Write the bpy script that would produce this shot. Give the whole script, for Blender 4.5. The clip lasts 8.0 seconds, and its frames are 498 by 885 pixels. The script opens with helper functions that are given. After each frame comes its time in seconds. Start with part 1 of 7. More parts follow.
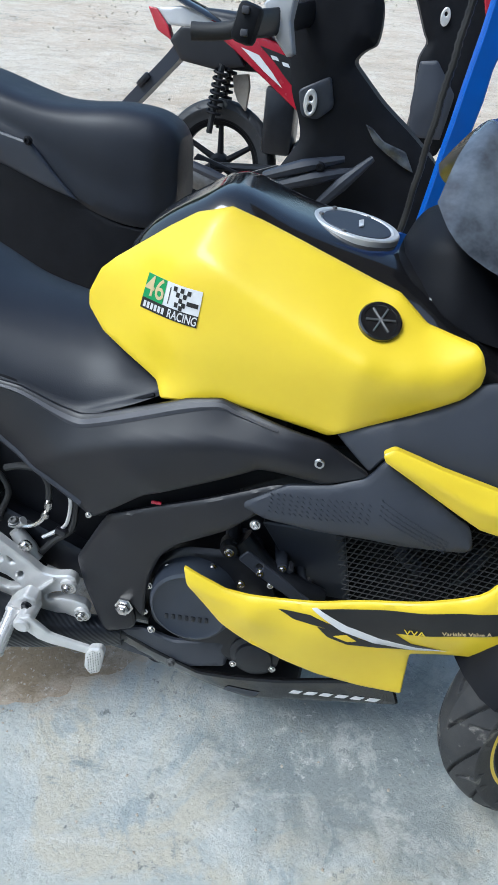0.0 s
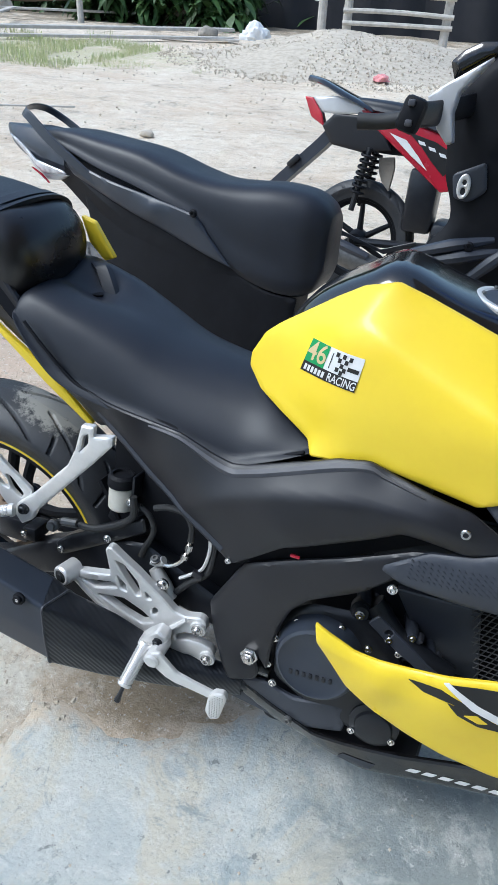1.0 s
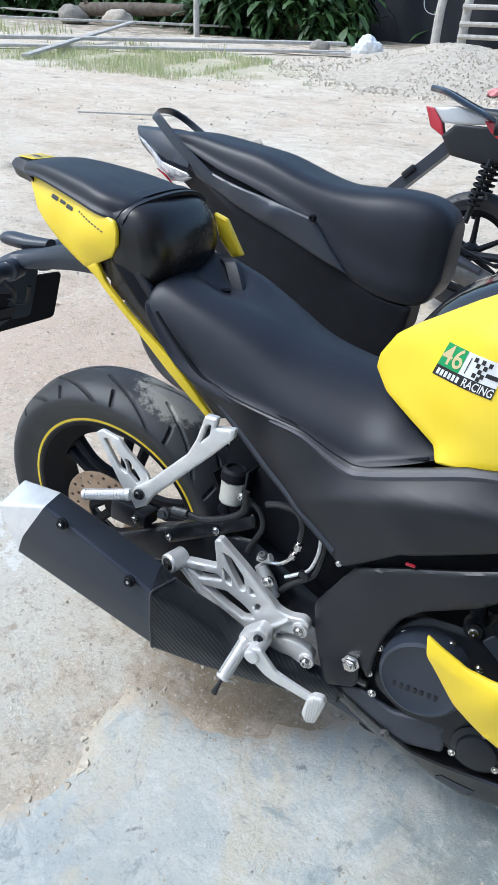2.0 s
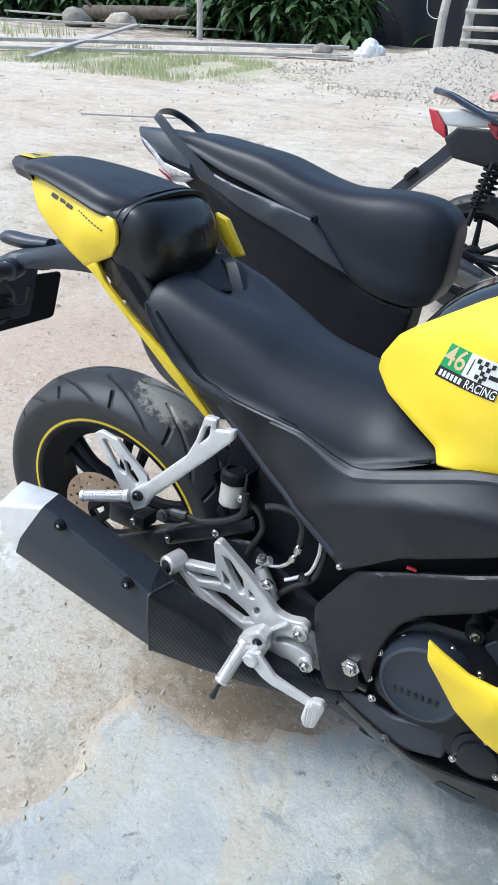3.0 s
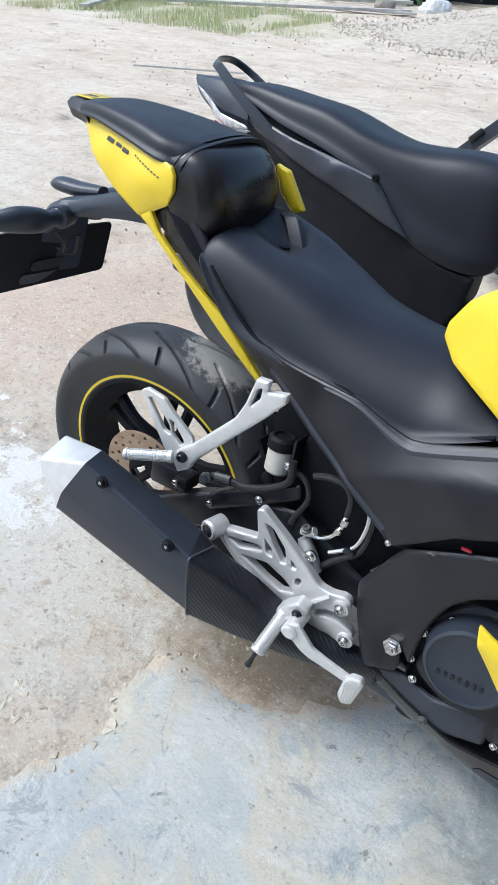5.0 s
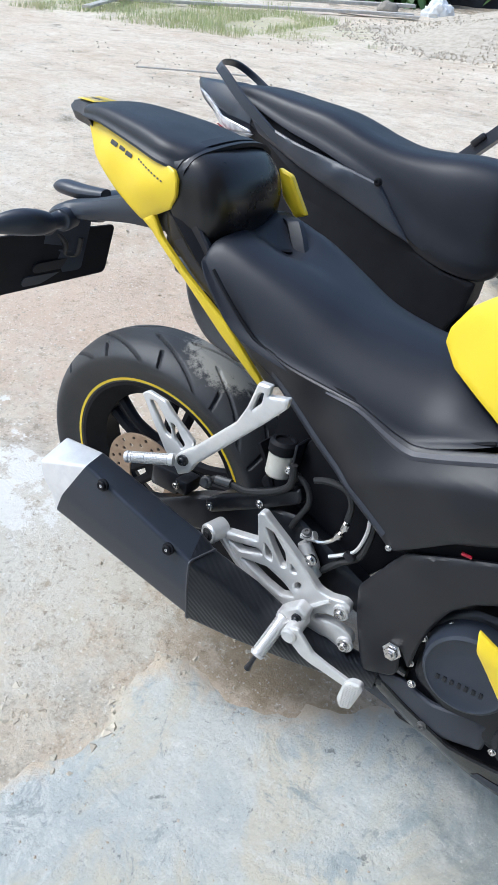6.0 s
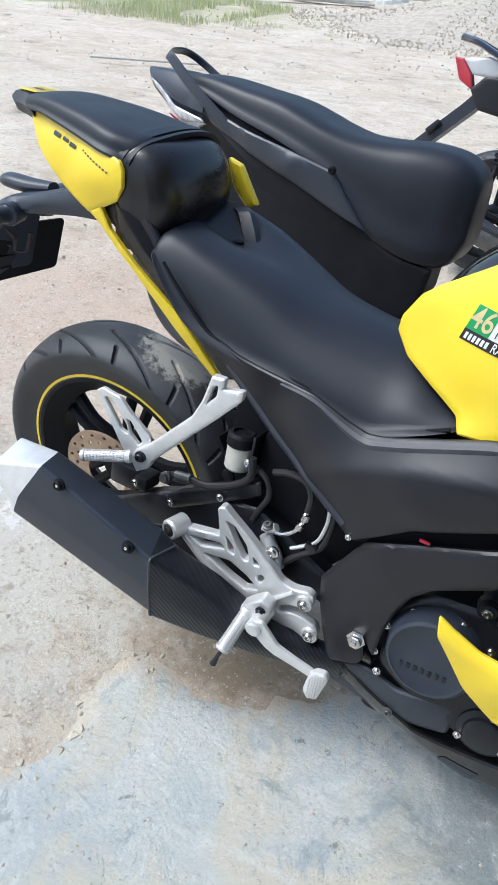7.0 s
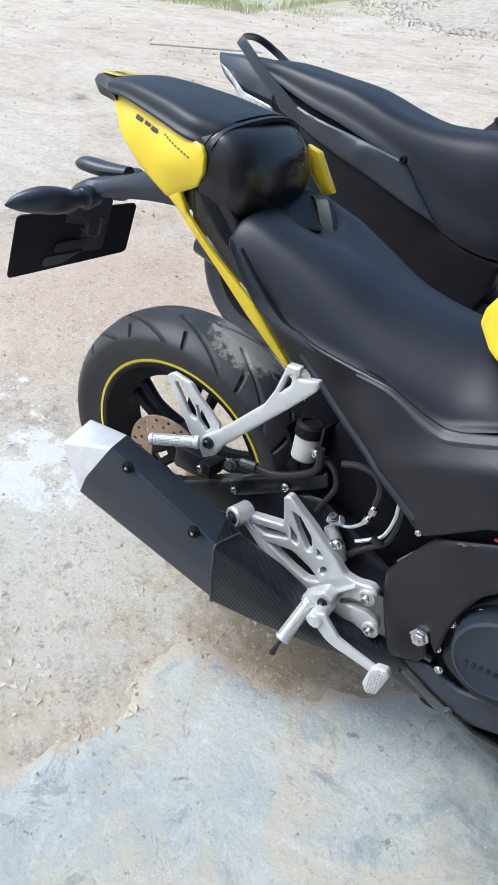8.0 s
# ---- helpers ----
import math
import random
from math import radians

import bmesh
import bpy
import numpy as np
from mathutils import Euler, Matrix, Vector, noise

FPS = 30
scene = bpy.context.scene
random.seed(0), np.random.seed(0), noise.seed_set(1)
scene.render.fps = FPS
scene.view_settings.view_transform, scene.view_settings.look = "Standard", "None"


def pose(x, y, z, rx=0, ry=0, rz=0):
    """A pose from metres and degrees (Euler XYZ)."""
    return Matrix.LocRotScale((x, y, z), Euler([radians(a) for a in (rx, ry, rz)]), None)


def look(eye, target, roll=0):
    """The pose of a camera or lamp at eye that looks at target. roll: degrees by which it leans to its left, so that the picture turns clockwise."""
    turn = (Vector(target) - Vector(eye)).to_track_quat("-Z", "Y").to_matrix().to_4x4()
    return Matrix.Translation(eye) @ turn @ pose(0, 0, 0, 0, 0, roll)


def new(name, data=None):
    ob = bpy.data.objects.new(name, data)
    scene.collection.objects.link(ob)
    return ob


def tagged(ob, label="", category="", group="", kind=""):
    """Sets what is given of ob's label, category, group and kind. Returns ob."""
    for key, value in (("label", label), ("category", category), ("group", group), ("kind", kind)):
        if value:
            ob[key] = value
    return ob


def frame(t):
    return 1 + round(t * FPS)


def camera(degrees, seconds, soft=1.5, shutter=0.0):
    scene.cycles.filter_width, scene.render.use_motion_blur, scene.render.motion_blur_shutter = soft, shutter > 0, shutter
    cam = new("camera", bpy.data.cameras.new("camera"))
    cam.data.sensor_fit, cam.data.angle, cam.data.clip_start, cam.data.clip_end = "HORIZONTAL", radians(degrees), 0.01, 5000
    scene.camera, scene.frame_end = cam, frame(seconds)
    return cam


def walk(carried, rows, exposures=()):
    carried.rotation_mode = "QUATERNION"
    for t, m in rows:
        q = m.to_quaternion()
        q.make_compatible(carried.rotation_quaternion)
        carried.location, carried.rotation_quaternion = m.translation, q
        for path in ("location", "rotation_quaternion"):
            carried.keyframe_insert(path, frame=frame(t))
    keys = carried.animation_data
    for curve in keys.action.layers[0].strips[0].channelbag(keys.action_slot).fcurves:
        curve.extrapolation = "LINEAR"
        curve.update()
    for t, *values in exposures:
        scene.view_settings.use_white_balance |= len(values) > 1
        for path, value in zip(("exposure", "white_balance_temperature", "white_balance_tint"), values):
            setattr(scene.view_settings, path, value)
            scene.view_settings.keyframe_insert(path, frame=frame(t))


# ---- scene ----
cam = camera(41.3, 8.0, soft=1.0)
PATH = [
    (0, (0.096, 0.077, 1.32), (-0.023, 1.599, 0.029), 4.9),
    (0.4, (0.071, 0.055, 1.341), (-0.159, 1.65, 0.156), 4.9),
    (0.5, (0.073, 0.042, 1.343), (-0.233, 1.644, 0.187), 3.1),
    (1, (0.039, 0.027, 1.334), (-0.419, 1.594, 0.178), 3.0),
    (1.1, (0.027, 0.026, 1.33), (-0.484, 1.589, 0.191), 2.3),
    (1.5, (0.0, 0.023, 1.327), (-0.612, 1.546, 0.186), 3.0),
    (2, (-0.02, -0.005, 1.312), (-0.706, 1.489, 0.173), 2.5),
    (2.2, (-0.031, 0.005, 1.3), (-0.731, 1.472, 0.135), 2.8),
    (3.5, (-0.017, 0.002, 1.306), (-0.703, 1.513, 0.19), 2.7),
    (4, (-0.035, 0.005, 1.288), (-0.757, 1.468, 0.131), 3.2),
    (4.5, (-0.053, 0.022, 1.274), (-0.795, 1.425, 0.057), 3.4),
    (6, (-0.062, 0.022, 1.278), (-0.814, 1.422, 0.063), 4.2),
    (6.5, (-0.055, 0.015, 1.281), (-0.768, 1.446, 0.079), 5.2),
    (7, (-0.046, 0.042, 1.275), (-0.714, 1.471, 0.046), 4.2),
    (7.5, (-0.061, 0.03, 1.274), (-0.745, 1.445, 0.038), 4.0),
    (7.9, (-0.093, 0.04, 1.256), (-0.825, 1.394, -0.022), 4.4),
    (8, (-0.091, 0.018, 1.266), (-0.852, 1.376, 0.01), 3.9),
]
walk(cam, [(t, look(eye, target, roll)) for t, eye, target, roll in PATH],
     [(0, 0.17, 5610, 3), (1, 0.23, 5640, 4), (2, 0.30, 5680, 5), (8, 0.31, 5820, 6)])

from mathutils.geometry import delaunay_2d_cdt

# ---- world, sun, exposure ----
world = bpy.data.worlds.new("sky")
scene.world = world
world.use_nodes = True
wn = world.node_tree
sky = wn.nodes.new("ShaderNodeTexSky")
sky.sky_type, sky.sun_disc = "NISHITA", False
sky.sun_elevation, sky.sun_rotation = radians(56), radians(245)
sky.air_density, sky.dust_density, sky.ozone_density = 1.3, 3.0, 1.0
wn.links.new(sky.outputs[0], wn.nodes["Background"].inputs[0])
wn.nodes["Background"].inputs[1].default_value = 0.165
sun = new("sun", bpy.data.lights.new("sun", "SUN"))
sun.data.energy, sun.data.angle, sun.data.color = 2.0, radians(26), (1.0, 0.99, 0.975)
sun.matrix_world = look((-13, -6, 21), (0, 0, 0))


# ---- materials ----
def mat(name, base, rough=0.5, metal=0.0, second=None, scale=20.0, amount=0.5, grain=400.0, bump=0.1, bump_scale=None,
        coat=0.0, third=None, third_scale=3.0, spec=0.5, bump_dist=0.001, rough_var=0.1):
    """Surface with large stains, fine grain and relief."""
    m = bpy.data.materials.new(name)
    m.use_nodes = True
    nt = m.node_tree
    b = nt.nodes["Principled BSDF"]
    tc = nt.nodes.new("ShaderNodeTexCoord")
    out = None

    def mapped(sc, detail=5.0):
        n = nt.nodes.new("ShaderNodeTexNoise")
        n.inputs["Scale"].default_value, n.inputs["Detail"].default_value = sc, detail
        n.inputs["Roughness"].default_value = 0.62
        nt.links.new(tc.outputs["Object"], n.inputs["Vector"])
        return n

    def mix(fac, a_, b_, lo=0.4, hi=0.62, strength=1.0):
        r = nt.nodes.new("ShaderNodeMapRange")
        r.inputs["From Min"].default_value, r.inputs["From Max"].default_value = lo, hi
        r.inputs["To Max"].default_value = strength
        nt.links.new(fac, r.inputs["Value"])
        x = nt.nodes.new("ShaderNodeMix")
        x.data_type = "RGBA"
        nt.links.new(r.outputs[0], x.inputs[0])
        for sock, v in ((x.inputs[6], a_), (x.inputs[7], b_)):
            if isinstance(v, tuple):
                sock.default_value = (*v, 1)
            else:
                nt.links.new(v, sock)
        return x.outputs[2]

    n1 = mapped(scale)
    col = mix(n1.outputs[0], base, second or tuple(c * 0.75 for c in base), strength=amount)
    if third:
        col = mix(mapped(third_scale, 9.0).outputs[0], col, third, 0.565, 0.66)
    nt.links.new(col, b.inputs["Base Color"])
    b.inputs["Metallic"].default_value = metal
    b.inputs["Specular IOR Level"].default_value = spec
    b.inputs["Coat Weight"].default_value = coat
    b.inputs["Coat Roughness"].default_value = 0.08
    rr = nt.nodes.new("ShaderNodeMapRange")
    rr.inputs["To Min"].default_value, rr.inputs["To Max"].default_value = max(0.02, rough - rough_var), min(1, rough + rough_var)
    nt.links.new(n1.outputs[0], rr.inputs["Value"])
    nt.links.new(rr.outputs[0], b.inputs["Roughness"])
    bp = nt.nodes.new("ShaderNodeBump")
    bp.inputs["Strength"].default_value, bp.inputs["Distance"].default_value = bump, bump_dist
    nb = mapped(bump_scale or grain, 4.0)
    nt.links.new(nb.outputs[0], bp.inputs["Height"])
    nt.links.new(bp.outputs[0], b.inputs["Normal"])
    return m


M_YELLOW = mat("satin_yellow_paint", (0.88, 0.655, 0.03), 0.36, 0.0, (0.84, 0.60, 0.024), 6, 0.6, 900, 0.03, coat=0.15)
M_PANEL = mat("moulded_black_plastic", (0.0105, 0.0106, 0.0140), 0.38, 0, (0.015, 0.0150, 0.0195), 9, 0.6, 1500, 0.15)
M_GREY = mat("dark_grey_plastic", (0.033, 0.038, 0.052), 0.46, 0, (0.042, 0.047, 0.062), 9, 0.6, 1500, 0.15)
M_EDGE = mat("lighter_grey_plastic", (0.046, 0.048, 0.060), 0.48, 0, (0.075, 0.075, 0.085), 14, 0.6, 1500, 0.1)
M_GLOSS = mat("gloss_black_paint", (0.008, 0.008, 0.009), 0.12, 0, (0.012, 0.011, 0.012), 8, 0.5, 600, 0.02, coat=0.6, rough_var=0.05)
M_VINYL = mat("black_seat_vinyl", (0.0135, 0.0155, 0.0225), 0.45, 0, (0.018, 0.0205, 0.029), 12, 0.6, 700, 0.35, bump_dist=0.0006, spec=0.42)
M_SATIN = mat("satin_black_paint", (0.025, 0.031, 0.045), 0.36, 0, (0.032, 0.039, 0.055), 11, 0.6, 900, 0.06)
M_RUBBER = mat("tyre_rubber", (0.034, 0.036, 0.041), 0.52, 0, (0.050, 0.051, 0.056), 14, 0.7, 500, 0.4)
M_DUSTY = mat("dusty_tyre_rubber", (0.030, 0.031, 0.035), 0.6, 0, (0.055, 0.054, 0.055), 18, 0.8, 500, 0.4, third=(0.24, 0.23, 0.21), third_scale=20.0)
M_SCUFF = mat("scuffed_dark_metal", (0.13, 0.13, 0.13), 0.4, 0.3, (0.07, 0.07, 0.07), 25, 0.8, 300, 0.3)
M_PLASTER = mat("unseen_wall_plaster", (0.52, 0.52, 0.48), 0.85, 0, (0.42, 0.42, 0.39), 2.0, 0.7, 80, 0.4)
M_ROOF = mat("unseen_roof_sheet", (0.22, 0.21, 0.20), 0.6, 0.2, (0.15, 0.13, 0.12), 1.5, 0.7, 80, 0.3)
M_RUBBERC = mat("clean_rubber", (0.02, 0.02, 0.021), 0.6, 0, (0.03, 0.03, 0.03), 14, 0.7, 500, 0.3)
M_ALU = mat("cast_aluminium", (0.74, 0.73, 0.72), 0.34, 0.45, (0.64, 0.63, 0.62), 45, 0.5, 900, 0.25)
M_CAP = mat("pale_brushed_metal", (0.80, 0.80, 0.81), 0.32, 0.4, (0.64, 0.64, 0.66), 22, 0.6, 600, 0.1)
M_STEEL = mat("bright_steel", (0.7, 0.69, 0.68), 0.22, 1.0, (0.45, 0.42, 0.4), 60, 0.6, 600, 0.1)
M_DISC = mat("heat_tinted_disc", (0.44, 0.33, 0.24), 0.38, 0.7, (0.30, 0.21, 0.15), 22, 0.7, 500, 0.2)
M_ENGINE = mat("black_engine_case", (0.010, 0.0112, 0.0150), 0.33, 0.1, (0.018, 0.0195, 0.0245), 25, 0.6, 700, 0.3)
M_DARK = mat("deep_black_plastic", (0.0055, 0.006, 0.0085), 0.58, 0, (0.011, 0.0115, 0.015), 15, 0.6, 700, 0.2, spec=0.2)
M_WHITE = mat("white_print", (0.75, 0.75, 0.76), 0.45, 0, (0.66, 0.66, 0.66), 30, 0.5, 500, 0.05)
M_GREEN = mat("green_print", (0.02, 0.30, 0.09), 0.45, 0, (0.02, 0.26, 0.08), 30, 0.5, 500, 0.05)
M_BLACKP = mat("black_print", (0.012, 0.012, 0.013), 0.4, 0, (0.02, 0.02, 0.02), 30, 0.5, 500, 0.05)
M_GOLD = mat("cream_print", (0.62, 0.50, 0.28), 0.45, 0, (0.55, 0.43, 0.22), 30, 0.5, 500, 0.05)
M_RED = mat("red_paint", (0.42, 0.015, 0.035), 0.25, 0, (0.34, 0.012, 0.03), 12, 0.5, 500, 0.03, coat=0.4)
M_SILVER = mat("silver_grey_paint", (0.52, 0.52, 0.53), 0.35, 0.2, (0.44, 0.44, 0.45), 12, 0.5, 500, 0.03)
M_MILK = mat("milky_plastic_tank", (0.62, 0.60, 0.54), 0.35, 0, (0.5, 0.47, 0.4), 40, 0.5, 500, 0.05)
M_BLUE = mat("blue_paint", (0.008, 0.13, 0.62), 0.45, 0, (0.01, 0.10, 0.48), 9, 0.6, 300, 0.2)
M_WOOD = mat("weathered_wood", (0.52, 0.49, 0.45), 0.85, 0, (0.38, 0.35, 0.31), 7, 0.8, 90, 0.6, bump_dist=0.004)
M_LOG = mat("grey_bark", (0.16, 0.13, 0.10), 0.9, 0, (0.09, 0.07, 0.055), 6, 0.8, 60, 0.8, bump_dist=0.008)
M_STONE = mat("field_stone", (0.30, 0.27, 0.23), 0.9, 0, (0.2, 0.18, 0.15), 8, 0.8, 60, 0.6, bump_dist=0.006)
M_SACK = mat("white_woven_sack", (0.72, 0.72, 0.72), 0.7, 0, (0.6, 0.6, 0.6), 14, 0.6, 300, 0.4)
M_BAG = mat("blue_plastic_bag", (0.01, 0.22, 0.62), 0.35, 0, (0.01, 0.16, 0.5), 20, 0.6, 200, 0.3)
M_LEAF = mat("green_leaf", (0.055, 0.11, 0.028), 0.5, 0, (0.03, 0.065, 0.018), 3, 0.8, 60, 0.3)
M_GRASS = mat("grass_blade", (0.40, 0.45, 0.20), 0.6, 0, (0.56, 0.53, 0.32), 1.5, 0.8, 60, 0.2)
M_NET = mat("dark_shade_net", (0.012, 0.013, 0.018), 0.8, 0, (0.02, 0.02, 0.026), 2.0, 0.8, 60, 0.5, bump_dist=0.01)
M_GRAVEL = mat("crushed_coral_gravel", (0.54, 0.475, 0.385), 0.9, 0, (0.40, 0.34, 0.265), 9.0, 0.8, 40, 0.6, bump_dist=0.01)
M_WIRE = mat("mesh_wire", (0.03, 0.03, 0.032), 0.5, 0.3, (0.05, 0.05, 0.05), 40, 0.6, 300, 0.1)


M_LENS = mat("ribbed_clear_lens", (0.72, 0.73, 0.76), 0.15, 0.2, (0.40, 0.41, 0.45), 45, 0.9, 200, 0.3, coat=0.6)


# ---- mesh tools ----
CURRENT = [Matrix()]   # where the drawing frame of the part in work lies in its thing


def part(name, bm, material, parent=None, label="", smooth=35):
    """Links a bmesh as one mesh object, under a thing or a part."""
    me = bpy.data.meshes.new(name)
    bm.transform(CURRENT[0])
    bmesh.ops.recalc_face_normals(bm, faces=bm.faces)
    bm.to_mesh(me)
    bm.free()
    for p in me.polygons:
        p.use_smooth = True
    me.set_sharp_from_angle(angle=radians(smooth))
    me.materials.append(material)
    ob = new(name, me)
    if parent:
        ob.parent = parent
    if label:
        tagged(ob, label)
    return ob


def raw(name, verts, faces, material, parent=None, label="", smooth=35):
    me = bpy.data.meshes.new(name)
    me.from_pydata([tuple(v) for v in verts], [], [tuple(f) for f in faces])
    me.transform(CURRENT[0])
    me.validate()
    for p in me.polygons:
        p.use_smooth = True
    me.set_sharp_from_angle(angle=radians(smooth))
    me.materials.append(material)
    ob = new(name, me)
    if parent:
        ob.parent = parent
    if label:
        tagged(ob, label)
    return ob


def thing(name, m, label, category, group="", kind=""):
    ob = new(name)
    ob.empty_display_size = 0.05
    ob.matrix_world = m
    return tagged(ob, label, category, group, kind)


def catmull(pts, n, closed=False):
    """A smooth line through the points, n steps a span."""
    p = np.array(pts, float)
    k = len(p)
    out = []
    for i in range(k if closed else k - 1):
        g = (lambda j: p[j % k]) if closed else (lambda j: p[min(max(j, 0), k - 1)])
        a, b, c, d = g(i - 1), g(i), g(i + 1), g(i + 2)
        for s in range(n):
            t = s / n
            out.append(0.5 * (2 * b + (c - a) * t + (2 * a - 5 * b + 4 * c - d) * t * t + (3 * b - a - 3 * c + d) * t ** 3))
    if not closed:
        out.append(p[-1])
    return np.array(out)


def rounded(poly, r=0.01, n=3):
    """A closed ring of points with its corners rounded."""
    p = np.array(poly, float)
    k, out = len(p), []
    for i in range(k):
        a, b, c = p[i - 1], p[i], p[(i + 1) % k]
        u, v = a - b, c - b
        lu, lv = np.linalg.norm(u), np.linalg.norm(v)
        q = min(r, lu * 0.45, lv * 0.45)
        s, e = b + u / lu * q, b + v / lv * q
        for j in range(n + 1):
            t = j / n
            out.append((1 - t) ** 2 * s + 2 * t * (1 - t) * b + t * t * e)
    return np.array(out)


def skin(rings, cap=True, closed=True):
    """A bmesh skinned over rings of equal length."""
    bm = bmesh.new()
    vs = [[bm.verts.new(p) for p in r] for r in rings]
    k = len(rings[0])
    for a, b in zip(vs, vs[1:]):
        for j in range(k if closed else k - 1):
            bm.faces.new((a[j], a[(j + 1) % k], b[(j + 1) % k], b[j]))
    if cap and closed:
        bm.faces.new(vs[0][::-1])
        bm.faces.new(vs[-1])
    return bm


def loft(sections, n=4, m=3, cap=True, closed=True):
    """A smooth skin through a few sections of a few points each."""
    fine = [catmull(s, m, closed) for s in sections]
    stack = np.array(fine)
    cols = [catmull(stack[:, j], n) for j in range(stack.shape[1])]
    return skin(np.array(cols).transpose(1, 0, 2), cap, closed)


def tube(pts, r, sides=10, n=6, straight=False):
    """A round bar or hose along a line; r may be one radius or one for each point."""
    line = np.array(pts, float) if straight else catmull(pts, n)
    rs = np.full(len(line), r) if np.isscalar(r) else np.interp(np.linspace(0, 1, len(line)), np.linspace(0, 1, len(r)), r)
    rings = []
    ref = None
    for i, p in enumerate(line):
        d = line[min(i + 1, len(line) - 1)] - line[max(i - 1, 0)]
        d /= np.linalg.norm(d) + 1e-12
        if ref is None:
            ref = np.cross(d, (0, 0, 1)) if abs(d[2]) < 0.9 else np.cross(d, (1, 0, 0))
        u = ref - d * (ref @ d)
        u /= np.linalg.norm(u)
        ref = u
        v = np.cross(d, u)
        rings.append([p + rs[i] * (math.cos(a) * u + math.sin(a) * v) for a in np.linspace(0, 2 * math.pi, sides, endpoint=False)])
    return skin(rings)


def turned(profile, centre, axis=(0, 1, 0), segs=32):
    """A turned body: profile rows of (radius, along the axis)."""
    ax = np.array(axis, float)
    ax /= np.linalg.norm(ax)
    u = np.cross(ax, (0, 0, 1)) if abs(ax[2]) < 0.9 else np.cross(ax, (1, 0, 0))
    u /= np.linalg.norm(u)
    v = np.cross(ax, u)
    rings = [[np.array(centre) + ax * h + max(r, 1e-5) * (math.cos(a) * u + math.sin(a) * v) for a in np.linspace(0, 2 * math.pi, segs, endpoint=False)] for r, h in profile]
    return skin(rings, cap=False)


def inside(pts, poly):
    x, z = pts[:, 0], pts[:, 1]
    c = np.zeros(len(pts), bool)
    p = np.array(poly)
    j = len(p) - 1
    for i in range(len(p)):
        if p[i, 1] != p[j, 1]:
            c ^= ((p[i, 1] > z) != (p[j, 1] > z)) & (x < (p[j, 0] - p[i, 0]) * (z - p[i, 1]) / (p[j, 1] - p[i, 1]) + p[i, 0])
        j = i
    return c


def edge_distance(pts, loops):
    best = np.full(len(pts), 9.0)
    for poly in loops:
        p = np.array(poly)
        for a, b in zip(p, np.roll(p, -1, 0)):
            d = b - a
            t = np.clip(((pts - a) @ d) / (d @ d + 1e-15), 0, 1)
            best = np.minimum(best, np.linalg.norm(pts - a - t[:, None] * d, axis=1))
    return best


def spline_height(ctrl):
    """A thin-plate surface y(x, z) through control points (x, y, z)."""
    c = np.array(ctrl, float)
    xz, y = c[:, [0, 2]], c[:, 1]

    def kern(r):
        return np.where(r > 1e-9, r * r * np.log(r + 1e-12), 0)
    n = len(c)
    A = np.zeros((n + 3, n + 3))
    A[:n, :n] = kern(np.linalg.norm(xz[:, None] - xz[None], axis=2)) + np.eye(n) * 1e-5
    A[:n, n], A[:n, n + 1:], A[n, :n], A[n + 1:, :n] = 1, xz, 1, xz.T
    w = np.linalg.lstsq(A, np.concatenate([y, [0, 0, 0]]), rcond=None)[0]

    def f(p):
        return kern(np.linalg.norm(p[:, None] - xz[None], axis=2)) @ w[:n] + w[n] + p @ w[n + 1:]
    return f


def creased(f, lines, amp, w, soft=0.004):
    """The surface f with a soft ridge raised along open lines of (x, z)."""
    segs = [(np.array(a), np.array(b)) for ln in lines for a, b in zip(ln, ln[1:])]

    def g(p):
        best = np.full(len(p), 9.0)
        for a, b in segs:
            d = b - a
            t = np.clip(((p - a) @ d) / (d @ d), 0, 1)
            best = np.minimum(best, np.linalg.norm(p - a - t[:, None] * d, axis=1))
        return f(p) - amp * np.exp(-np.sqrt(best ** 2 + soft ** 2) / w)
    return g


def resample(poly, d):
    p = np.array(poly, float)
    out = []
    for a, b in zip(p, np.roll(p, -1, 0)):
        k = max(1, int(round(np.linalg.norm(b - a) / d)))
        out += [a + (b - a) * i / k for i in range(k)]
    return np.array(out)


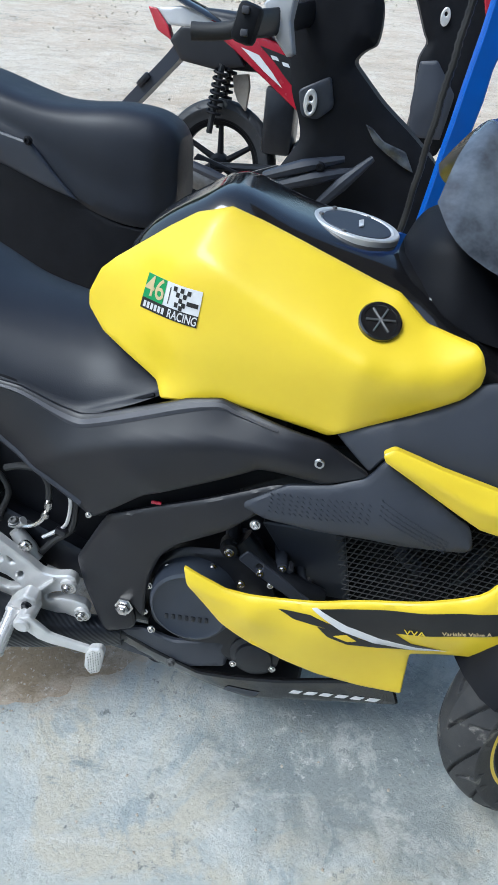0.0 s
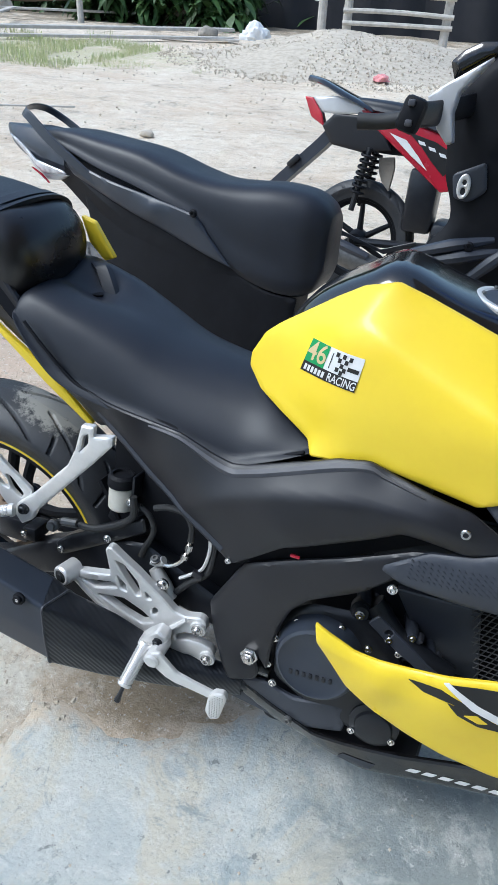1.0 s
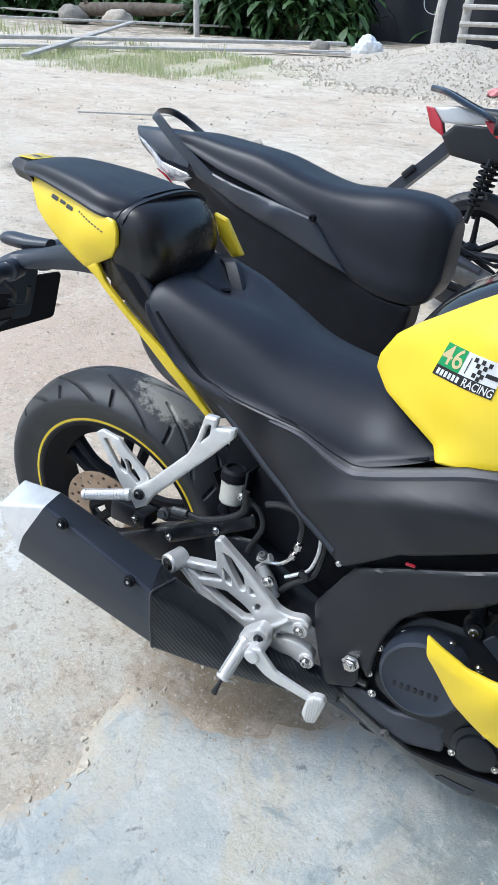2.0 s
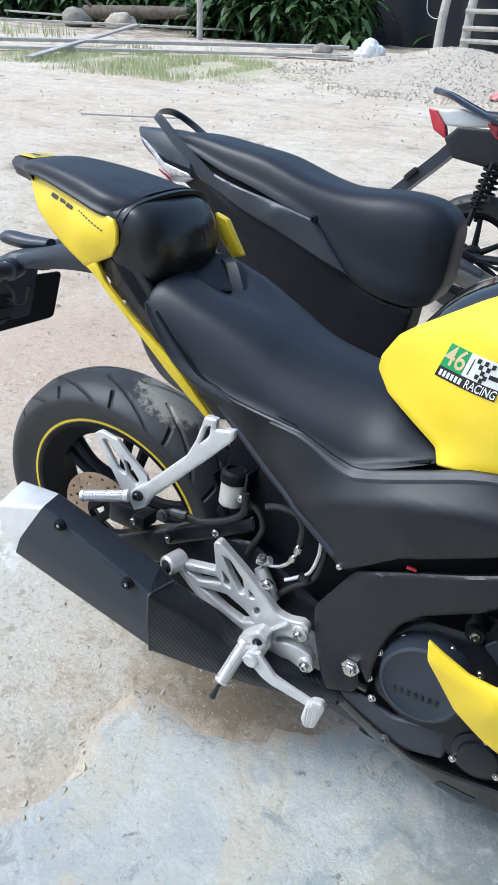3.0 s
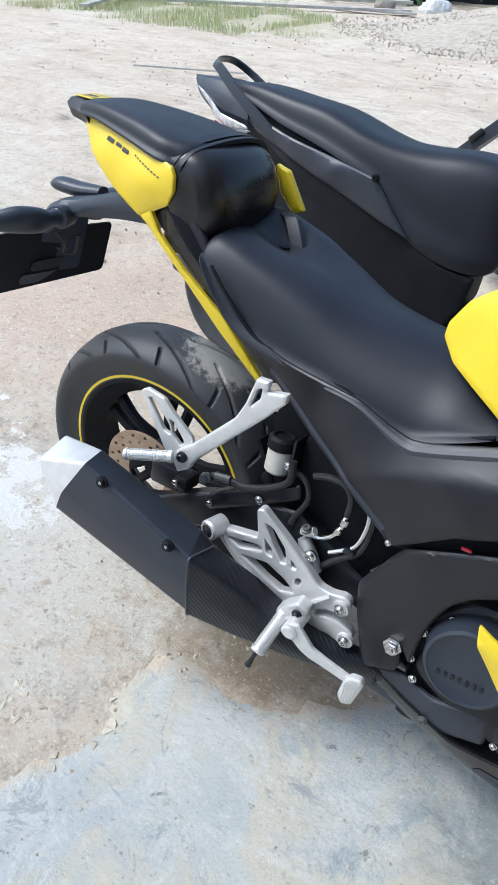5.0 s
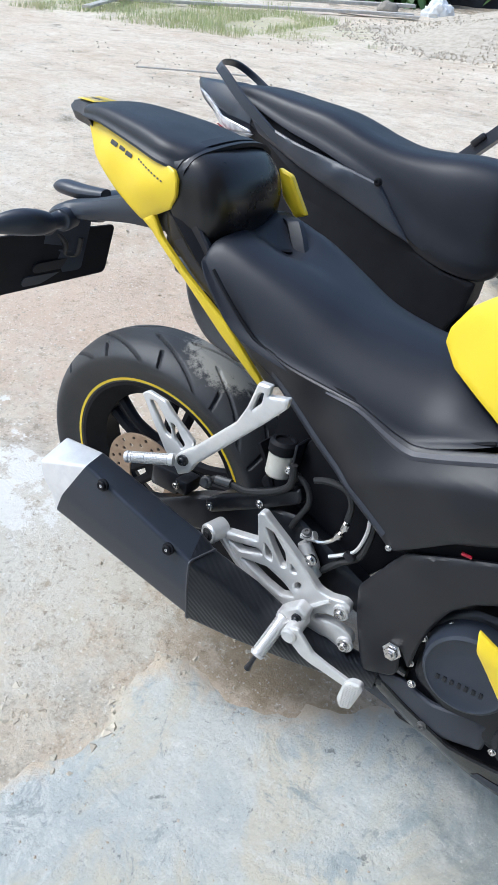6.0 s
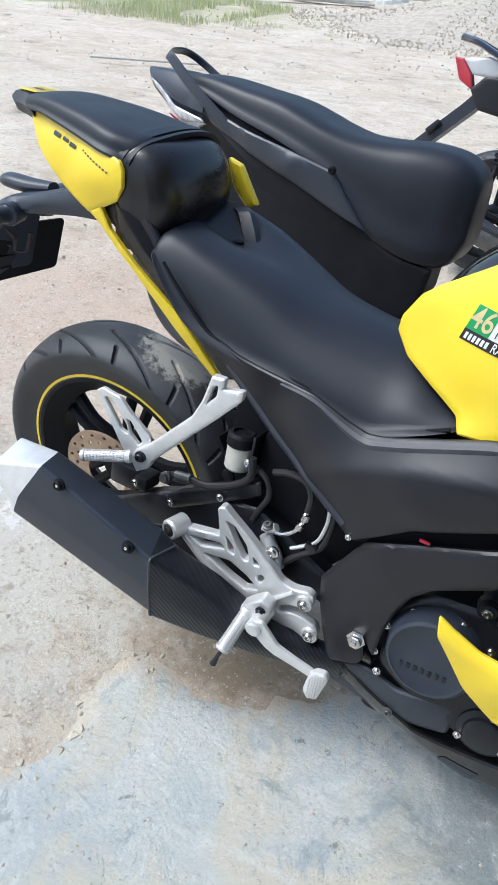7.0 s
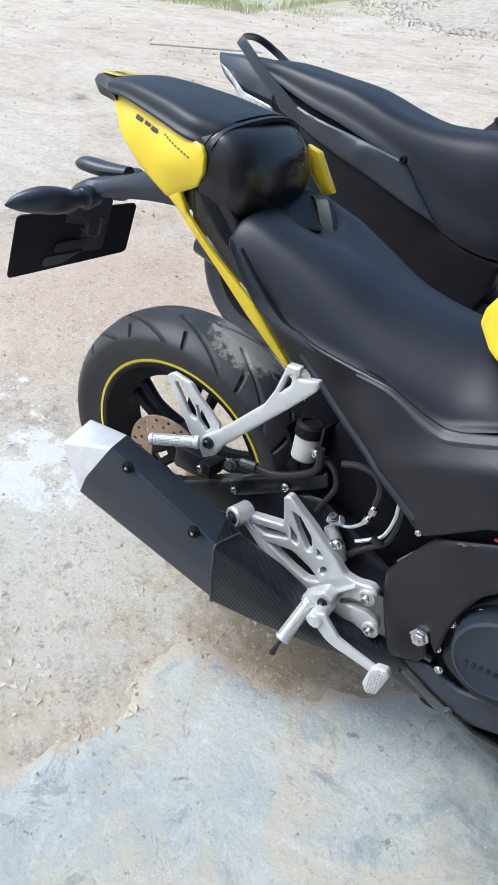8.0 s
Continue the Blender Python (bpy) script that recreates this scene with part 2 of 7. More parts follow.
def shell(outline, knots=(), thick=0.004, d=0.014, soft=0.004, corner=0.008, holes=(), lift=0.0, side=1, height=None):
    """A moulded panel in side view: outline rows (x, y, z), y through the knots as well, rounded edge, turned-in rim.
    side=1: the outside looks to -y."""
    o = np.array(outline, float)
    f = height or spline_height(list(outline) + list(knots))
    ring = resample(rounded(o[:, [0, 2]], corner), d * 0.8)
    loops = [ring] + [resample(rounded(h, 0.004), d * 0.6) for h in holes]
    lo, hi = ring.min(0), ring.max(0)
    gx, gz = np.meshgrid(np.arange(lo[0], hi[0], d), np.arange(lo[1], hi[1], d * 0.866))
    gx = gx + (np.arange(gx.shape[0]) % 2)[:, None] * d / 2
    grid = np.stack([gx.ravel(), gz.ravel()], 1)
    keep = inside(grid, ring)
    for h in loops[1:]:
        keep &= ~inside(grid, h)
    grid = grid[keep]
    grid = grid[edge_distance(grid, loops) > max(d * 0.6, soft * 1.5)]
    inner = []
    for li, lp in enumerate(loops):
        t = np.roll(lp, -1, 0) - np.roll(lp, 1, 0)
        nrm = np.stack([-t[:, 1], t[:, 0]], 1) / (np.linalg.norm(t, axis=1)[:, None] + 1e-9)
        for sgn in (1, -1):
            q = lp + nrm * soft * sgn
            ok = inside(q, ring)
            for h in loops[1:]:
                ok &= ~inside(q, h)
            q = q[ok]
            q = q[edge_distance(q, loops) > soft * 0.8] if len(q) else q
            if len(q):
                inner.append(q)
    pts, edges = [], []
    for lp in loops:
        k = len(pts)
        pts += list(lp)
        edges += [(k + i, k + (i + 1) % len(lp)) for i in range(len(lp))]
    pts += list(grid) + [q for s in inner for q in s]
    v, e, fc, ov, oe, of = delaunay_2d_cdt([Vector(p) for p in pts], edges, [], 0, 1e-6)
    P = np.array([(q.x, q.y) for q in v])
    tri = np.array([t for t in fc if len(t) == 3])
    cen = P[tri].mean(1)
    ok = inside(cen, ring)
    for h in loops[1:]:
        ok &= ~inside(cen, h)
    tri = tri[ok]
    ed = edge_distance(P, loops)
    y = f(P) - lift * side
    drop = np.where(ed < soft * 0.5, soft, np.where(ed < soft * 1.3, soft * 0.15, 0))
    y = y + drop * side
    n = len(P)
    verts = [(P[i, 0], y[i], P[i, 1]) for i in range(n)] + [(P[i, 0], y[i] - drop[i] * side + (thick + soft) * side, P[i, 1]) for i in range(n)]
    count = {}
    for t in tri:
        for a, b in ((t[0], t[1]), (t[1], t[2]), (t[2], t[0])):
            count[(min(a, b), max(a, b))] = count.get((min(a, b), max(a, b)), 0) + 1
    bm = bmesh.new()
    vs = [bm.verts.new(q) for q in verts]
    for t in tri:
        bm.faces.new([vs[i] for i in t])
        bm.faces.new([vs[n + i] for i in t[::-1]])
    for (a, b), c in count.items():
        if c == 1:
            bm.faces.new((vs[a], vs[b], vs[n + b], vs[n + a]))
    bmesh.ops.delete(bm, geom=[q for q in bm.verts if not q.link_faces], context="VERTS")
    return bm


def flat(outline, y, thick=0.006, soft=0.002, holes=(), corner=0.006, d=0.012, side=1):
    """A flat cast or cut plate in side view."""
    return shell([(x, y, z) for x, z in outline], (), thick, d, soft, corner, holes, 0, side, lambda p: np.full(len(p), float(y)))


def boxed(size, centre, bevel=0.004, m=None):
    bm = bmesh.new()
    bmesh.ops.create_cube(bm, size=1, matrix=Matrix.Translation(centre) @ (m or Matrix()) @ Matrix.Diagonal((*size, 1)))
    if bevel:
        bmesh.ops.bevel(bm, geom=bm.edges[:], offset=bevel, segments=2, affect="EDGES", profile=0.5)
    return bm


def joined(*bms):
    out = bmesh.new()
    for b in bms:
        me = bpy.data.meshes.new("tmp")
        b.to_mesh(me)
        b.free()
        out.from_mesh(me)
        bpy.data.meshes.remove(me)
    return out


def bolt(parent, place, r=0.008, axis=(0, -1, 0), material=None, name="bolt"):
    """A flanged bolt with a recessed head."""
    ax = np.array(axis, float)
    return part(name, turned([(0.0, -0.002), (r * 1.35, -0.002), (r * 1.35, r * 0.25), (r, r * 0.35), (r, r * 0.8), (r * 0.85, r), (r * 0.5, r), (r * 0.45, r * 0.6), (0, r * 0.6)], place, ax, 14), material or M_STEEL, parent)


def text_mesh(name, words, size, m, material, parent, depth=0.0004, shear=0.0):
    cu = bpy.data.curves.new(name, "FONT")
    cu.body, cu.size, cu.extrude, cu.shear, cu.offset = words, size, depth, shear, size * 0.010
    cu.align_x, cu.align_y = "CENTER", "CENTER"
    tmp = new(name, cu)
    dg = bpy.context.evaluated_depsgraph_get()
    me = bpy.data.meshes.new_from_object(tmp.evaluated_get(dg))
    bpy.data.objects.remove(tmp)
    me.transform(m)
    me.materials.clear()
    me.materials.append(material)
    ob = new(name, me)
    ob.parent = parent
    return ob


# ---- ground ----
def stretch(lo, hi, n, c, s):
    """Coordinates that lie close near c and wide far off."""
    a, b = math.asinh((lo - c) / s), math.asinh((hi - c) / s)
    return c + s * np.sinh(np.linspace(a, b, n))


def lumps(x, y, sc, seed=0.0):
    return noise.fractal(Vector((x * sc, y * sc, seed)), 1.0, 2.0, 5)


def ground_material():
    m = bpy.data.materials.new("dry_limestone_yard")
    m.use_nodes = True
    nt = m.node_tree
    b = nt.nodes["Principled BSDF"]
    tc = nt.nodes.new("ShaderNodeTexCoord")

    def nz(sc, det, rough=0.6):
        n = nt.nodes.new("ShaderNodeTexNoise")
        n.inputs["Scale"].default_value, n.inputs["Detail"].default_value, n.inputs["Roughness"].default_value = sc, det, rough
        nt.links.new(tc.outputs["Object"], n.inputs["Vector"])
        return n.outputs[0]

    def streak(sx, sy, det, rough):
        mp = nt.nodes.new("ShaderNodeMapping")
        mp.inputs["Scale"].default_value, mp.inputs["Rotation"].default_value = (sx, sy, 1.0), (0, 0, 0.12)
        nt.links.new(tc.outputs["Object"], mp.inputs["Vector"])
        n = nt.nodes.new("ShaderNodeTexNoise")
        n.inputs["Scale"].default_value, n.inputs["Detail"].default_value, n.inputs["Roughness"].default_value = 1.0, det, rough
        nt.links.new(mp.outputs[0], n.inputs["Vector"])
        return n.outputs[0]

    def mix(fac, lo, hi, a_, b_, top=1.0):
        r = nt.nodes.new("ShaderNodeMapRange")
        r.inputs["From Min"].default_value, r.inputs["From Max"].default_value, r.inputs["To Max"].default_value = lo, hi, top
        nt.links.new(fac, r.inputs["Value"])
        x = nt.nodes.new("ShaderNodeMix")
        x.data_type = "RGBA"
        nt.links.new(r.outputs[0], x.inputs[0])
        for sock, v in ((x.inputs[6], a_), (x.inputs[7], b_)):
            if isinstance(v, tuple):
                sock.default_value = (*v, 1)
            else:
                nt.links.new(v, sock)
        return x.outputs[2]

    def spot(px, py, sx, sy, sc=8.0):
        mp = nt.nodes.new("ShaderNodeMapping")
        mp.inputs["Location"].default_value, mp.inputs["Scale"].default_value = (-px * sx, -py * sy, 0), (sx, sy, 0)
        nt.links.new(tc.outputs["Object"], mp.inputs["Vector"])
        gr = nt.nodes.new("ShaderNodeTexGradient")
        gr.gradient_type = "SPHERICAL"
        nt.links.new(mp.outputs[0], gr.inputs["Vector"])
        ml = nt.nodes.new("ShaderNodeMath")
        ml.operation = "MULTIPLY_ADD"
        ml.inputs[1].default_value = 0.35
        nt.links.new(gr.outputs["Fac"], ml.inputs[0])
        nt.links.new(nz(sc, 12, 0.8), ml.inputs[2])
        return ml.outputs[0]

    c = mix(nz(1.3, 6), 0.38, 0.62, (0.585, 0.465, 0.345), (0.64, 0.54, 0.42))
    c = mix(nz(0.55, 5), 0.40, 0.62, c, (0.70, 0.62, 0.505), 0.85)
    c = mix(nz(6.0, 12, 0.78), 0.47, 0.63, c, (0.76, 0.70, 0.60), 0.7)
    c = mix(streak(1.7, 4.0, 12, 0.8), 0.51, 0.63, c, (0.46, 0.365, 0.265), 0.65)
    c = mix(streak(0.8, 1.6, 12, 0.8), 0.53, 0.62, c, (0.44, 0.355, 0.27), 0.55)
    c = mix(spot(-13.0, 27.0, 0.030, 0.10, 1.5), 0.56, 0.66, c, (0.20, 0.165, 0.115), 0.85)
    c = mix(spot(-9.0, 13.0, 0.16, 0.34, 2.5), 0.58, 0.74, c, (0.47, 0.45, 0.27), 0.7)
    c = mix(spot(-1.9, 1.9, 0.6, 0.7), 0.58, 0.80, c, (0.63, 0.48, 0.365), 0.8)
    c = mix(spot(-1.1, 0.75, 1.1, 1.4), 0.62, 0.74, c, (0.70, 0.67, 0.59), 0.75)
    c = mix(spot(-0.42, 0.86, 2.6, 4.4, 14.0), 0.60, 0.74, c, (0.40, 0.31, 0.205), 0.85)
    # dark mottling that paints the shading of clods into the ground colour
    c = mix(nz(17.0, 12, 0.8), 0.53, 0.64, c, (0.40, 0.315, 0.225), 0.8)
    c = mix(nz(52.0, 8, 0.75), 0.56, 0.65, c, (0.28, 0.225, 0.165), 0.7)
    c = mix(spot(-1.3, 1.0, 0.9, 1.1, 5.0), 0.79, 0.815, c, (0.88, 0.86, 0.81), 0.8)
    c = mix(nz(85.0, 5, 0.7), 0.58, 0.66, c, (0.86, 0.84, 0.80), 0.7)
    nt.links.new(c, b.inputs["Base Color"])
    b.inputs["Roughness"].default_value = 0.95
    b.inputs["Specular IOR Level"].default_value = 0.2
    bp = nt.nodes.new("ShaderNodeBump")
    bp.inputs["Strength"].default_value, bp.inputs["Distance"].default_value = 0.75, 0.026
    nt.links.new(nz(13, 14, 0.80), bp.inputs["Height"])
    nt.links.new(bp.outputs[0], b.inputs["Normal"])
    return m


M_YARD = ground_material()
gx, gy = stretch(-300, 300, 260, -0.8, 1.0), stretch(-60, 500, 300, 1.0, 1.2)
gv = []
for yy in gy:
    for xx in gx:
        far = min(1.0, max(0.0, (math.hypot(xx + 0.2, yy - 0.8) - 1.0) / 4))
        h = 0.012 * lumps(xx, yy, 2.2) * (0.3 + 0.7 * far) + 0.05 * far * lumps(xx, yy, 0.5, 4.0)
        h += 0.018 * far * max(0, lumps(xx * 0.5, yy * 1.6, 1.3, 9.0))
        gv.append((xx, yy, h - 0.012 - 0.02 * far))
W_ = len(gx)
gf = [(j * W_ + i, j * W_ + i + 1, (j + 1) * W_ + i + 1, (j + 1) * W_ + i) for j in range(len(gy) - 1) for i in range(W_ - 1)]
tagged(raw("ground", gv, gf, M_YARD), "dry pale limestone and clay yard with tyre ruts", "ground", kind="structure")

# worn concrete apron with a broken edge
def concrete_material():
    m = bpy.data.materials.new("worn_stained_concrete")
    m.use_nodes = True
    nt = m.node_tree
    b = nt.nodes["Principled BSDF"]
    tc = nt.nodes.new("ShaderNodeTexCoord")

    def nz(sc, det, rough=0.6, dist=0.0, off=0.0):
        n = nt.nodes.new("ShaderNodeTexNoise")
        n.inputs["Scale"].default_value, n.inputs["Detail"].default_value, n.inputs["Roughness"].default_value = sc, det, rough
        n.inputs["Distortion"].default_value = dist
        mp = nt.nodes.new("ShaderNodeMapping")
        mp.inputs["Location"].default_value = (off, off * 0.7, off * 1.3)
        nt.links.new(tc.outputs["Object"], mp.inputs["Vector"])
        nt.links.new(mp.outputs[0], n.inputs["Vector"])
        return n.outputs[0]

    def mix(fac, lo, hi, a_, b_, top=1.0):
        r = nt.nodes.new("ShaderNodeMapRange")
        r.inputs["From Min"].default_value, r.inputs["From Max"].default_value, r.inputs["To Max"].default_value = lo, hi, top
        nt.links.new(fac, r.inputs["Value"])
        x = nt.nodes.new("ShaderNodeMix")
        x.data_type = "RGBA"
        nt.links.new(r.outputs[0], x.inputs[0])
        for sock, v in ((x.inputs[6], a_), (x.inputs[7], b_)):
            if isinstance(v, tuple):
                sock.default_value = (*v, 1)
            else:
                nt.links.new(v, sock)
        return x.outputs[2]

    c = mix(nz(2.3, 6, 0.6, 0.5), 0.42, 0.58, (0.60, 0.61, 0.57), (0.50, 0.535, 0.525))
    c = mix(nz(3.1, 9, 0.7, 0.7, 3.0), 0.49, 0.58, c, (0.63, 0.585, 0.475), 0.8)
    c = mix(nz(3.6, 10, 0.75, 0.9, 7.0), 0.53, 0.60, c, (0.37, 0.425, 0.445), 0.8)
    c = mix(nz(7.5, 12, 0.82, 1.2, 15.0), 0.51, 0.60, c, (0.71, 0.71, 0.67), 0.55)
    c = mix(nz(5.5, 12, 0.8, 1.4, 27.0), 0.56, 0.60, c, (0.27, 0.31, 0.32), 0.6)
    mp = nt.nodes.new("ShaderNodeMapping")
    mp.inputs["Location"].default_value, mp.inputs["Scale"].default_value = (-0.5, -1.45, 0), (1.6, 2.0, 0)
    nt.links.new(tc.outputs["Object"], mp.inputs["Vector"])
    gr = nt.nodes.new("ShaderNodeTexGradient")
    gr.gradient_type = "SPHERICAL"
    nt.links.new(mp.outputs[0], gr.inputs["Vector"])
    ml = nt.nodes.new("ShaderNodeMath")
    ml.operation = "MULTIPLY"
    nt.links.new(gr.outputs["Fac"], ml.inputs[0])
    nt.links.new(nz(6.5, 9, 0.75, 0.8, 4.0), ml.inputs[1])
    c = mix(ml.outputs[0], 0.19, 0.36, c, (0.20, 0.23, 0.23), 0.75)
    c = mix(nz(9.0, 8, 0.7, 0.3, 11.0), 0.56, 0.63, c, (0.64, 0.635, 0.59), 0.5)
    c = mix(nz(46.0, 6, 0.7, 0.0, 2.0), 0.62, 0.70, c, (0.27, 0.27, 0.25), 0.7)
    c = mix(nz(120.0, 4, 0.7, 0.0, 5.0), 0.60, 0.70, c, (0.72, 0.71, 0.69), 0.4)
    at = nt.nodes.new("ShaderNodeAttribute")
    at.attribute_name = "wear"
    ad = nt.nodes.new("ShaderNodeMath")
    ad.operation = "ADD"
    nt.links.new(at.outputs["Fac"], ad.inputs[0])
    nt.links.new(nz(8.0, 9, 0.75, 0.3, 13.0), ad.inputs[1])
    c = mix(ad.outputs[0], 0.86, 1.10, c, (0.64, 0.54, 0.415))
    c = mix(ad.outputs[0], 1.24, 1.36, c, (0.46, 0.365, 0.255), 0.6)
    c = mix(nz(31.0, 8, 0.75, 0.2, 17.0), 0.60, 0.64, c, (0.74, 0.73, 0.70), 0.55)
    c = mix(nz(27.0, 8, 0.75, 0.2, 21.0), 0.615, 0.65, c, (0.22, 0.23, 0.225), 0.8)
    nt.links.new(c, b.inputs["Base Color"])
    rg = nt.nodes.new("ShaderNodeMapRange")
    rg.inputs["To Min"].default_value, rg.inputs["To Max"].default_value = 0.5, 0.85
    nt.links.new(nz(4.2, 8, 0.72, 0.6, 7.0), rg.inputs["Value"])
    nt.links.new(rg.outputs[0], b.inputs["Roughness"])
    bp = nt.nodes.new("ShaderNodeBump")
    bp.inputs["Strength"].default_value, bp.inputs["Distance"].default_value = 0.9, 0.012
    nt.links.new(nz(16, 12, 0.78), bp.inputs["Height"])
    b2 = nt.nodes.new("ShaderNodeBump")
    b2.inputs["Strength"].default_value, b2.inputs["Distance"].default_value = 0.5, 0.004
    nt.links.new(nz(62, 6, 0.75, 0.0, 9.0), b2.inputs["Height"])
    nt.links.new(bp.outputs[0], b2.inputs["Normal"])
    nt.links.new(b2.outputs[0], b.inputs["Normal"])
    return m


M_CONC = concrete_material()
EDGE = [(-3.2, -0.9), (-1.9, -0.25), (-1.25, 0.0), (-1.0, 0.22), (-0.82, 0.33), (-0.775, 0.43), (-0.715, 0.51), (-0.755, 0.59), (-0.73, 0.68), (-0.70, 0.78),
        (-0.60, 0.84), (-0.50, 0.82), (-0.39, 0.82), (-0.30, 0.88), (-0.1, 1.02), (0.25, 1.12), (0.8, 1.2), (1.6, 1.15), (3.5, 1.2)]
line = catmull(EDGE, 14)
rim = []
for ex, ey in line:
    jx = 0.02 * noise.noise(Vector((ex * 14, ey * 14, 3))) + 0.012 * noise.noise(Vector((ex * 45, ey * 45, 8)))
    rim.append((ex + jx, ey + 1.2 * jx))
apron = np.array(rim + [(3.5, -8.0), (-3.2, -8.0)])
ax_, ay_ = np.meshgrid(np.arange(-1.3, 1.3, 0.022), np.arange(-0.4, 1.25, 0.022))
bx_, by_ = np.meshgrid(np.arange(-3.2, 3.5, 0.12), np.arange(-7.9, 1.3, 0.12))
fill = np.concatenate([np.stack([ax_.ravel(), ay_.ravel()], 1), np.stack([bx_.ravel() + 0.003, by_.ravel() + 0.002], 1)])
fill = fill[inside(fill, apron)]
fill = fill[edge_distance(fill, [apron]) > 0.012]
pv, pe, pf, _, _, _ = delaunay_2d_cdt([Vector(q) for q in (*apron, *fill)], [(i, (i + 1) % len(apron)) for i in range(len(apron))], [], 1, 1e-6)
pa = np.array([(q.x, q.y) for q in pv])
pd = edge_distance(pa, [np.array(rim)])
bm = bmesh.new()


def apron_height(x, y, e):
    k = min(1.0, e / 0.17)
    k = k * k * (3 - 2 * k)
    return -0.030 + 0.030 * k + (1 - k) * (0.016 * noise.noise(Vector((x * 9, y * 9, 1))) + 0.012 * noise.noise(Vector((x * 26, y * 26, 5)))) + 0.0018 * lumps(x, y, 3.0, 6.0)


bv = [bm.verts.new((q[0], q[1], apron_height(q[0], q[1], e_))) for q, e_ in zip(pa, pd)]
for t_ in pf:
    bm.faces.new([bv[i] for i in t_])
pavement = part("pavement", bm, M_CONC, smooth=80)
wear = pavement.data.attributes.new("wear", "FLOAT", "POINT")
vp = np.array([(v.co.x, v.co.y) for v in pavement.data.vertices])
wear.data.foreach_set("value", np.clip(1 - edge_distance(vp, [np.array(rim)]) / 0.26, 0, 1) ** 1.1 * 0.85)
tagged(pavement, "worn grey concrete apron with a broken stained edge", "pavement", kind="structure")

rr_ = random.Random(31)
rv, rf_ = [], []
for i in range(1500):
    q0 = rim[rr_.randrange(40, len(rim) - 90)]
    x, y = q0[0] + rr_.gauss(-0.02, 0.06), q0[1] + rr_.gauss(0.02, 0.06)
    s_ = 0.0025 + 0.010 * rr_.random() ** 3
    e_ = edge_distance(np.array([[x, y]]), [np.array(rim)])[0]
    z = apron_height(x, y, e_) if inside(np.array([[x, y]]), apron)[0] else -0.016
    k = len(rv)
    turn_ = Euler((rr_.random() * 0.8, rr_.random() * 0.8, rr_.random() * 6)).to_matrix()
    for b_ in ((1, 0, 0), (-1, 0, 0), (0, 1, 0), (0, -1, 0), (0, 0, 0.7), (0, 0, -0.6)):
        v = turn_ @ Vector(b_) * s_ * rr_.uniform(0.6, 1.3)
        rv.append((x + v.x, y + v.y, z + v.z))
    rf_ += [(k + 0, k + 2, k + 4), (k + 2, k + 1, k + 4), (k + 1, k + 3, k + 4), (k + 3, k + 0, k + 4), (k + 2, k + 0, k + 5), (k + 1, k + 2, k + 5), (k + 3, k + 1, k + 5), (k + 0, k + 3, k + 5)]
tagged(raw("rubble", rv, rf_, mat("crumbled_concrete", (0.62, 0.56, 0.46), 0.95, 0, (0.45, 0.39, 0.31), 9, 0.9, 60, 0.5), smooth=10), "crumbled bits along the concrete's broken edge", "rubble", kind="stuff")

# unseen wall and roof, added to shade the right side and darken reflections
hw = part("wall_unseen", boxed((9.0, 0.15, 3.0), (2.2, -3.2, 1.48), 0.01), M_PLASTER)
tagged(hw, "unseen plain plaster wall, added to darken reflections", "wall", kind="structure")
rf = part("ceiling", boxed((6.2, 5.1, 0.06), (3.45, -0.72, 2.85), 0.01), M_ROOF)
tagged(rf, "unseen sheet roof, added to shade the apron's right side", "ceiling", kind="structure")

# ---- sport motorcycle: x ahead, y to its left, z up, from the rear tyre's foot ----
BIKE = pose(-0.775, 0.967, 0.0, -5.0, 0, -2.2)
DRAFT = BIKE.inverted() @ pose(-0.759, 0.849, 0.0, -13.29, 0, -2.855)   # frame of the side-view panels
bike = thing("motorcycle", BIKE, "yellow and black sport motorcycle leaning on its side stand", "motorcycle")


def tyre_mesh(name, R, half, rim_r, rim_half, centre, parent, material, grooves=True, segs=760, turn=Matrix()):
    """A road tyre with cut grooves, turned about y."""
    fine = 14 if segs > 400 else 7
    prof = catmull([(rim_r - 0.004, -rim_half), (rim_r + 0.012, -rim_half - 0.004), (rim_r + (R - rim_r) * 0.5, -half * 0.98), (R - 0.028, -half * 0.93), (R - 0.008, -half * 0.55), (R, 0)], fine)
    prof = np.concatenate([prof, [(r, -h) for r, h in prof[-2::-1]]])
    k = len(prof)
    verts, faces = [], []

    def cut(q, w):
        return max(0.0, min(1.0, (w - abs(q)) / (w * 0.35)))

    for i in range(segs):
        a = 2 * math.pi * i / segs
        for r, h in prof:
            if grooves and abs(h) < half * 0.985 and r > R - 0.042:
                s = abs(h) / half
                u = (a * 13 / (2 * math.pi) + (0.5 if h > 0 else 0) + 1.15 * s ** 1.2) % 1.0 - 0.5
                v = (a * 13 / (2 * math.pi) + (0.5 if h > 0 else 0) + 0.25 * s + 0.2) % 1.0 - 0.5
                g = max(cut(u, 0.05) if 0.12 < s < 0.97 else 0, cut(v, 0.032) if 0.60 < s < 0.97 else 0)
                r -= 0.009 * g
            verts.append((centre[0] + r * math.cos(a), centre[1] + h, centre[2] + r * math.sin(a)))
    for i in range(segs):
        for j in range(k - 1):
            p, q = i * k + j, ((i + 1) % segs) * k + j
            faces.append((p, p + 1, q + 1, q))
    ob = raw(name, [turn @ Vector(v) for v in verts], faces, material, parent, smooth=50)
    return ob


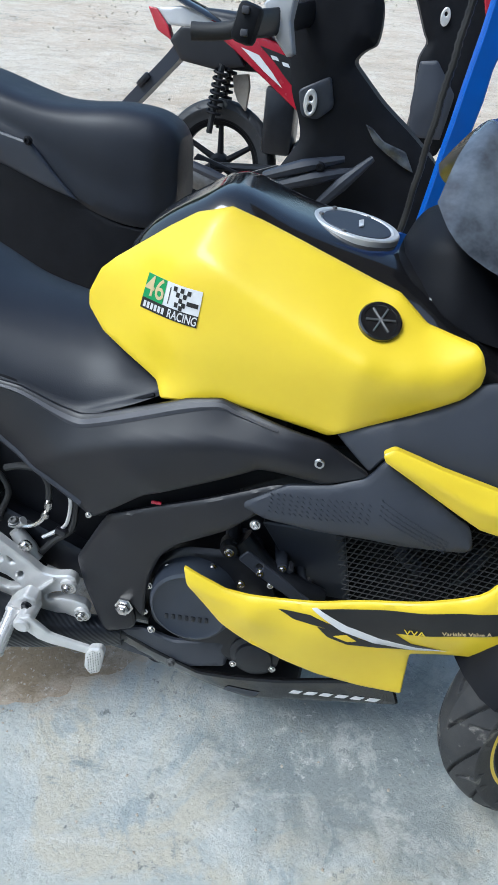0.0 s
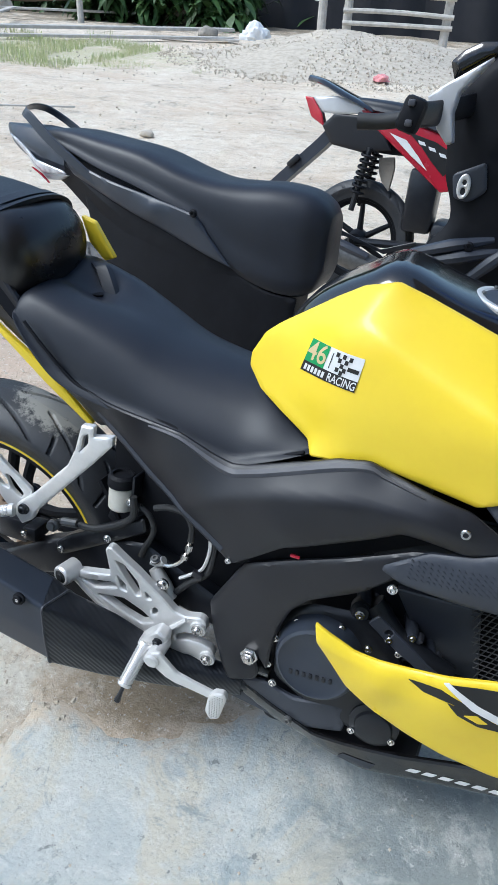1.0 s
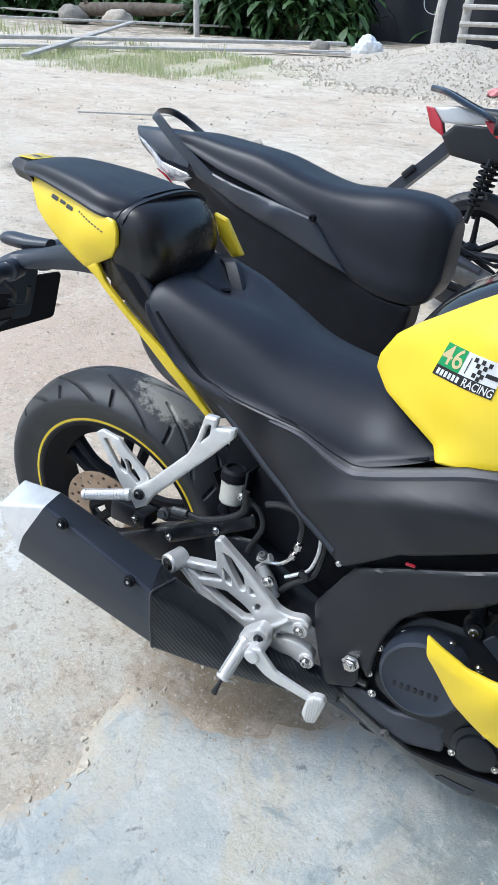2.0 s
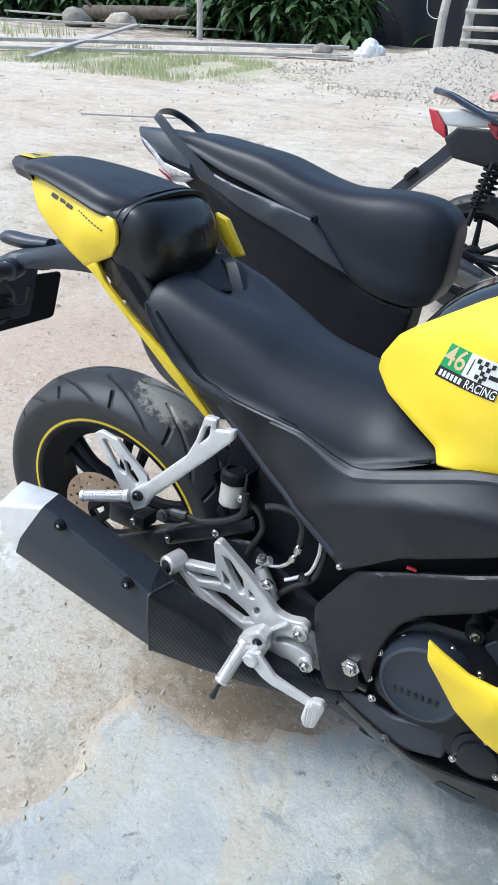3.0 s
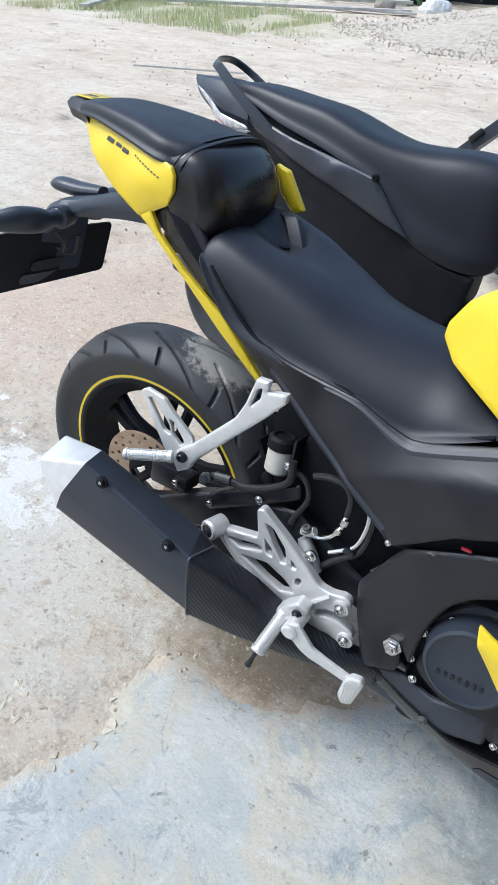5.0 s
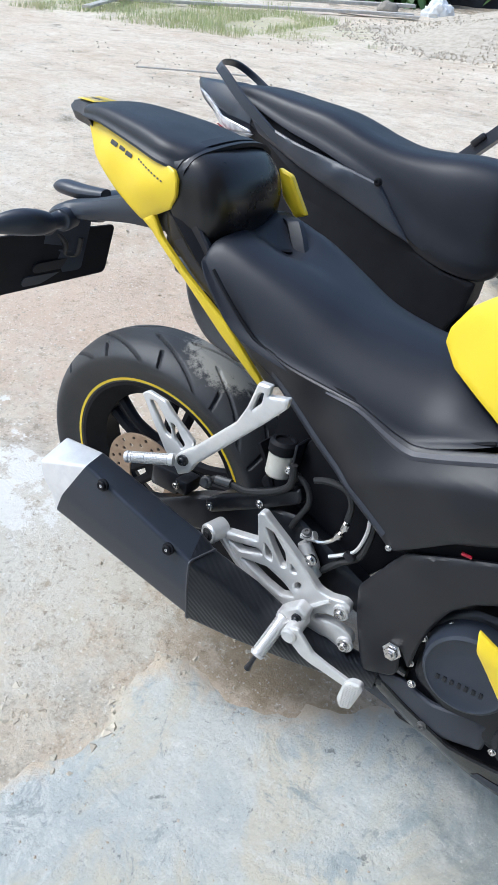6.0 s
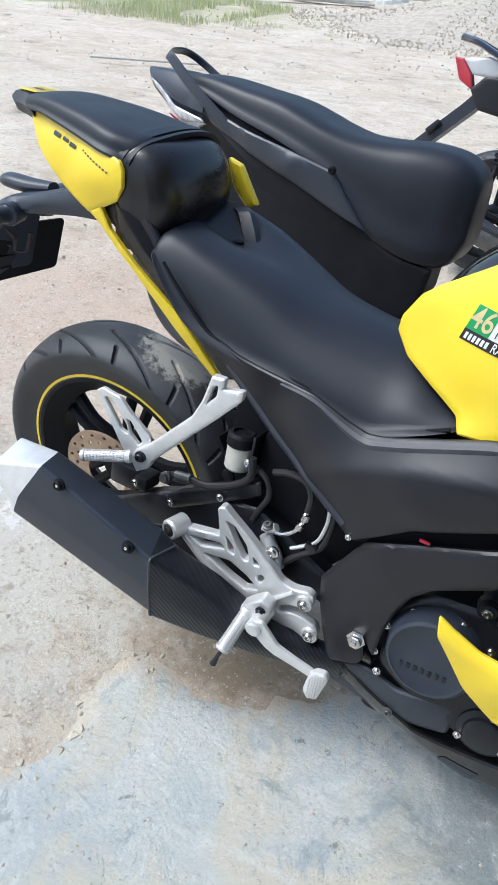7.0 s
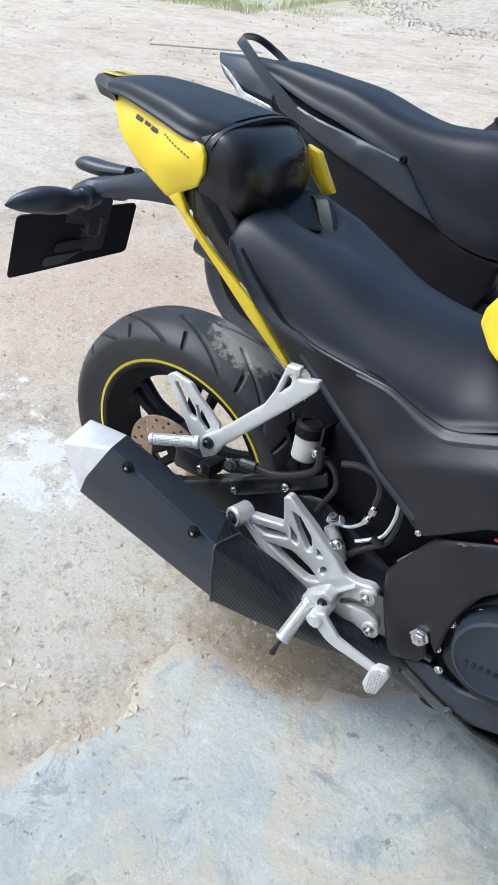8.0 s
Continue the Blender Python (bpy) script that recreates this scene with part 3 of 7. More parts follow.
def sport_wheel(name, R, half, centre, parent, rubber, turn=Matrix()):
    before, CURRENT[0] = CURRENT[0], turn
    rr = 0.218
    h = half * 0.72
    bm_ = turned([(rr + 0.008, -h), (rr + 0.008, -h + 0.006), (rr - 0.012, -h + 0.010), (rr - 0.030, -h * 0.4), (rr - 0.030, h * 0.4), (rr - 0.012, h - 0.010), (rr + 0.008, h - 0.006), (rr + 0.008, h),
                  (rr - 0.008, h), (rr - 0.018, h - 0.012), (rr - 0.042, h * 0.4), (rr - 0.042, -h * 0.4), (rr - 0.018, -h + 0.012), (rr - 0.008, -h), (rr + 0.008, -h)], centre, (0, 1, 0), 72)
    hub = turned([(0.0, -0.06), (0.026, -0.06), (0.03, -0.05), (0.052, -0.03), (0.052, 0.03), (0.03, 0.05), (0.026, 0.06), (0, 0.06)], centre, (0, 1, 0), 28)
    w = part(name, bm_, M_DARK, parent, "black cast alloy wheel")
    part("hub", hub, M_DARK, w)
    for i in range(5):
        a0 = 2 * math.pi * i / 5 + 2.60
        for sg in (-1, 1):
            a1 = a0 + sg * 0.13
            p0 = np.array(centre) + 0.045 * np.array((math.cos(a0 + sg * 0.3), 0, math.sin(a0 + sg * 0.3)))
            p1 = np.array(centre) + (rr - 0.034) * np.array((math.cos(a1), 0, math.sin(a1)))
            part("spoke", tube([p0, p0 * 0.5 + p1 * 0.5 + np.array((0, -0.012, 0)), p1], [0.014, 0.012, 0.014], 8, 4), M_DARK, w)
    tyre_mesh("tyre", R, half, rr + 0.004, h, centre, w, rubber)
    for sg in (-1, 1):
        t_ = turned([(rr + 0.006, 0), (rr + 0.010, 0.0012 * sg), (rr + 0.0065, 0.0018 * sg), (rr + 0.004, 0.0012 * sg), (rr + 0.006, 0)], (centre[0], centre[1] + sg * (h + 0.001), centre[2]), (0, 1, 0), 80)
        part("rim_stripe", t_, M_YELLOW, w, "thin yellow rim tape")
    CURRENT[0] = before
    return w


M_MUDDY = M_RUBBER.copy()
M_MUDDY.name = "muddy_tyre_rubber"
mn = M_MUDDY.node_tree
mp_ = mn.nodes.new("ShaderNodeMapping")
mp_.inputs["Location"].default_value, mp_.inputs["Scale"].default_value = (-0.12 * 6, 0.0, -0.60 * 9), (6.0, 7.0, 9.0)
mn.links.new(mn.nodes["Texture Coordinate"].outputs["Object"], mp_.inputs["Vector"])
mg = mn.nodes.new("ShaderNodeTexGradient")
mg.gradient_type = "SPHERICAL"
mn.links.new(mp_.outputs[0], mg.inputs["Vector"])
mz = mn.nodes.new("ShaderNodeTexNoise")
mz.inputs["Scale"].default_value, mz.inputs["Detail"].default_value, mz.inputs["Roughness"].default_value = 70.0, 8.0, 0.75
mn.links.new(mn.nodes["Texture Coordinate"].outputs["Object"], mz.inputs["Vector"])
mm = mn.nodes.new("ShaderNodeMath")
mm.operation = "MULTIPLY"
mn.links.new(mg.outputs["Fac"], mm.inputs[0])
mn.links.new(mz.outputs[0], mm.inputs[1])
mr = mn.nodes.new("ShaderNodeMapRange")
mr.inputs["From Min"].default_value, mr.inputs["From Max"].default_value = 0.19, 0.27
mn.links.new(mm.outputs[0], mr.inputs["Value"])
mx = mn.nodes.new("ShaderNodeMix")
mx.data_type = "RGBA"
mn.links.new(mr.outputs[0], mx.inputs[0])
mb = mn.nodes["Principled BSDF"].inputs["Base Color"]
mn.links.new(mb.links[0].from_socket, mx.inputs[6])
mx.inputs[7].default_value = (0.33, 0.32, 0.29, 1)
mn.links.new(mx.outputs[2], mb)
RT = Matrix.Rotation(radians(3.5), 4, "X")
rear = sport_wheel("rear_wheel", 0.316, 0.077, (0, 0, 0.314), bike, M_MUDDY, RT)
# drilled brake disc
holes = []
for i in range(18):
    for k_, rr_ in enumerate((0.082, 0.098)):
        a_ = 2 * math.pi * (i + 0.5 * k_) / 18
        holes.append([(rr_ * math.cos(a_) + 0.0045 * math.cos(q), 0.314 + rr_ * math.sin(a_) + 0.0045 * math.sin(q)) for q in np.linspace(0, 2 * math.pi, 7)[:-1]])
disc_outline = [(0.11 * math.cos(q), 0.314 + 0.11 * math.sin(q)) for q in np.linspace(0, 2 * math.pi, 73)[:-1]]
holes.append([(0.05 * math.cos(q), 0.314 + 0.05 * math.sin(q)) for q in np.linspace(0, 2 * math.pi, 25)[:-1]])
CURRENT[0] = RT
part("brake_disc", flat(disc_outline, -0.085, 0.003, 0.0006, holes, 0.002, 0.02), M_DISC, rear, "heat-tinted drilled brake disc")
CURRENT[0] = Matrix()

FT = BIKE.inverted() @ pose(0.700, 0.706, 0.0, -8, 0, 20)
front = sport_wheel("front_wheel", 0.294, 0.055, (0, 0, 0.294), bike, M_DUSTY, FT)
CURRENT[0] = FT
part("front_mudguard", skin([[(r * math.cos(a), w_, 0.294 + r * math.sin(a)) for w_, r in ((-0.066, 0.262), (-0.062, 0.296), (-0.042, 0.312), (0, 0.318), (0.042, 0.312), (0.062, 0.296), (0.066, 0.262), (0.05, 0.29), (0, 0.31), (-0.05, 0.29))] for a in np.linspace(0.6, 2.72, 24)]), M_DARK, bike)
for sg in (-1, 1):
    part("fork_leg", tube([(0.0, sg * 0.085, 0.294), (-0.22, sg * 0.085, 0.84)], [0.026, 0.02], 14, 4), M_DARK, bike)
CURRENT[0] = DRAFT

# ---- tank ----
TANK = [(0.516, -0.060, 0.815), (0.517, -0.062, 0.838), (0.539, -0.070, 0.878), (0.564, -0.078, 0.899), (0.606, -0.088, 0.928), (0.648, -0.096, 0.957), (0.687, -0.102, 0.981),
        (0.735, -0.108, 0.995), (0.779, -0.114, 0.982), (0.831, -0.120, 0.965), (0.884, -0.125, 0.947), (0.937, -0.130, 0.929), (0.971, -0.140, 0.920), (1.011, -0.155, 0.889),
        (1.041, -0.168, 0.884), (1.072, -0.184, 0.880), (1.080, -0.190, 0.872), (1.089, -0.192, 0.850), (1.088, -0.192, 0.831), (1.071, -0.192, 0.809), (1.015, -0.190, 0.776), (0.958, -0.190, 0.748),
        (0.917, -0.188, 0.727), (0.908, -0.182, 0.721), (0.843, -0.172, 0.728), (0.772, -0.160, 0.735), (0.750, -0.156, 0.734), (0.701, -0.150, 0.724), (0.656, -0.138, 0.716),
        (0.645, -0.122, 0.736), (0.592, -0.098, 0.761), (0.544, -0.076, 0.785)]
KN = [(0.606, -0.100, 0.895), (0.673, -0.142, 0.925), (0.740, -0.164, 0.918), (0.820, -0.176, 0.893), (0.891, -0.192, 0.868), (0.940, -0.204, 0.842), (0.673, -0.146, 0.80), (0.80, -0.180, 0.80), (0.90, -0.196, 0.78), (0.60, -0.102, 0.83), (0.72, -0.166, 0.86),
      (1.0, -0.206, 0.842), (0.949, -0.168, 0.888), (1.05, -0.200, 0.85)]
RIDGE = [(0.720, 0.988), (0.699, 0.941), (0.783, 0.902), (0.894, 0.861), (0.937, 0.844)]
LINE = [(0.937, 0.844), (0.989, 0.846), (1.075, 0.868)]
tank_f = creased(creased(spline_height(TANK + KN), [RIDGE], 0.013, 0.035), [LINE], 0.007, 0.03)


tank = part("tank_cover", shell(TANK, (), 0.006, 0.010, 0.003, 0.004, height=tank_f), M_YELLOW, bike, "satin yellow tank cover")
CURRENT[0] = Matrix.Translation((0, 0, -0.03)) @ Matrix.Diagonal((1, -1, 1, 1)) @ DRAFT
part("tank_cover", shell(TANK, (), 0.006, 0.016, 0.004, 0.012, height=tank_f), M_YELLOW, bike, "satin yellow tank cover")


def tank_section(x, w, zt, ze):
    return [(x, -w, ze), (x, -w * 0.95, ze + (zt - ze) * 0.6), (x, -w * 0.66, zt - 0.006), (x, 0, zt), (x, w * 0.66, zt - 0.006), (x, w * 0.95, ze + (zt - ze) * 0.6), (x, w, ze), (x, 0, ze - 0.03)]


CURRENT[0] = Matrix()
part("tank_top", loft([tank_section(0.565, 0.035, 0.845, 0.80), tank_section(0.62, 0.080, 0.926, 0.80), tank_section(0.70, 0.106, 0.980, 0.84), tank_section(0.755, 0.112, 1.003, 0.86), tank_section(0.84, 0.118, 0.976, 0.86),
                       tank_section(0.92, 0.124, 0.956, 0.84), tank_section(1.00, 0.132, 0.938, 0.82), tank_section(1.08, 0.168, 0.896, 0.80), tank_section(1.16, 0.180, 0.85, 0.72), tank_section(1.24, 0.165, 0.79, 0.64)], 4, 3), M_GLOSS, bike, "gloss black tank centre")
capn = np.array((0.139, 0.0, 0.990))
CAP = np.array((0.922, 0.0, 0.9575))
cap = part("fuel_cap", turned([(0.0, -0.012), (0.064, -0.012), (0.064, 0.003), (0.062, 0.005), (0.055, 0.005), (0.053, 0.003), (0.0, 0.003)], CAP, capn, 48), M_ALU, bike, "brushed round fuel cap")
part("lock_plate", turned([(0.0, 0.002), (0.052, 0.002), (0.050, 0.0045), (0.0, 0.005)], CAP, capn, 36), M_GREY, cap)
part("key_flap", boxed((0.007, 0.030, 0.002), CAP + capn * 0.006 + np.array((0.006, 0.0, 0.0)), 0.001, Matrix.Rotation(-0.21, 4, "Y")), M_ALU, cap)
for i in range(6):
    a_ = i * math.pi / 3 + 0.2
    part("cap_screw", turned([(0, 0), (0.004, 0), (0.003, 0.003), (0, 0.003)], CAP + 0.054 * np.array((math.cos(a_) * 0.978, math.sin(a_), -0.21 * math.cos(a_))) + capn * 0.003, capn, 8), M_SCUFF, cap)
CURRENT[0] = DRAFT
tq = tank_f(np.array([[0.948, 0.887], [0.968, 0.887], [0.928, 0.887], [0.948, 0.905], [0.948, 0.869]]))
bd = np.array(((tq[1] - tq[2]) / 0.04, -1.0, (tq[3] - tq[4]) / 0.036))
bd /= np.linalg.norm(bd)
BADGE = np.array((0.948, tq[0], 0.887)) + bd * 0.003
bu = np.cross(bd, (0, 0, 1))
bu /= np.linalg.norm(bu)
bv_ = np.cross(bu, bd)
badge = part("badge", turned([(0, -0.004), (0.028, -0.010), (0.028, 0.003), (0.026, 0.005), (0.022, 0.005), (0.021, 0.0035), (0, 0.0035)], BADGE, bd, 40), M_GLOSS, bike, "round black tank badge with raised metal bars")
for i in range(3):
    bq = tube([BADGE + bd * 0.0045 * 1.06 + 0.019 * s_ * (bu * math.cos(i * math.pi / 3) + bv_ * math.sin(i * math.pi / 3)) for s_ in (-1, 1)], 0.0016, 6, 2)
    part("badge_bar", bq, M_SCUFF, badge)
CURRENT[0] = Matrix()
for vx, vy, vz in ((1.034, -0.104, 0.9125), (1.057, -0.110, 0.902), (1.091, -0.118, 0.884)):
    part("vent_slot", boxed((0.006, 0.020, 0.0028), (vx, vy, vz - 0.002), 0.0006, Matrix.Rotation(0.32, 4, "X") @ Matrix.Rotation(0.38, 4, "Y")), M_SILVER, bike)
CURRENT[0] = DRAFT


# sticker on the tank: follows the cover's surface
def decal(name, quad, off, material, parent, f=None, n=6):
    q = np.array(quad, float)
    bm_ = bmesh.new()
    rows_ = []
    for i in range(n + 1):
        r_ = []
        for j in range(n + 1):
            u, v = i / n, j / n
            p = (1 - u) * (1 - v) * q[0] + u * (1 - v) * q[1] + u * v * q[2] + (1 - u) * v * q[3]
            r_.append(bm_.verts.new((p[0], float((f or tank_f)(p[None])[0]) - off, p[1])))
        rows_.append(r_)
    for a2, b2 in zip(rows_, rows_[1:]):
        for j in range(n):
            bm_.faces.new((a2[j], b2[j], b2[j + 1], a2[j + 1]))
    ext = bmesh.ops.extrude_face_region(bm_, geom=bm_.faces[:])
    bmesh.ops.translate(bm_, verts=[g for g in ext["geom"] if isinstance(g, bmesh.types.BMVert)], vec=(0, 0.0004, 0))
    return part(name, bm_, material, parent)


SQ = np.array([(0.628, 0.895), (0.717, 0.892), (0.709, 0.840), (0.614, 0.843)])   # tl tr br bl


def sq(u, v):
    return (1 - u) * (1 - v) * SQ[0] + u * (1 - v) * SQ[1] + u * v * SQ[2] + (1 - u) * v * SQ[3]


def patch(u0, v0, u1, v1):
    return [sq(u0, v0), sq(u1, v0), sq(u1, v1), sq(u0, v1)]


sticker = decal("sticker", patch(0, 0, 1, 1), 0.0012, M_WHITE, tank)
decal("green_field", patch(0, 0, 0.38, 0.68), 0.0018, M_GREEN, sticker)
decal("black_field", patch(0, 0.68, 1, 1), 0.0018, M_BLACKP, sticker)
decal("divider", patch(0.46, 0.12, 0.475, 0.6), 0.0018, M_BLACKP, sticker)
for cu_, cv_ in ((0.52, 0.06), (0.64, 0.06), (0.58, 0.2), (0.7, 0.2), (0.64, 0.34), (0.58, 0.48), (0.7, 0.44), (0.76, 0.08), (0.66, 0.54)):
    decal("check", patch(cu_, cv_, cu_ + 0.06, cv_ + 0.13), 0.0018, M_BLACKP, sticker, n=2)
decal("mark_bar", patch(0.78, 0.36, 0.97, 0.48), 0.0018, M_BLACKP, sticker, n=3)


def surface_text(name, words, size, centre_uv, material, parent, squeeze=1.0):
    """Letters laid over the sticker."""
    ob = text_mesh(name, words, size, Matrix(), material, parent, 0.0002)
    du, dv = (SQ[1] - SQ[0] + SQ[2] - SQ[3]) / 2, (SQ[3] - SQ[0] + SQ[2] - SQ[1]) / 2
    lu, lv = np.linalg.norm(du), np.linalg.norm(dv)
    c = sq(*centre_uv)
    for v in ob.data.vertices:
        p = c + du / lu * v.co.x * squeeze - dv / lv * v.co.y
        y = float(tank_f(p[None])[0])
        v.co = (p[0], y - 0.0024 - v.co.z, p[1])
    ob.data.transform(CURRENT[0])
    return ob


surface_text("number", "46", 0.043, (0.19, 0.34), M_GOLD, sticker, 0.8)
surface_text("words", "RACING", 0.0185, (0.745, 0.85), M_WHITE, sticker, 0.68)
for i in range(6):
    decal("letter_bar", patch(0.05 + i * 0.068, 0.76, 0.095 + i * 0.068, 0.94), 0.0024, M_WHITE, sticker, n=2)

# ---- side cover under the seat ----
SC = [(0.215, -0.098, 0.690), (0.158, -0.104, 0.737), (0.150, -0.116, 0.785), (0.188, -0.130, 0.764), (0.237, -0.137, 0.738), (0.300, -0.144, 0.720), (0.345, -0.149, 0.715), (0.385, -0.151, 0.711), (0.443, -0.155, 0.706), (0.505, -0.158, 0.685), (0.539, -0.160, 0.678), (0.565, -0.163, 0.684), (0.637, -0.165, 0.710), (0.705, -0.167, 0.735),
      (0.753, -0.168, 0.744), (0.781, -0.170, 0.736), (0.906, -0.190, 0.715), (0.975, -0.192, 0.676), (0.967, -0.192, 0.667), (0.916, -0.192, 0.650), (0.855, -0.192, 0.656), (0.820, -0.190, 0.655),
      (0.713, -0.188, 0.600), (0.649, -0.182, 0.570), (0.597, -0.172, 0.528), (0.560, -0.165, 0.500), (0.540, -0.160, 0.510), (0.485, -0.156, 0.545), (0.430, -0.149, 0.582), (0.370, -0.139, 0.617), (0.310, -0.122, 0.652), (0.262, -0.108, 0.676)]
SCK = [(0.50, -0.172, 0.62), (0.60, -0.184, 0.645), (0.70, -0.190, 0.682), (0.74, -0.192, 0.684), (0.80, -0.196, 0.668), (0.65, -0.196, 0.61), (0.58, -0.178, 0.57), (0.42, -0.160, 0.64), (0.85, -0.196, 0.69)]
sc_f = creased(spline_height(SC + SCK), [[(0.47, 0.585), (0.56, 0.632), (0.633, 0.663), (0.775, 0.690), (0.90, 0.680)]], 0.011, 0.022)
side = part("side_cover", shell(SC, (), 0.005, 0.012, 0.003, 0.008, height=sc_f), M_PANEL, bike, "matte black side cover under the seat")
# pale ridge along its upper edge
up_line = [(0.385, 0.708), (0.443, 0.704), (0.505, 0.683), (0.539, 0.676), (0.565, 0.682), (0.637, 0.708), (0.705, 0.733), (0.753, 0.742), (0.781, 0.734), (0.84, 0.724)]
ul = catmull(up_line, 5)
rng = []
for i, (x, z) in enumerate(ul):
    wv = 0.002 + 0.0095 * min(1.0, 4 * i / len(ul), 3 * (1 - i / (len(ul) - 1)))
    y0, y1 = float(sc_f(np.array([[x, z - 0.003]]))[0]), float(sc_f(np.array([[x, z - 0.003 - wv]]))[0])
    rng.append([(x, y0 - 0.001, z - 0.002), (x, (y0 + y1) / 2 - 0.004, z - 0.003 - wv * 0.45), (x, y1 - 0.001, z - 0.003 - wv), (x, y1 + 0.003, z - 0.003 - wv * 0.5)])
part("edge_ridge", skin(rng), M_EDGE, side)
low_line = catmull([(0.266, 0.680), (0.31, 0.657), (0.37, 0.622), (0.43, 0.587), (0.485, 0.550), (0.538, 0.515)], 5)
rng = []
for i, (x, z) in enumerate(low_line):
    y0, y1 = (float(v) for v in sc_f(np.array([[x, z], [x + 0.006, z + 0.013]])))
    rng.append([(x, y0 - 0.0005, z), (x + 0.003, (y0 + y1) / 2 - 0.0035, z + 0.0065), (x + 0.006, y1 - 0.0005, z + 0.013), (x + 0.004, y1 + 0.004, z + 0.006)])
part("edge_ridge", skin(rng), M_GREY, side)
bolt(side, (0.904, -0.194, 0.686), 0.008)
bolt(side, (0.556, -0.166, 0.506), 0.004)

# ---- frame cover round the engine ----
FC = [(0.523, -0.14, 0.394), (0.567, -0.15, 0.477), (0.583, -0.155, 0.504), (0.665, -0.168, 0.543), (0.845, -0.182, 0.627), (0.9, -0.186, 0.638), (0.82, -0.184, 0.568), (0.782, -0.18, 0.531), (0.74, -0.172, 0.502), (0.701, -0.166, 0.477), (0.675, -0.16, 0.445), (0.659, -0.154, 0.399), (0.649, -0.15, 0.346), (0.647, -0.146, 0.291), (0.621, -0.145, 0.322), (0.633, -0.143, 0.276), (0.626, -0.142, 0.259), (0.575, -0.136, 0.233), (0.56, -0.136, 0.262), (0.535, -0.136, 0.33)]
fc_f = spline_height(FC + [(0.60, -0.160, 0.48), (0.580, -0.150, 0.38), (0.75, -0.180, 0.555)])
frame_cover = part("frame_cover", shell(FC, (), 0.006, 0.012, 0.004, 0.010, height=fc_f), M_PANEL, bike, "matte black frame cover")
nutp = part("pivot_nut", turned([(0, -0.004), (0.017, -0.004), (0.017, 0.003), (0.0125, 0.004), (0.0125, 0.012), (0.010, 0.014), (0.006, 0.014), (0.0055, 0.018), (0, 0.018)], (0.613, -0.147, 0.315), (0, -1, 0), 6), M_STEEL, frame_cover, "bright steel pivot nut")
part("seal", boxed((0.016, 0.004, 0.005), (0.668, -0.172, 0.556), 0.001), M_RED, bike, "small red seal")
# added black sheet that keeps the slot between the covers dark
part("slot_dark_sheet", flat([(0.56, 0.49), (0.66, 0.52), (0.87, 0.63), (0.83, 0.67), (0.70, 0.62), (0.58, 0.54)], -0.145, 0.01), M_DARK, bike)

# ---- scoop, upper grey panel and yellow winglet ----
SP = [(0.803, -0.186, 0.583), (0.805, -0.187, 0.593), (0.865, -0.190, 0.635), (0.929, -0.194, 0.651), (0.974, -0.198, 0.672), (0.992, -0.206, 0.709), (1.061, -0.208, 0.668), (1.125, -0.208, 0.628), (1.136, -0.206, 0.594), (1.128, -0.204, 0.584),
      (1.081, -0.200, 0.576), (0.993, -0.196, 0.572), (0.908, -0.192, 0.568), (0.839, -0.188, 0.570)]
sp_f = spline_height(SP + [(1.02, -0.214, 0.62), (0.92, -0.202, 0.605), (1.08, -0.214, 0.62)])
scoop = part("air_scoop", shell(SP, (), 0.006, 0.012, 0.004, 0.010, height=sp_f), M_GREY, bike, "dark grey textured air scoop")
rt = random.Random(4)
tx = []
for i in range(16):
    for j in range(5):
        x, z = 0.845 + i * 0.0092 + rt.uniform(-0.001, 0.001), 0.588 + j * 0.0075 + i * 0.0012
        tx.append((x, z))
for i in range(14):
    for j in range(4):
        tx.append((1.00 + i * 0.0075, 0.648 - i * 0.0035 - j * 0.0075))
nubs = bmesh.new()
for x, z in tx:
    if not inside(np.array([[x, z]]), [(q[0], q[2]) for q in SP])[0]:
        continue
    y = float(sp_f(np.array([[x, z]]))[0])
    bmesh.ops.create_cube(nubs, size=1, matrix=Matrix.Translation((x, y - 0.0002, z)) @ Matrix.Rotation(0.7, 4, "Y") @ Matrix.Diagonal((0.0052, 0.002, 0.0018, 1)))
tagged(part("relief_texture", nubs, M_GREY, scoop), kind="stuff")
bolt(scoop, (0.826, -0.193, 0.563), 0.006)

UG = [(0.917, -0.182, 0.729), (0.974, -0.192, 0.680), (0.990, -0.200, 0.712), (1.06, -0.205, 0.70), (1.20, -0.21, 0.67), (1.26, -0.20, 0.76), (1.20, -0.19, 0.84), (1.107, -0.186, 0.833), (1.091, -0.186, 0.828), (1.071, -0.186, 0.805), (1.015, -0.184, 0.774)]
part("upper_side_panel", shell(UG, [(1.03, -0.196, 0.745), (1.15, -0.205, 0.76)], 0.005, 0.014, 0.003), M_GREY, bike, "dark grey side fairing panel")
ST = [(0.984, -0.214, 0.728), (0.998, -0.215, 0.736), (1.008, -0.216, 0.734), (1.067, -0.222, 0.719), (1.141, -0.228, 0.704), (1.30, -0.225, 0.70), (1.34, -0.215, 0.655), (1.159, -0.222, 0.634), (1.132, -0.222, 0.639), (1.056, -0.216, 0.678), (0.989, -0.213, 0.716)]
wing_f = creased(spline_height(ST + [(1.25, -0.232, 0.672)]), [[(0.985, 0.724), (1.049, 0.704), (1.122, 0.676), (1.18, 0.672), (1.34, 0.664)]], 0.016, 0.020, 0.005)
part("winglet", shell(ST, (), 0.012, 0.007, 0.002, 0.004, height=wing_f), M_YELLOW, bike, "yellow upper fairing blade")

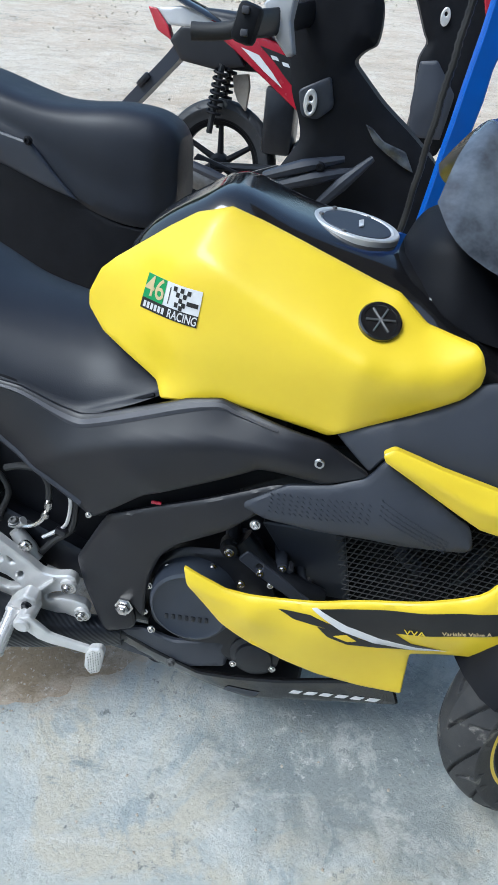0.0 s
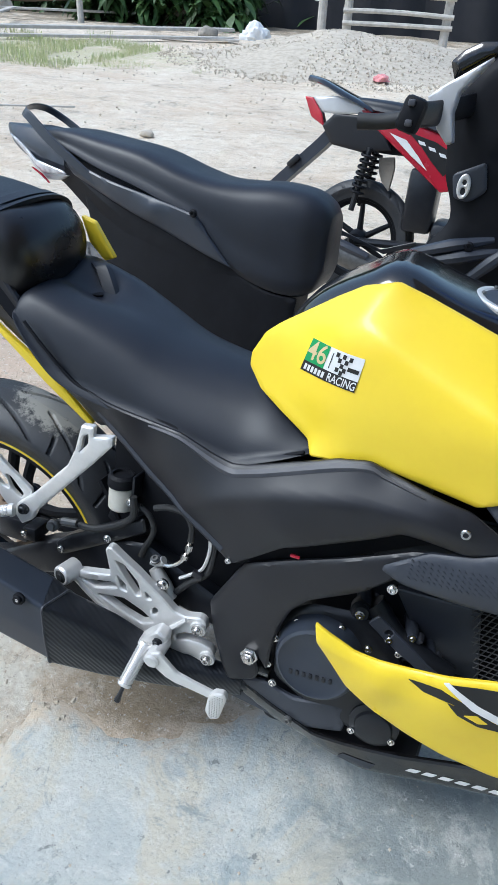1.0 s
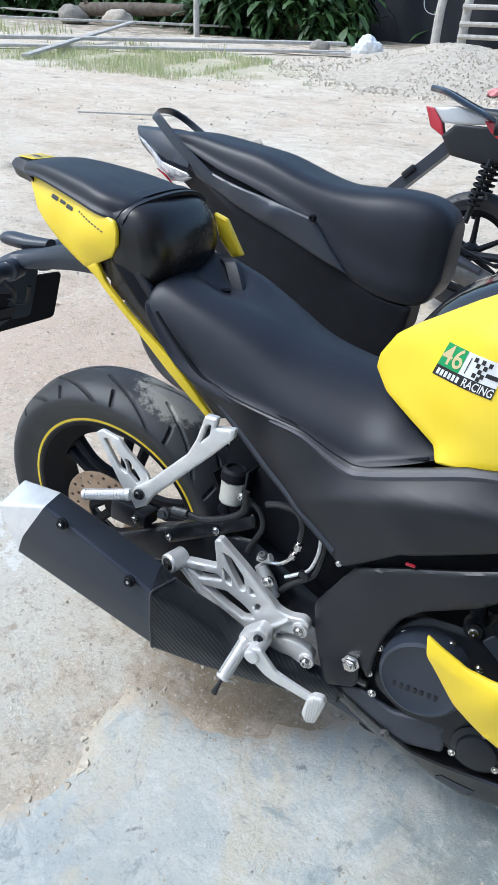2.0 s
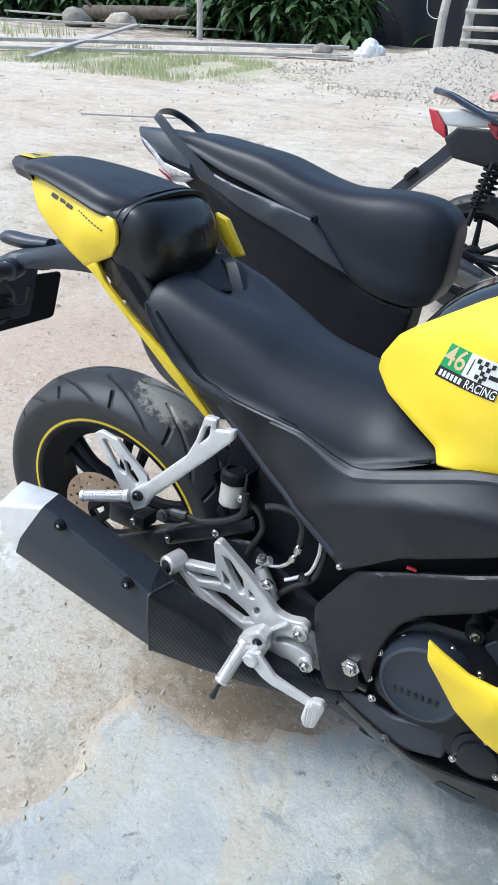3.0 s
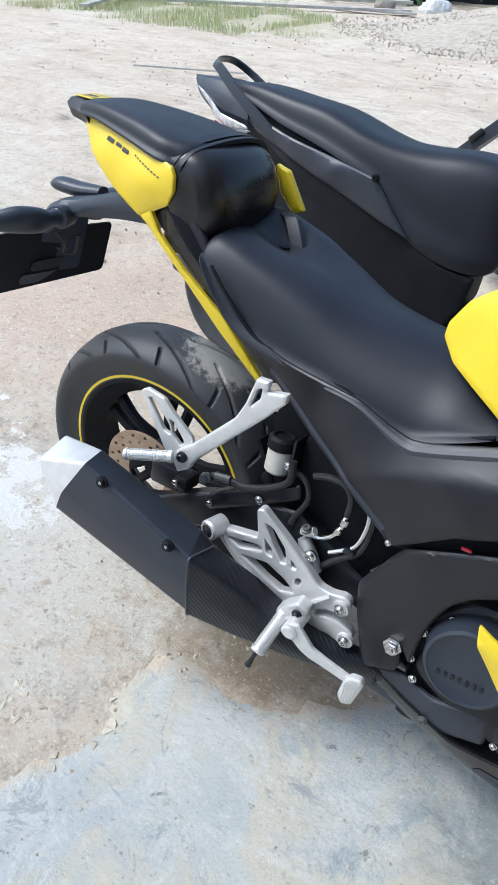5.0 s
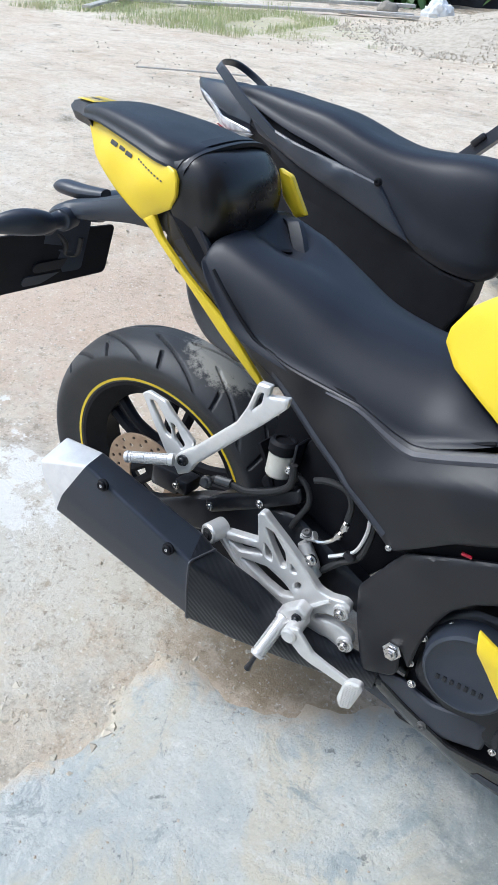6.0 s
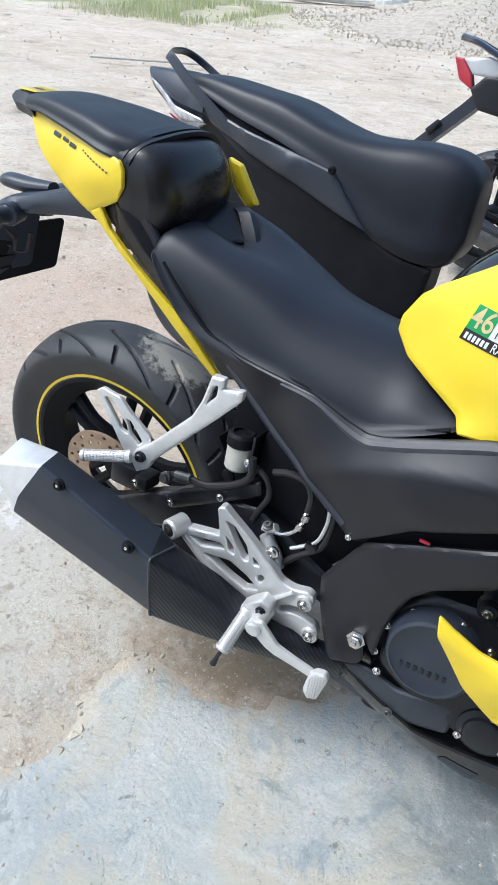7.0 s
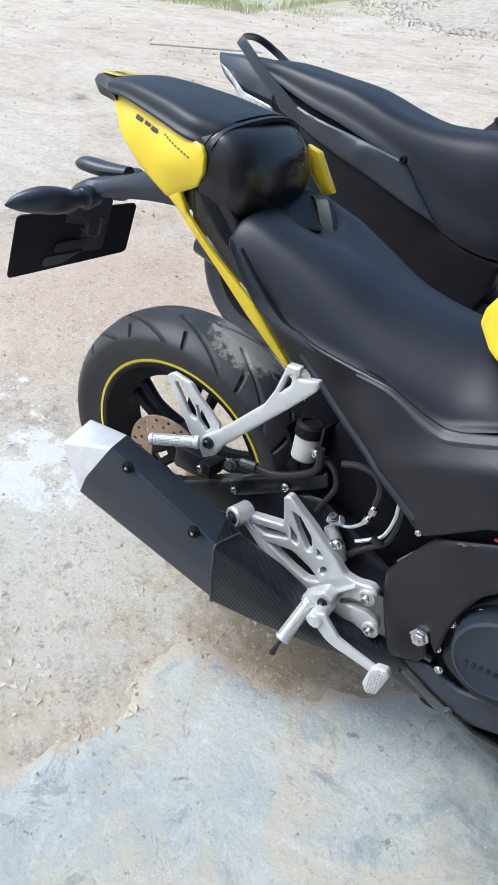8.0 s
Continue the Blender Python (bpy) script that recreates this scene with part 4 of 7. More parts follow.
# ---- lower yellow fairing ----
LF = [(0.724, -0.200, 0.467), (0.750, -0.202, 0.456), (0.793, -0.204, 0.441), (0.831, -0.205, 0.439), (0.884, -0.206, 0.445), (0.969, -0.207, 0.462), (1.050, -0.208, 0.482), (1.142, -0.210, 0.511), (1.163, -0.212, 0.523), (1.175, -0.212, 0.535), (1.182, -0.212, 0.547), (1.260, -0.210, 0.570), (1.330, -0.205, 0.500), (1.240, -0.205, 0.415), (1.147, -0.200, 0.392), (1.095, -0.196, 0.376), (1.102, -0.182, 0.275), (1.037, -0.182, 0.274), (0.960, -0.184, 0.283), (0.900, -0.187, 0.302), (0.841, -0.190, 0.327), (0.790, -0.193, 0.360), (0.760, -0.196, 0.397), (0.733, -0.198, 0.430)]
lf_f = spline_height(LF + [(0.84, -0.214, 0.405), (0.95, -0.218, 0.425), (1.10, -0.222, 0.455), (1.0, -0.204, 0.36), (0.88, -0.204, 0.37), (1.18, -0.222, 0.465)])
lf_f = creased(lf_f, [[(0.726, 0.442), (0.778, 0.426), (0.834, 0.426), (0.970, 0.454), (1.166, 0.508), (1.185, 0.532)]], 0.008, 0.016, 0.004)
lower = part("lower_fairing", shell(LF, (), 0.005, 0.009, 0.002, 0.005, height=lf_f), M_YELLOW, bike, "satin yellow lower fairing")
part("fairing_dimple", turned([(0.009, 0.0), (0.0085, 0.0007), (0.007, 0.0007), (0.006, 0.0002), (0, 0.0002)], (0.851, float(lf_f(np.array([[0.851, 0.337]]))[0]) + 0.0005, 0.337), (0.1, -1, -0.1), 20), M_YELLOW, lower)



def strip(name, pts, material, parent, f, off, thick=0.0004):
    b_ = shell([(x, 0, z) for x, z in pts], (), thick, 0.010, 0.0002, 0.002, height=lambda p: f(p) - off)
    return part(name, b_, material, parent)


strip("black_band", [(0.937, 0.449), (1.003, 0.461), (1.099, 0.483), (1.193, 0.504), (1.222, 0.510), (1.233, 0.472), (1.204, 0.466), (1.061, 0.428), (1.088, 0.411), (1.136, 0.406), (1.097, 0.399), (1.040, 0.406), (0.986, 0.424)], M_BLACKP, lower, lf_f, 0.0015)
strip("white_flash", [(0.930, 0.449), (0.938, 0.452), (0.987, 0.426), (1.041, 0.409), (1.098, 0.402), (1.144, 0.407), (1.094, 0.393), (1.033, 0.397), (0.981, 0.415)], M_WHITE, lower, lf_f, 0.0022)
strip("black_flash", [(0.880, 0.433), (0.930, 0.436), (0.976, 0.422), (1.038, 0.407), (0.990, 0.402), (0.950, 0.418), (0.906, 0.419)], M_BLACKP, lower, lf_f, 0.0015)
strip("black_flash", [(0.943, 0.417), (0.977, 0.413), (1.023, 0.399), (1.096, 0.393), (1.043, 0.386), (0.995, 0.385), (0.962, 0.398)], M_BLACKP, lower, lf_f, 0.0015)
strip("yellow_cut", [(0.970, 0.402), (0.989, 0.408), (1.008, 0.396), (0.994, 0.392)], M_YELLOW, lower, lf_f, 0.0021)


def laid_text(name, words, size, place, direction, f, material, parent, off=0.003, squeeze=1.0):
    ob = text_mesh(name, words, size, Matrix(), material, parent, 0.0002)
    d_ = np.array(direction, float) / np.linalg.norm(direction)
    n_ = np.array((-d_[1], d_[0]))
    for v in ob.data.vertices:
        p = np.array(place) + d_ * v.co.x * squeeze + n_ * v.co.y
        v.co = (p[0], float(f(p[None])[0]) - off - v.co.z, p[1])
    ob.data.transform(CURRENT[0])
    return ob


laid_text("valve_initials", "VVA", 0.015, (1.087, 0.441), (1, 0.235), lf_f, M_YELLOW, lower, squeeze=1.1)
laid_text("valve_words", "Variable Valve A", 0.0105, (1.159, 0.460), (1, 0.235), lf_f, M_GOLD, lower)

# ---- belly pan ----
BP = [(0.540, -0.118, 0.225), (0.60, -0.124, 0.230), (0.66, -0.128, 0.205), (0.75, -0.132, 0.176), (0.908, -0.138, 0.202), (1.02, -0.144, 0.240), (1.09, -0.148, 0.27), (1.115, -0.142, 0.205), (1.0, -0.132, 0.170), (0.851, -0.124, 0.128), (0.740, -0.116, 0.143), (0.673, -0.114, 0.160)]
bp_f = spline_height(BP)
belly = part("belly_pan", shell(BP, (), 0.006, 0.014, 0.004), M_GLOSS, bike, "black belly pan with printed letters as bars")
for i in range(6):
    x_, z_ = 0.925 + i * 0.027, 0.180 + i * 0.0052
    strip("letter_bar", [(x_ - 0.004, z_ - 0.006), (x_ + 0.014, z_ - 0.003), (x_ + 0.022, z_ + 0.008), (x_ + 0.004, z_ + 0.005)], M_WHITE, belly, bp_f, 0.0015)
part("engine_guard", shell([(0.470, -0.10, 0.185), (0.56, -0.118, 0.222), (0.64, -0.126, 0.250), (0.70, -0.130, 0.238), (0.80, -0.128, 0.262), (0.80, -0.128, 0.20), (0.70, -0.12, 0.165), (0.60, -0.11, 0.17)], (), 0.006, 0.014, 0.004), M_GREY, bike)
strip("sensor_plate", [(0.80, 0.140), (0.86, 0.142), (0.87, 0.16), (0.81, 0.158)], M_GREY, belly, bp_f, 0.0015)
bolt(belly, (0.70, -0.131, 0.188), 0.006, material=M_SCUFF)

# ---- engine ----
eng = part("engine", joined(boxed((0.36, 0.20, 0.22), (0.74, 0.02, 0.32), 0.03), boxed((0.16, 0.16, 0.26), (0.86, 0.02, 0.46), 0.02), boxed((0.30, 0.12, 0.18), (0.70, 0.02, 0.60), 0.02)), M_ENGINE, bike, "black engine block")
case = [(0.648, 0.40), (0.70, 0.445), (0.79, 0.455), (0.85, 0.41), (0.90, 0.33), (0.89, 0.24), (0.83, 0.205), (0.72, 0.235), (0.655, 0.27)]
part("crankcase_cover", flat(case, -0.128, 0.05, 0.008, corner=0.02), M_ENGINE, eng)
clutch = part("clutch_cover", turned([(0, -0.05), (0.079, -0.05), (0.079, -0.006), (0.075, 0.0), (0.072, 0.030), (0.069, 0.037), (0.064, 0.040), (0.060, 0.0375), (0.03, 0.036), (0, 0.037)], (0.733, -0.130, 0.357), (0, -1, 0), 56), M_SATIN, eng, "round black clutch cover with cast letters")
for i in range(7):
    part("cast_letter", boxed((0.006, 0.003, 0.010), (0.694 + i * 0.0115, -0.1670, 0.330 + i * 0.001), 0.001), M_ENGINE, clutch)
for x, z in ((0.686, 0.407), (0.760, 0.423), (0.651, 0.360), (0.645, 0.30), (0.81, 0.40), (0.66, 0.262)):
    bolt(eng, (x, -0.134, z), 0.0055)
# plain black sheet, added to darken the opening above the belly pan
part("belly_dark_sheet", flat([(0.64, 0.20), (0.80, 0.165), (1.09, 0.25), (1.09, 0.36), (0.64, 0.36)], -0.085, 0.01), M_DARK, eng)
part("sump", boxed((0.30, 0.13, 0.13), (0.79, -0.04, 0.205), 0.02), M_DARK, eng)
pump = part("water_pump", turned([(0, -0.04), (0.046, -0.04), (0.044, 0), (0.034, 0.004), (0.032, 0.010), (0.028, 0.012), (0, 0.012)], (0.850, -0.132, 0.245), (0, -1, 0), 28), M_ENGINE, eng)
for x, z in ((0.814, 0.221), (0.885, 0.227), (0.853, 0.285)):
    bolt(pump, (x, -0.136, z), 0.0048)
for p, r in (((0.785, -0.125, 0.462), 0.018), ((0.84, -0.12, 0.43), 0.014), ((0.90, -0.115, 0.40), 0.016)):
    part("hose_fitting", turned([(0, -0.02), (r, -0.02), (r, 0.0), (r * 0.8, 0.004), (r * 0.7, 0.012), (r * 0.3, 0.012), (0, 0.010)], p, (0.1, -1, 0.15), 16), M_ENGINE, eng)
    bolt(eng, (p[0], p[1] - 0.012, p[2]), 0.006)
CURRENT[0] = Matrix()
for (fx, fz), fr in zip(((0.808, 0.468), (0.847, 0.438), (0.894, 0.439), (0.930, 0.408), (0.878, 0.398), (0.829, 0.457)), (0.013, 0.016, 0.011, 0.010, 0.014, 0.009)):
    fit_ = part("hose_fitting", turned([(0, -0.06), (fr, -0.06), (fr, 0.0), (fr * 0.82, 0.004), (fr * 0.75, 0.010), (fr * 0.4, 0.010), (0, 0.008)], (fx, -0.175, fz), (0.15, -1, 0.2), 14), M_GREY, eng)
    bolt(fit_, (fx + 0.001, -0.185, fz + 0.002), fr * 0.45)
    part("clip", boxed((0.010, 0.02, 0.018), (fx + fr, -0.173, fz - fr * 0.6), 0.002, Matrix.Rotation(0.7, 4, "Y")), M_EDGE, fit_)
CURRENT[0] = DRAFT
part("throttle_linkage", tube([(0.80, -0.11, 0.475), (0.85, -0.115, 0.43), (0.905, -0.115, 0.40), (0.95, -0.11, 0.385)], [0.022, 0.017, 0.02, 0.014], 12), M_ENGINE, eng)
part("sensor_bracket", flat([(0.815, 0.47), (0.85, 0.445), (0.93, 0.392), (0.915, 0.378), (0.85, 0.415), (0.80, 0.45)], -0.135, 0.004, holes=[[(0.835, 0.45), (0.845, 0.445), (0.84, 0.435), (0.83, 0.44)]]), M_GREY, eng)
CURRENT[0] = Matrix()
part("down_brace", shell([(0.850, -0.160, 0.512), (0.985, -0.165, 0.520), (1.022, -0.132, 0.337), (0.960, -0.128, 0.316), (0.905, -0.140, 0.40)], (), 0.010, 0.014, 0.003), M_GREY, bike, "dark grey inner fairing panel")
CURRENT[0] = DRAFT
# radiator and its guard mesh
rad = part("radiator", boxed((0.05, 0.30, 0.26), (1.12, 0.03, 0.52), 0.006), M_DARK, bike, "dark radiator behind wire mesh")
part("radiator_fan", turned([(0, 0), (0.09, 0), (0.09, 0.02), (0.08, 0.024), (0.076, 0.01), (0.03, 0.01), (0.028, 0.03), (0, 0.03)], (1.09, 0.03, 0.53), (-1, 0, 0), 32), M_ENGINE, rad)
MQ = np.array([(0.935, 0.57), (1.24, 0.60), (1.25, 0.43), (0.985, 0.375)])
wires = []
mesh_f = spline_height([(0.935, -0.125, 0.57), (1.24, -0.15, 0.60), (1.25, -0.15, 0.43), (0.985, -0.12, 0.375), (1.1, -0.13, 0.49)])
for dirn in ((1, 0.02), (0.45, 1)):
    d_ = np.array(dirn) / np.linalg.norm(dirn)
    n_ = np.array((-d_[1], d_[0]))
    for s_ in np.arange(-1.5, 1.5, 0.0095):
        run = [n_ * s_ + np.array((1.08, 0.0)) * 0 + d_ * t_ for t_ in np.arange(-0.6, 1.8, 0.012)]
        ok = [p for p in run if inside(p[None], MQ)[0]]
        if len(ok) > 2:
            ys = mesh_f(np.array(ok))
            ends = [0, len(ok) // 2, len(ok) - 1]
            wires.append(tube([(ok[i][0], ys[i], ok[i][1]) for i in ends], 0.0011, 4, 1, straight=True))
tagged(part("guard_mesh", joined(*wires), M_WIRE, rad, "woven wire radiator guard"), kind="stuff")
part("radiator_hose", tube([(1.06, -0.10, 0.50), (1.10, -0.09, 0.47), (1.16, -0.08, 0.46), (1.2, -0.05, 0.50)], 0.016, 12), M_GREY, rad)
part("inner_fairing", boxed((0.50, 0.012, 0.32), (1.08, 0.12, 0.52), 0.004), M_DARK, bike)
# added black sheet in place of the shade behind the radiator mesh
part("inner_dark_sheet", flat([(0.80, 0.62), (1.30, 0.64), (1.32, 0.40), (1.10, 0.28), (0.86, 0.26)], -0.02, 0.01), M_DARK, bike)
part("inner_frame", boxed((0.60, 0.10, 0.20), (0.55, 0.02, 0.58), 0.02), M_DARK, bike)
part("airbox", boxed((0.30, 0.20, 0.16), (0.85, 0.03, 0.78), 0.03), M_DARK, bike)
CURRENT[0] = Matrix.Diagonal((1, -1, 1, 1)) @ DRAFT
part("lower_fairing", shell(LF, (), 0.005, 0.02, 0.004, height=lf_f), M_YELLOW, bike, "satin yellow lower fairing")
CURRENT[0] = Matrix()

# ---- rider seat ----
def seat_ring(x, c, w, zt, zb, crown=0.010):
    d = zt - zb
    half = [(-1.0, 0.0), (-1.0, 0.34), (-0.965, 0.64), (-0.87, 0.84), (-0.66, 0.95), (-0.32, 0.99)]
    return [(x, c + w * u, zb + d * v) for u, v in half] + [(x, c, zt)] + [(x, c - w * u, zb + d * v) for u, v in half[::-1]] + [(x, c, zb - 0.01)]


def flanked(x, w, zt, zb, k, dip=0.0, dc=0.02):
    """A seat section: k=0 with slanted flanks under a crease, k=1 softly domed."""
    sharp = ((-1.0, 0.0), (-0.985, 0.20), (-0.92, 0.53), (-0.78, 0.84), (-0.56, 0.965), (-0.28, 1.0))
    dome = ((-1.0, 0.0), (-0.97, 0.14), (-0.86, 0.40), (-0.66, 0.68), (-0.42, 0.87), (-0.20, 0.965))
    half = [(a[0] * (1 - k) + b[0] * k, a[1] * (1 - k) + b[1] * k) for a, b in zip(sharp, dome)]
    d = zt - zb
    ring = [(x, w * u, zb + d * v) for u, v in half] + [(x, 0, zt)] + [(x, -w * u, zb + d * v) for u, v in half[::-1]]
    lift = max(0.0, min(1.0, (0.40 - x) / 0.15)) * 0.20
    return [(px_, py, pz + (lift * max(0.0, py) if pz > zb + d * 0.3 else 0) - (dip * math.exp(-((py - dc) / 0.035) ** 2) if pz > zb + d * 0.6 else 0)) for px_, py, pz in ring] + [(x, 0, zb - 0.01)]


seat = part("rider_seat", loft([flanked(0.116, 0.092, 0.846, 0.836, 0), flanked(0.126, 0.122, 0.866, 0.832, 0, 0.004), flanked(0.146, 0.133, 0.874, 0.806, 0, 0.010), flanked(0.180, 0.140, 0.868, 0.768, 0, 0.020), flanked(0.215, 0.144, 0.857, 0.738, 0, 0.022), flanked(0.255, 0.146, 0.846, 0.722, 0.1, 0.010),
                                flanked(0.325, 0.148, 0.824, 0.708, 0.3), flanked(0.40, 0.151, 0.800, 0.698, 0.6), flanked(0.48, 0.156, 0.786, 0.678, 0.9), flanked(0.545, 0.158, 0.780, 0.664, 1), flanked(0.600, 0.154, 0.772, 0.684, 1), flanked(0.645, 0.146, 0.752, 0.702, 1), flanked(0.680, 0.132, 0.742, 0.716, 1), flanked(0.700, 0.11, 0.735, 0.722, 1)], 6, 4), M_VINYL, bike, "black vinyl rider seat with a notched rear edge")
part("seat_tongue", skin([[(x - 0.5 * w_, y - 0.004, z - 0.006), (x - 0.35 * w_, y - 0.009, z - 0.001), (x + 0.35 * w_, y - 0.007, z + 0.004), (x + 0.5 * w_, y + 0.002, z + 0.003), (x + 0.4 * w_, y + 0.008, z - 0.002), (x - 0.4 * w_, y + 0.006, z - 0.008)] for x, y, z, w_ in catmull([(0.172, 0.075, 0.884, 0.026), (0.190, 0.062, 0.882, 0.031), (0.205, 0.050, 0.868, 0.032), (0.218, 0.040, 0.852, 0.031), (0.230, 0.034, 0.840, 0.020)], 5)]), M_VINYL, seat, "black tongue in the seat's rear notch")
part("seat_notch", loft([[(x + r * math.cos(a), 0.012 + r * 0.8 * math.sin(a), z) for a in np.linspace(0, 2 * math.pi, 11)[:-1]] for x, z, r in ((0.205, 0.835, 0.006), (0.206, 0.842, 0.012), (0.206, 0.8455, 0.013))], 3, 2), M_DARK, seat)
# dark tube drawn in for the shaded gap between seat and side cover
part("seat_gap_line", tube([(0.162, -0.147, 0.834), (0.199, -0.147, 0.792), (0.252, -0.147, 0.743), (0.296, -0.147, 0.727), (0.329, -0.147, 0.719), (0.392, -0.147, 0.711), (0.443, -0.147, 0.704), (0.497, -0.147, 0.679), (0.538, -0.147, 0.666), (0.557, -0.147, 0.670), (0.620, -0.147, 0.695), (0.666, -0.147, 0.716)], 0.0032, 6), M_DARK, bike)

# ---- passenger seat and tail ----
part("passenger_seat", loft([seat_ring(-0.225, 0, 0.030, 1.004, 0.996), seat_ring(-0.21, 0, 0.052, 1.020, 0.997), seat_ring(-0.15, 0, 0.072, 1.028, 0.996), seat_ring(-0.05, 0, 0.096, 1.020, 0.978), seat_ring(0.010, 0, 0.110, 1.010, 0.966),
                             seat_ring(0.045, 0.002, 0.108, 1.003, 0.958), seat_ring(0.070, 0.004, 0.100, 0.998, 0.94), seat_ring(0.085, 0.006, 0.075, 0.985, 0.94)], 5, 4), M_VINYL, bike, "black vinyl pillion seat")


def pad_ring(z, w, xs, xf, c=0.006):
    """A level cut through the rounded front pad."""
    front = [(xs + (xf - xs) * math.cos(a) ** 0.5, c + w * math.copysign(abs(math.sin(a)) ** 0.85, a), z) for a in np.linspace(-1.5, 1.5, 17)]
    return front + [(xs - 0.04, c + w * 0.97, z), (xs - 0.06, c, z), (xs - 0.04, c - w * 0.97, z)]


M_PAD = mat("smooth_black_vinyl", (0.010, 0.0085, 0.0085), 0.30, 0, (0.014, 0.012, 0.012), 10, 0.6, 500, 0.12)
part("front_pad", loft([pad_ring(0.812, 0.088, 0.050, 0.098), pad_ring(0.835, 0.102, 0.062, 0.122), pad_ring(0.870, 0.112, 0.070, 0.142), pad_ring(0.910, 0.117, 0.070, 0.150), pad_ring(0.945, 0.116, 0.060, 0.144), pad_ring(0.970, 0.110, 0.045, 0.128), pad_ring(0.984, 0.100, 0.03, 0.112), pad_ring(0.992, 0.082, 0.015, 0.092), pad_ring(0.995, 0.05, 0.01, 0.06)], 4, 3), M_PAD, bike, "smooth black rounded pad at the pillion seat's front")


def over_seat(dx, dz):
    return catmull([(0.040 + dx, -0.109, 0.962 + dz), (0.044 + dx, -0.105, 0.975 + dz), (0.054 + dx, -0.080, 0.994 + dz), (0.070 + dx, 0.0, 1.006 + dz), (0.073 + dx, 0.07, 1.002 + dz), (0.070 + dx, 0.112, 0.984 + dz), (0.066 + dx, 0.124, 0.955 + dz)], 6)


for dx_, wd in ((0.0, 0.011), (0.020, 0.0045)):
    ln_ = over_seat(dx_, -0.0015 - dx_ * 0.22)
    cen = np.array((0.02, 0.0, 0.90))
    rows_ = []
    for q_ in ln_:
        o_ = np.array((0.35, q_[1] / 0.13, (q_[2] - 0.90) / 0.11))
        o_ /= np.linalg.norm(o_)
        rows_.append([q_ + np.array((-wd, 0, 0)) - o_ * 0.006, q_ + np.array((-wd * 0.85, 0, 0)) + o_ * 0.0025, q_ + np.array((wd * 0.85, 0, -wd * 0.3)) + o_ * 0.0025, q_ + np.array((wd, 0, -wd * 0.3)) - o_ * 0.006])
    part("seat_strap", skin(rows_), M_VINYL, bike, "stitched black strap across the pillion seat")
TB = [(-0.20, -0.040, 0.998), (-0.05, -0.075, 0.972), (0.04, -0.104, 0.950), (0.062, -0.106, 0.938), (0.105, -0.109, 0.876), (0.127, -0.112, 0.849), (0.140, -0.114, 0.810), (0.165, -0.117, 0.788), (0.238, -0.124, 0.733), (0.33, -0.138, 0.694),
      (0.30, -0.130, 0.660), (0.274, -0.110, 0.643), (0.257, -0.100, 0.643), (0.171, -0.100, 0.730), (0.083, -0.103, 0.797), (0.027, -0.102, 0.848), (0.0, -0.095, 0.866), (-0.09, -0.078, 0.905), (-0.17, -0.055, 0.955)]
YT = [(-0.211, -0.046, 1.008), (-0.160, -0.058, 0.997), (-0.060, -0.086, 0.986), (0.027, -0.113, 0.971), (0.053, -0.121, 0.962), (0.061, -0.123, 0.949), (0.060, -0.123, 0.923), (0.046, -0.119, 0.899), (0.007, -0.110, 0.880), (-0.028, -0.104, 0.864), (-0.097, -0.092, 0.896), (-0.167, -0.072, 0.944), (-0.189, -0.058, 0.976)]
tb_f, tail_f = spline_height(TB), spline_height(YT + [(-0.02, -0.117, 0.930), (-0.12, -0.086, 0.957), (0.02, -0.123, 0.925)])
YS = [(-0.030, -0.104, 0.866), (0.003, -0.111, 0.882), (0.022, -0.111, 0.847), (0.080, -0.111, 0.795), (0.171, -0.106, 0.727), (0.251, -0.096, 0.634), (0.241, -0.094, 0.626), (0.157, -0.104, 0.703), (0.081, -0.109, 0.777), (-0.004, -0.106, 0.850)]
for mirror in (1, -1):
    CURRENT[0] = Matrix.Diagonal((1, mirror, 1, 1))
    part("tail_side", shell(TB, (), 0.008, 0.014, 0.004, height=tb_f), M_PANEL, bike, "black tail side panel")
    yt_ = part("tail_panel", shell(YT, (), 0.006, 0.008, 0.002, 0.003, height=tail_f), M_YELLOW, bike, "satin yellow tail panel with printed bars")
    if mirror == 1:
        ytail = yt_
    part("tail_strip", shell(YS, (), 0.008, 0.008, 0.003, 0.003), M_YELLOW, bike, "narrow yellow strip running down from the tail")
CURRENT[0] = Matrix()
part("tail_flank", shell([(0.112, 0.117, 0.954), (0.140, 0.119, 0.945), (0.178, 0.126, 0.879), (0.155, 0.125, 0.871), (0.126, 0.120, 0.905)], (), 0.010, 0.01, 0.003, 0.004), M_YELLOW, bike, "yellow tail panel on the far flank")
part("tail_core", loft([[(x, -w, z0), (x, -w, z1), (x, w, z1), (x, w, z0)] for x, w, z0, z1 in ((-0.22, 0.02, 0.965, 0.99), (-0.10, 0.06, 0.915, 0.985), (0.03, 0.09, 0.86, 0.95), (0.15, 0.10, 0.77, 0.82), (0.33, 0.10, 0.66, 0.70))], 3, 2), M_DARK, bike)
for bar in ([(-0.117, 0.979), (-0.098, 0.975), (-0.101, 0.968), (-0.120, 0.972)], [(-0.092, 0.974), (-0.077, 0.970), (-0.079, 0.965), (-0.094, 0.968)], [(-0.073, 0.969), (-0.055, 0.965), (-0.057, 0.959), (-0.076, 0.962)]):
    strip("letter_bar", bar, M_BLACKP, ytail, tail_f, 0.0014)
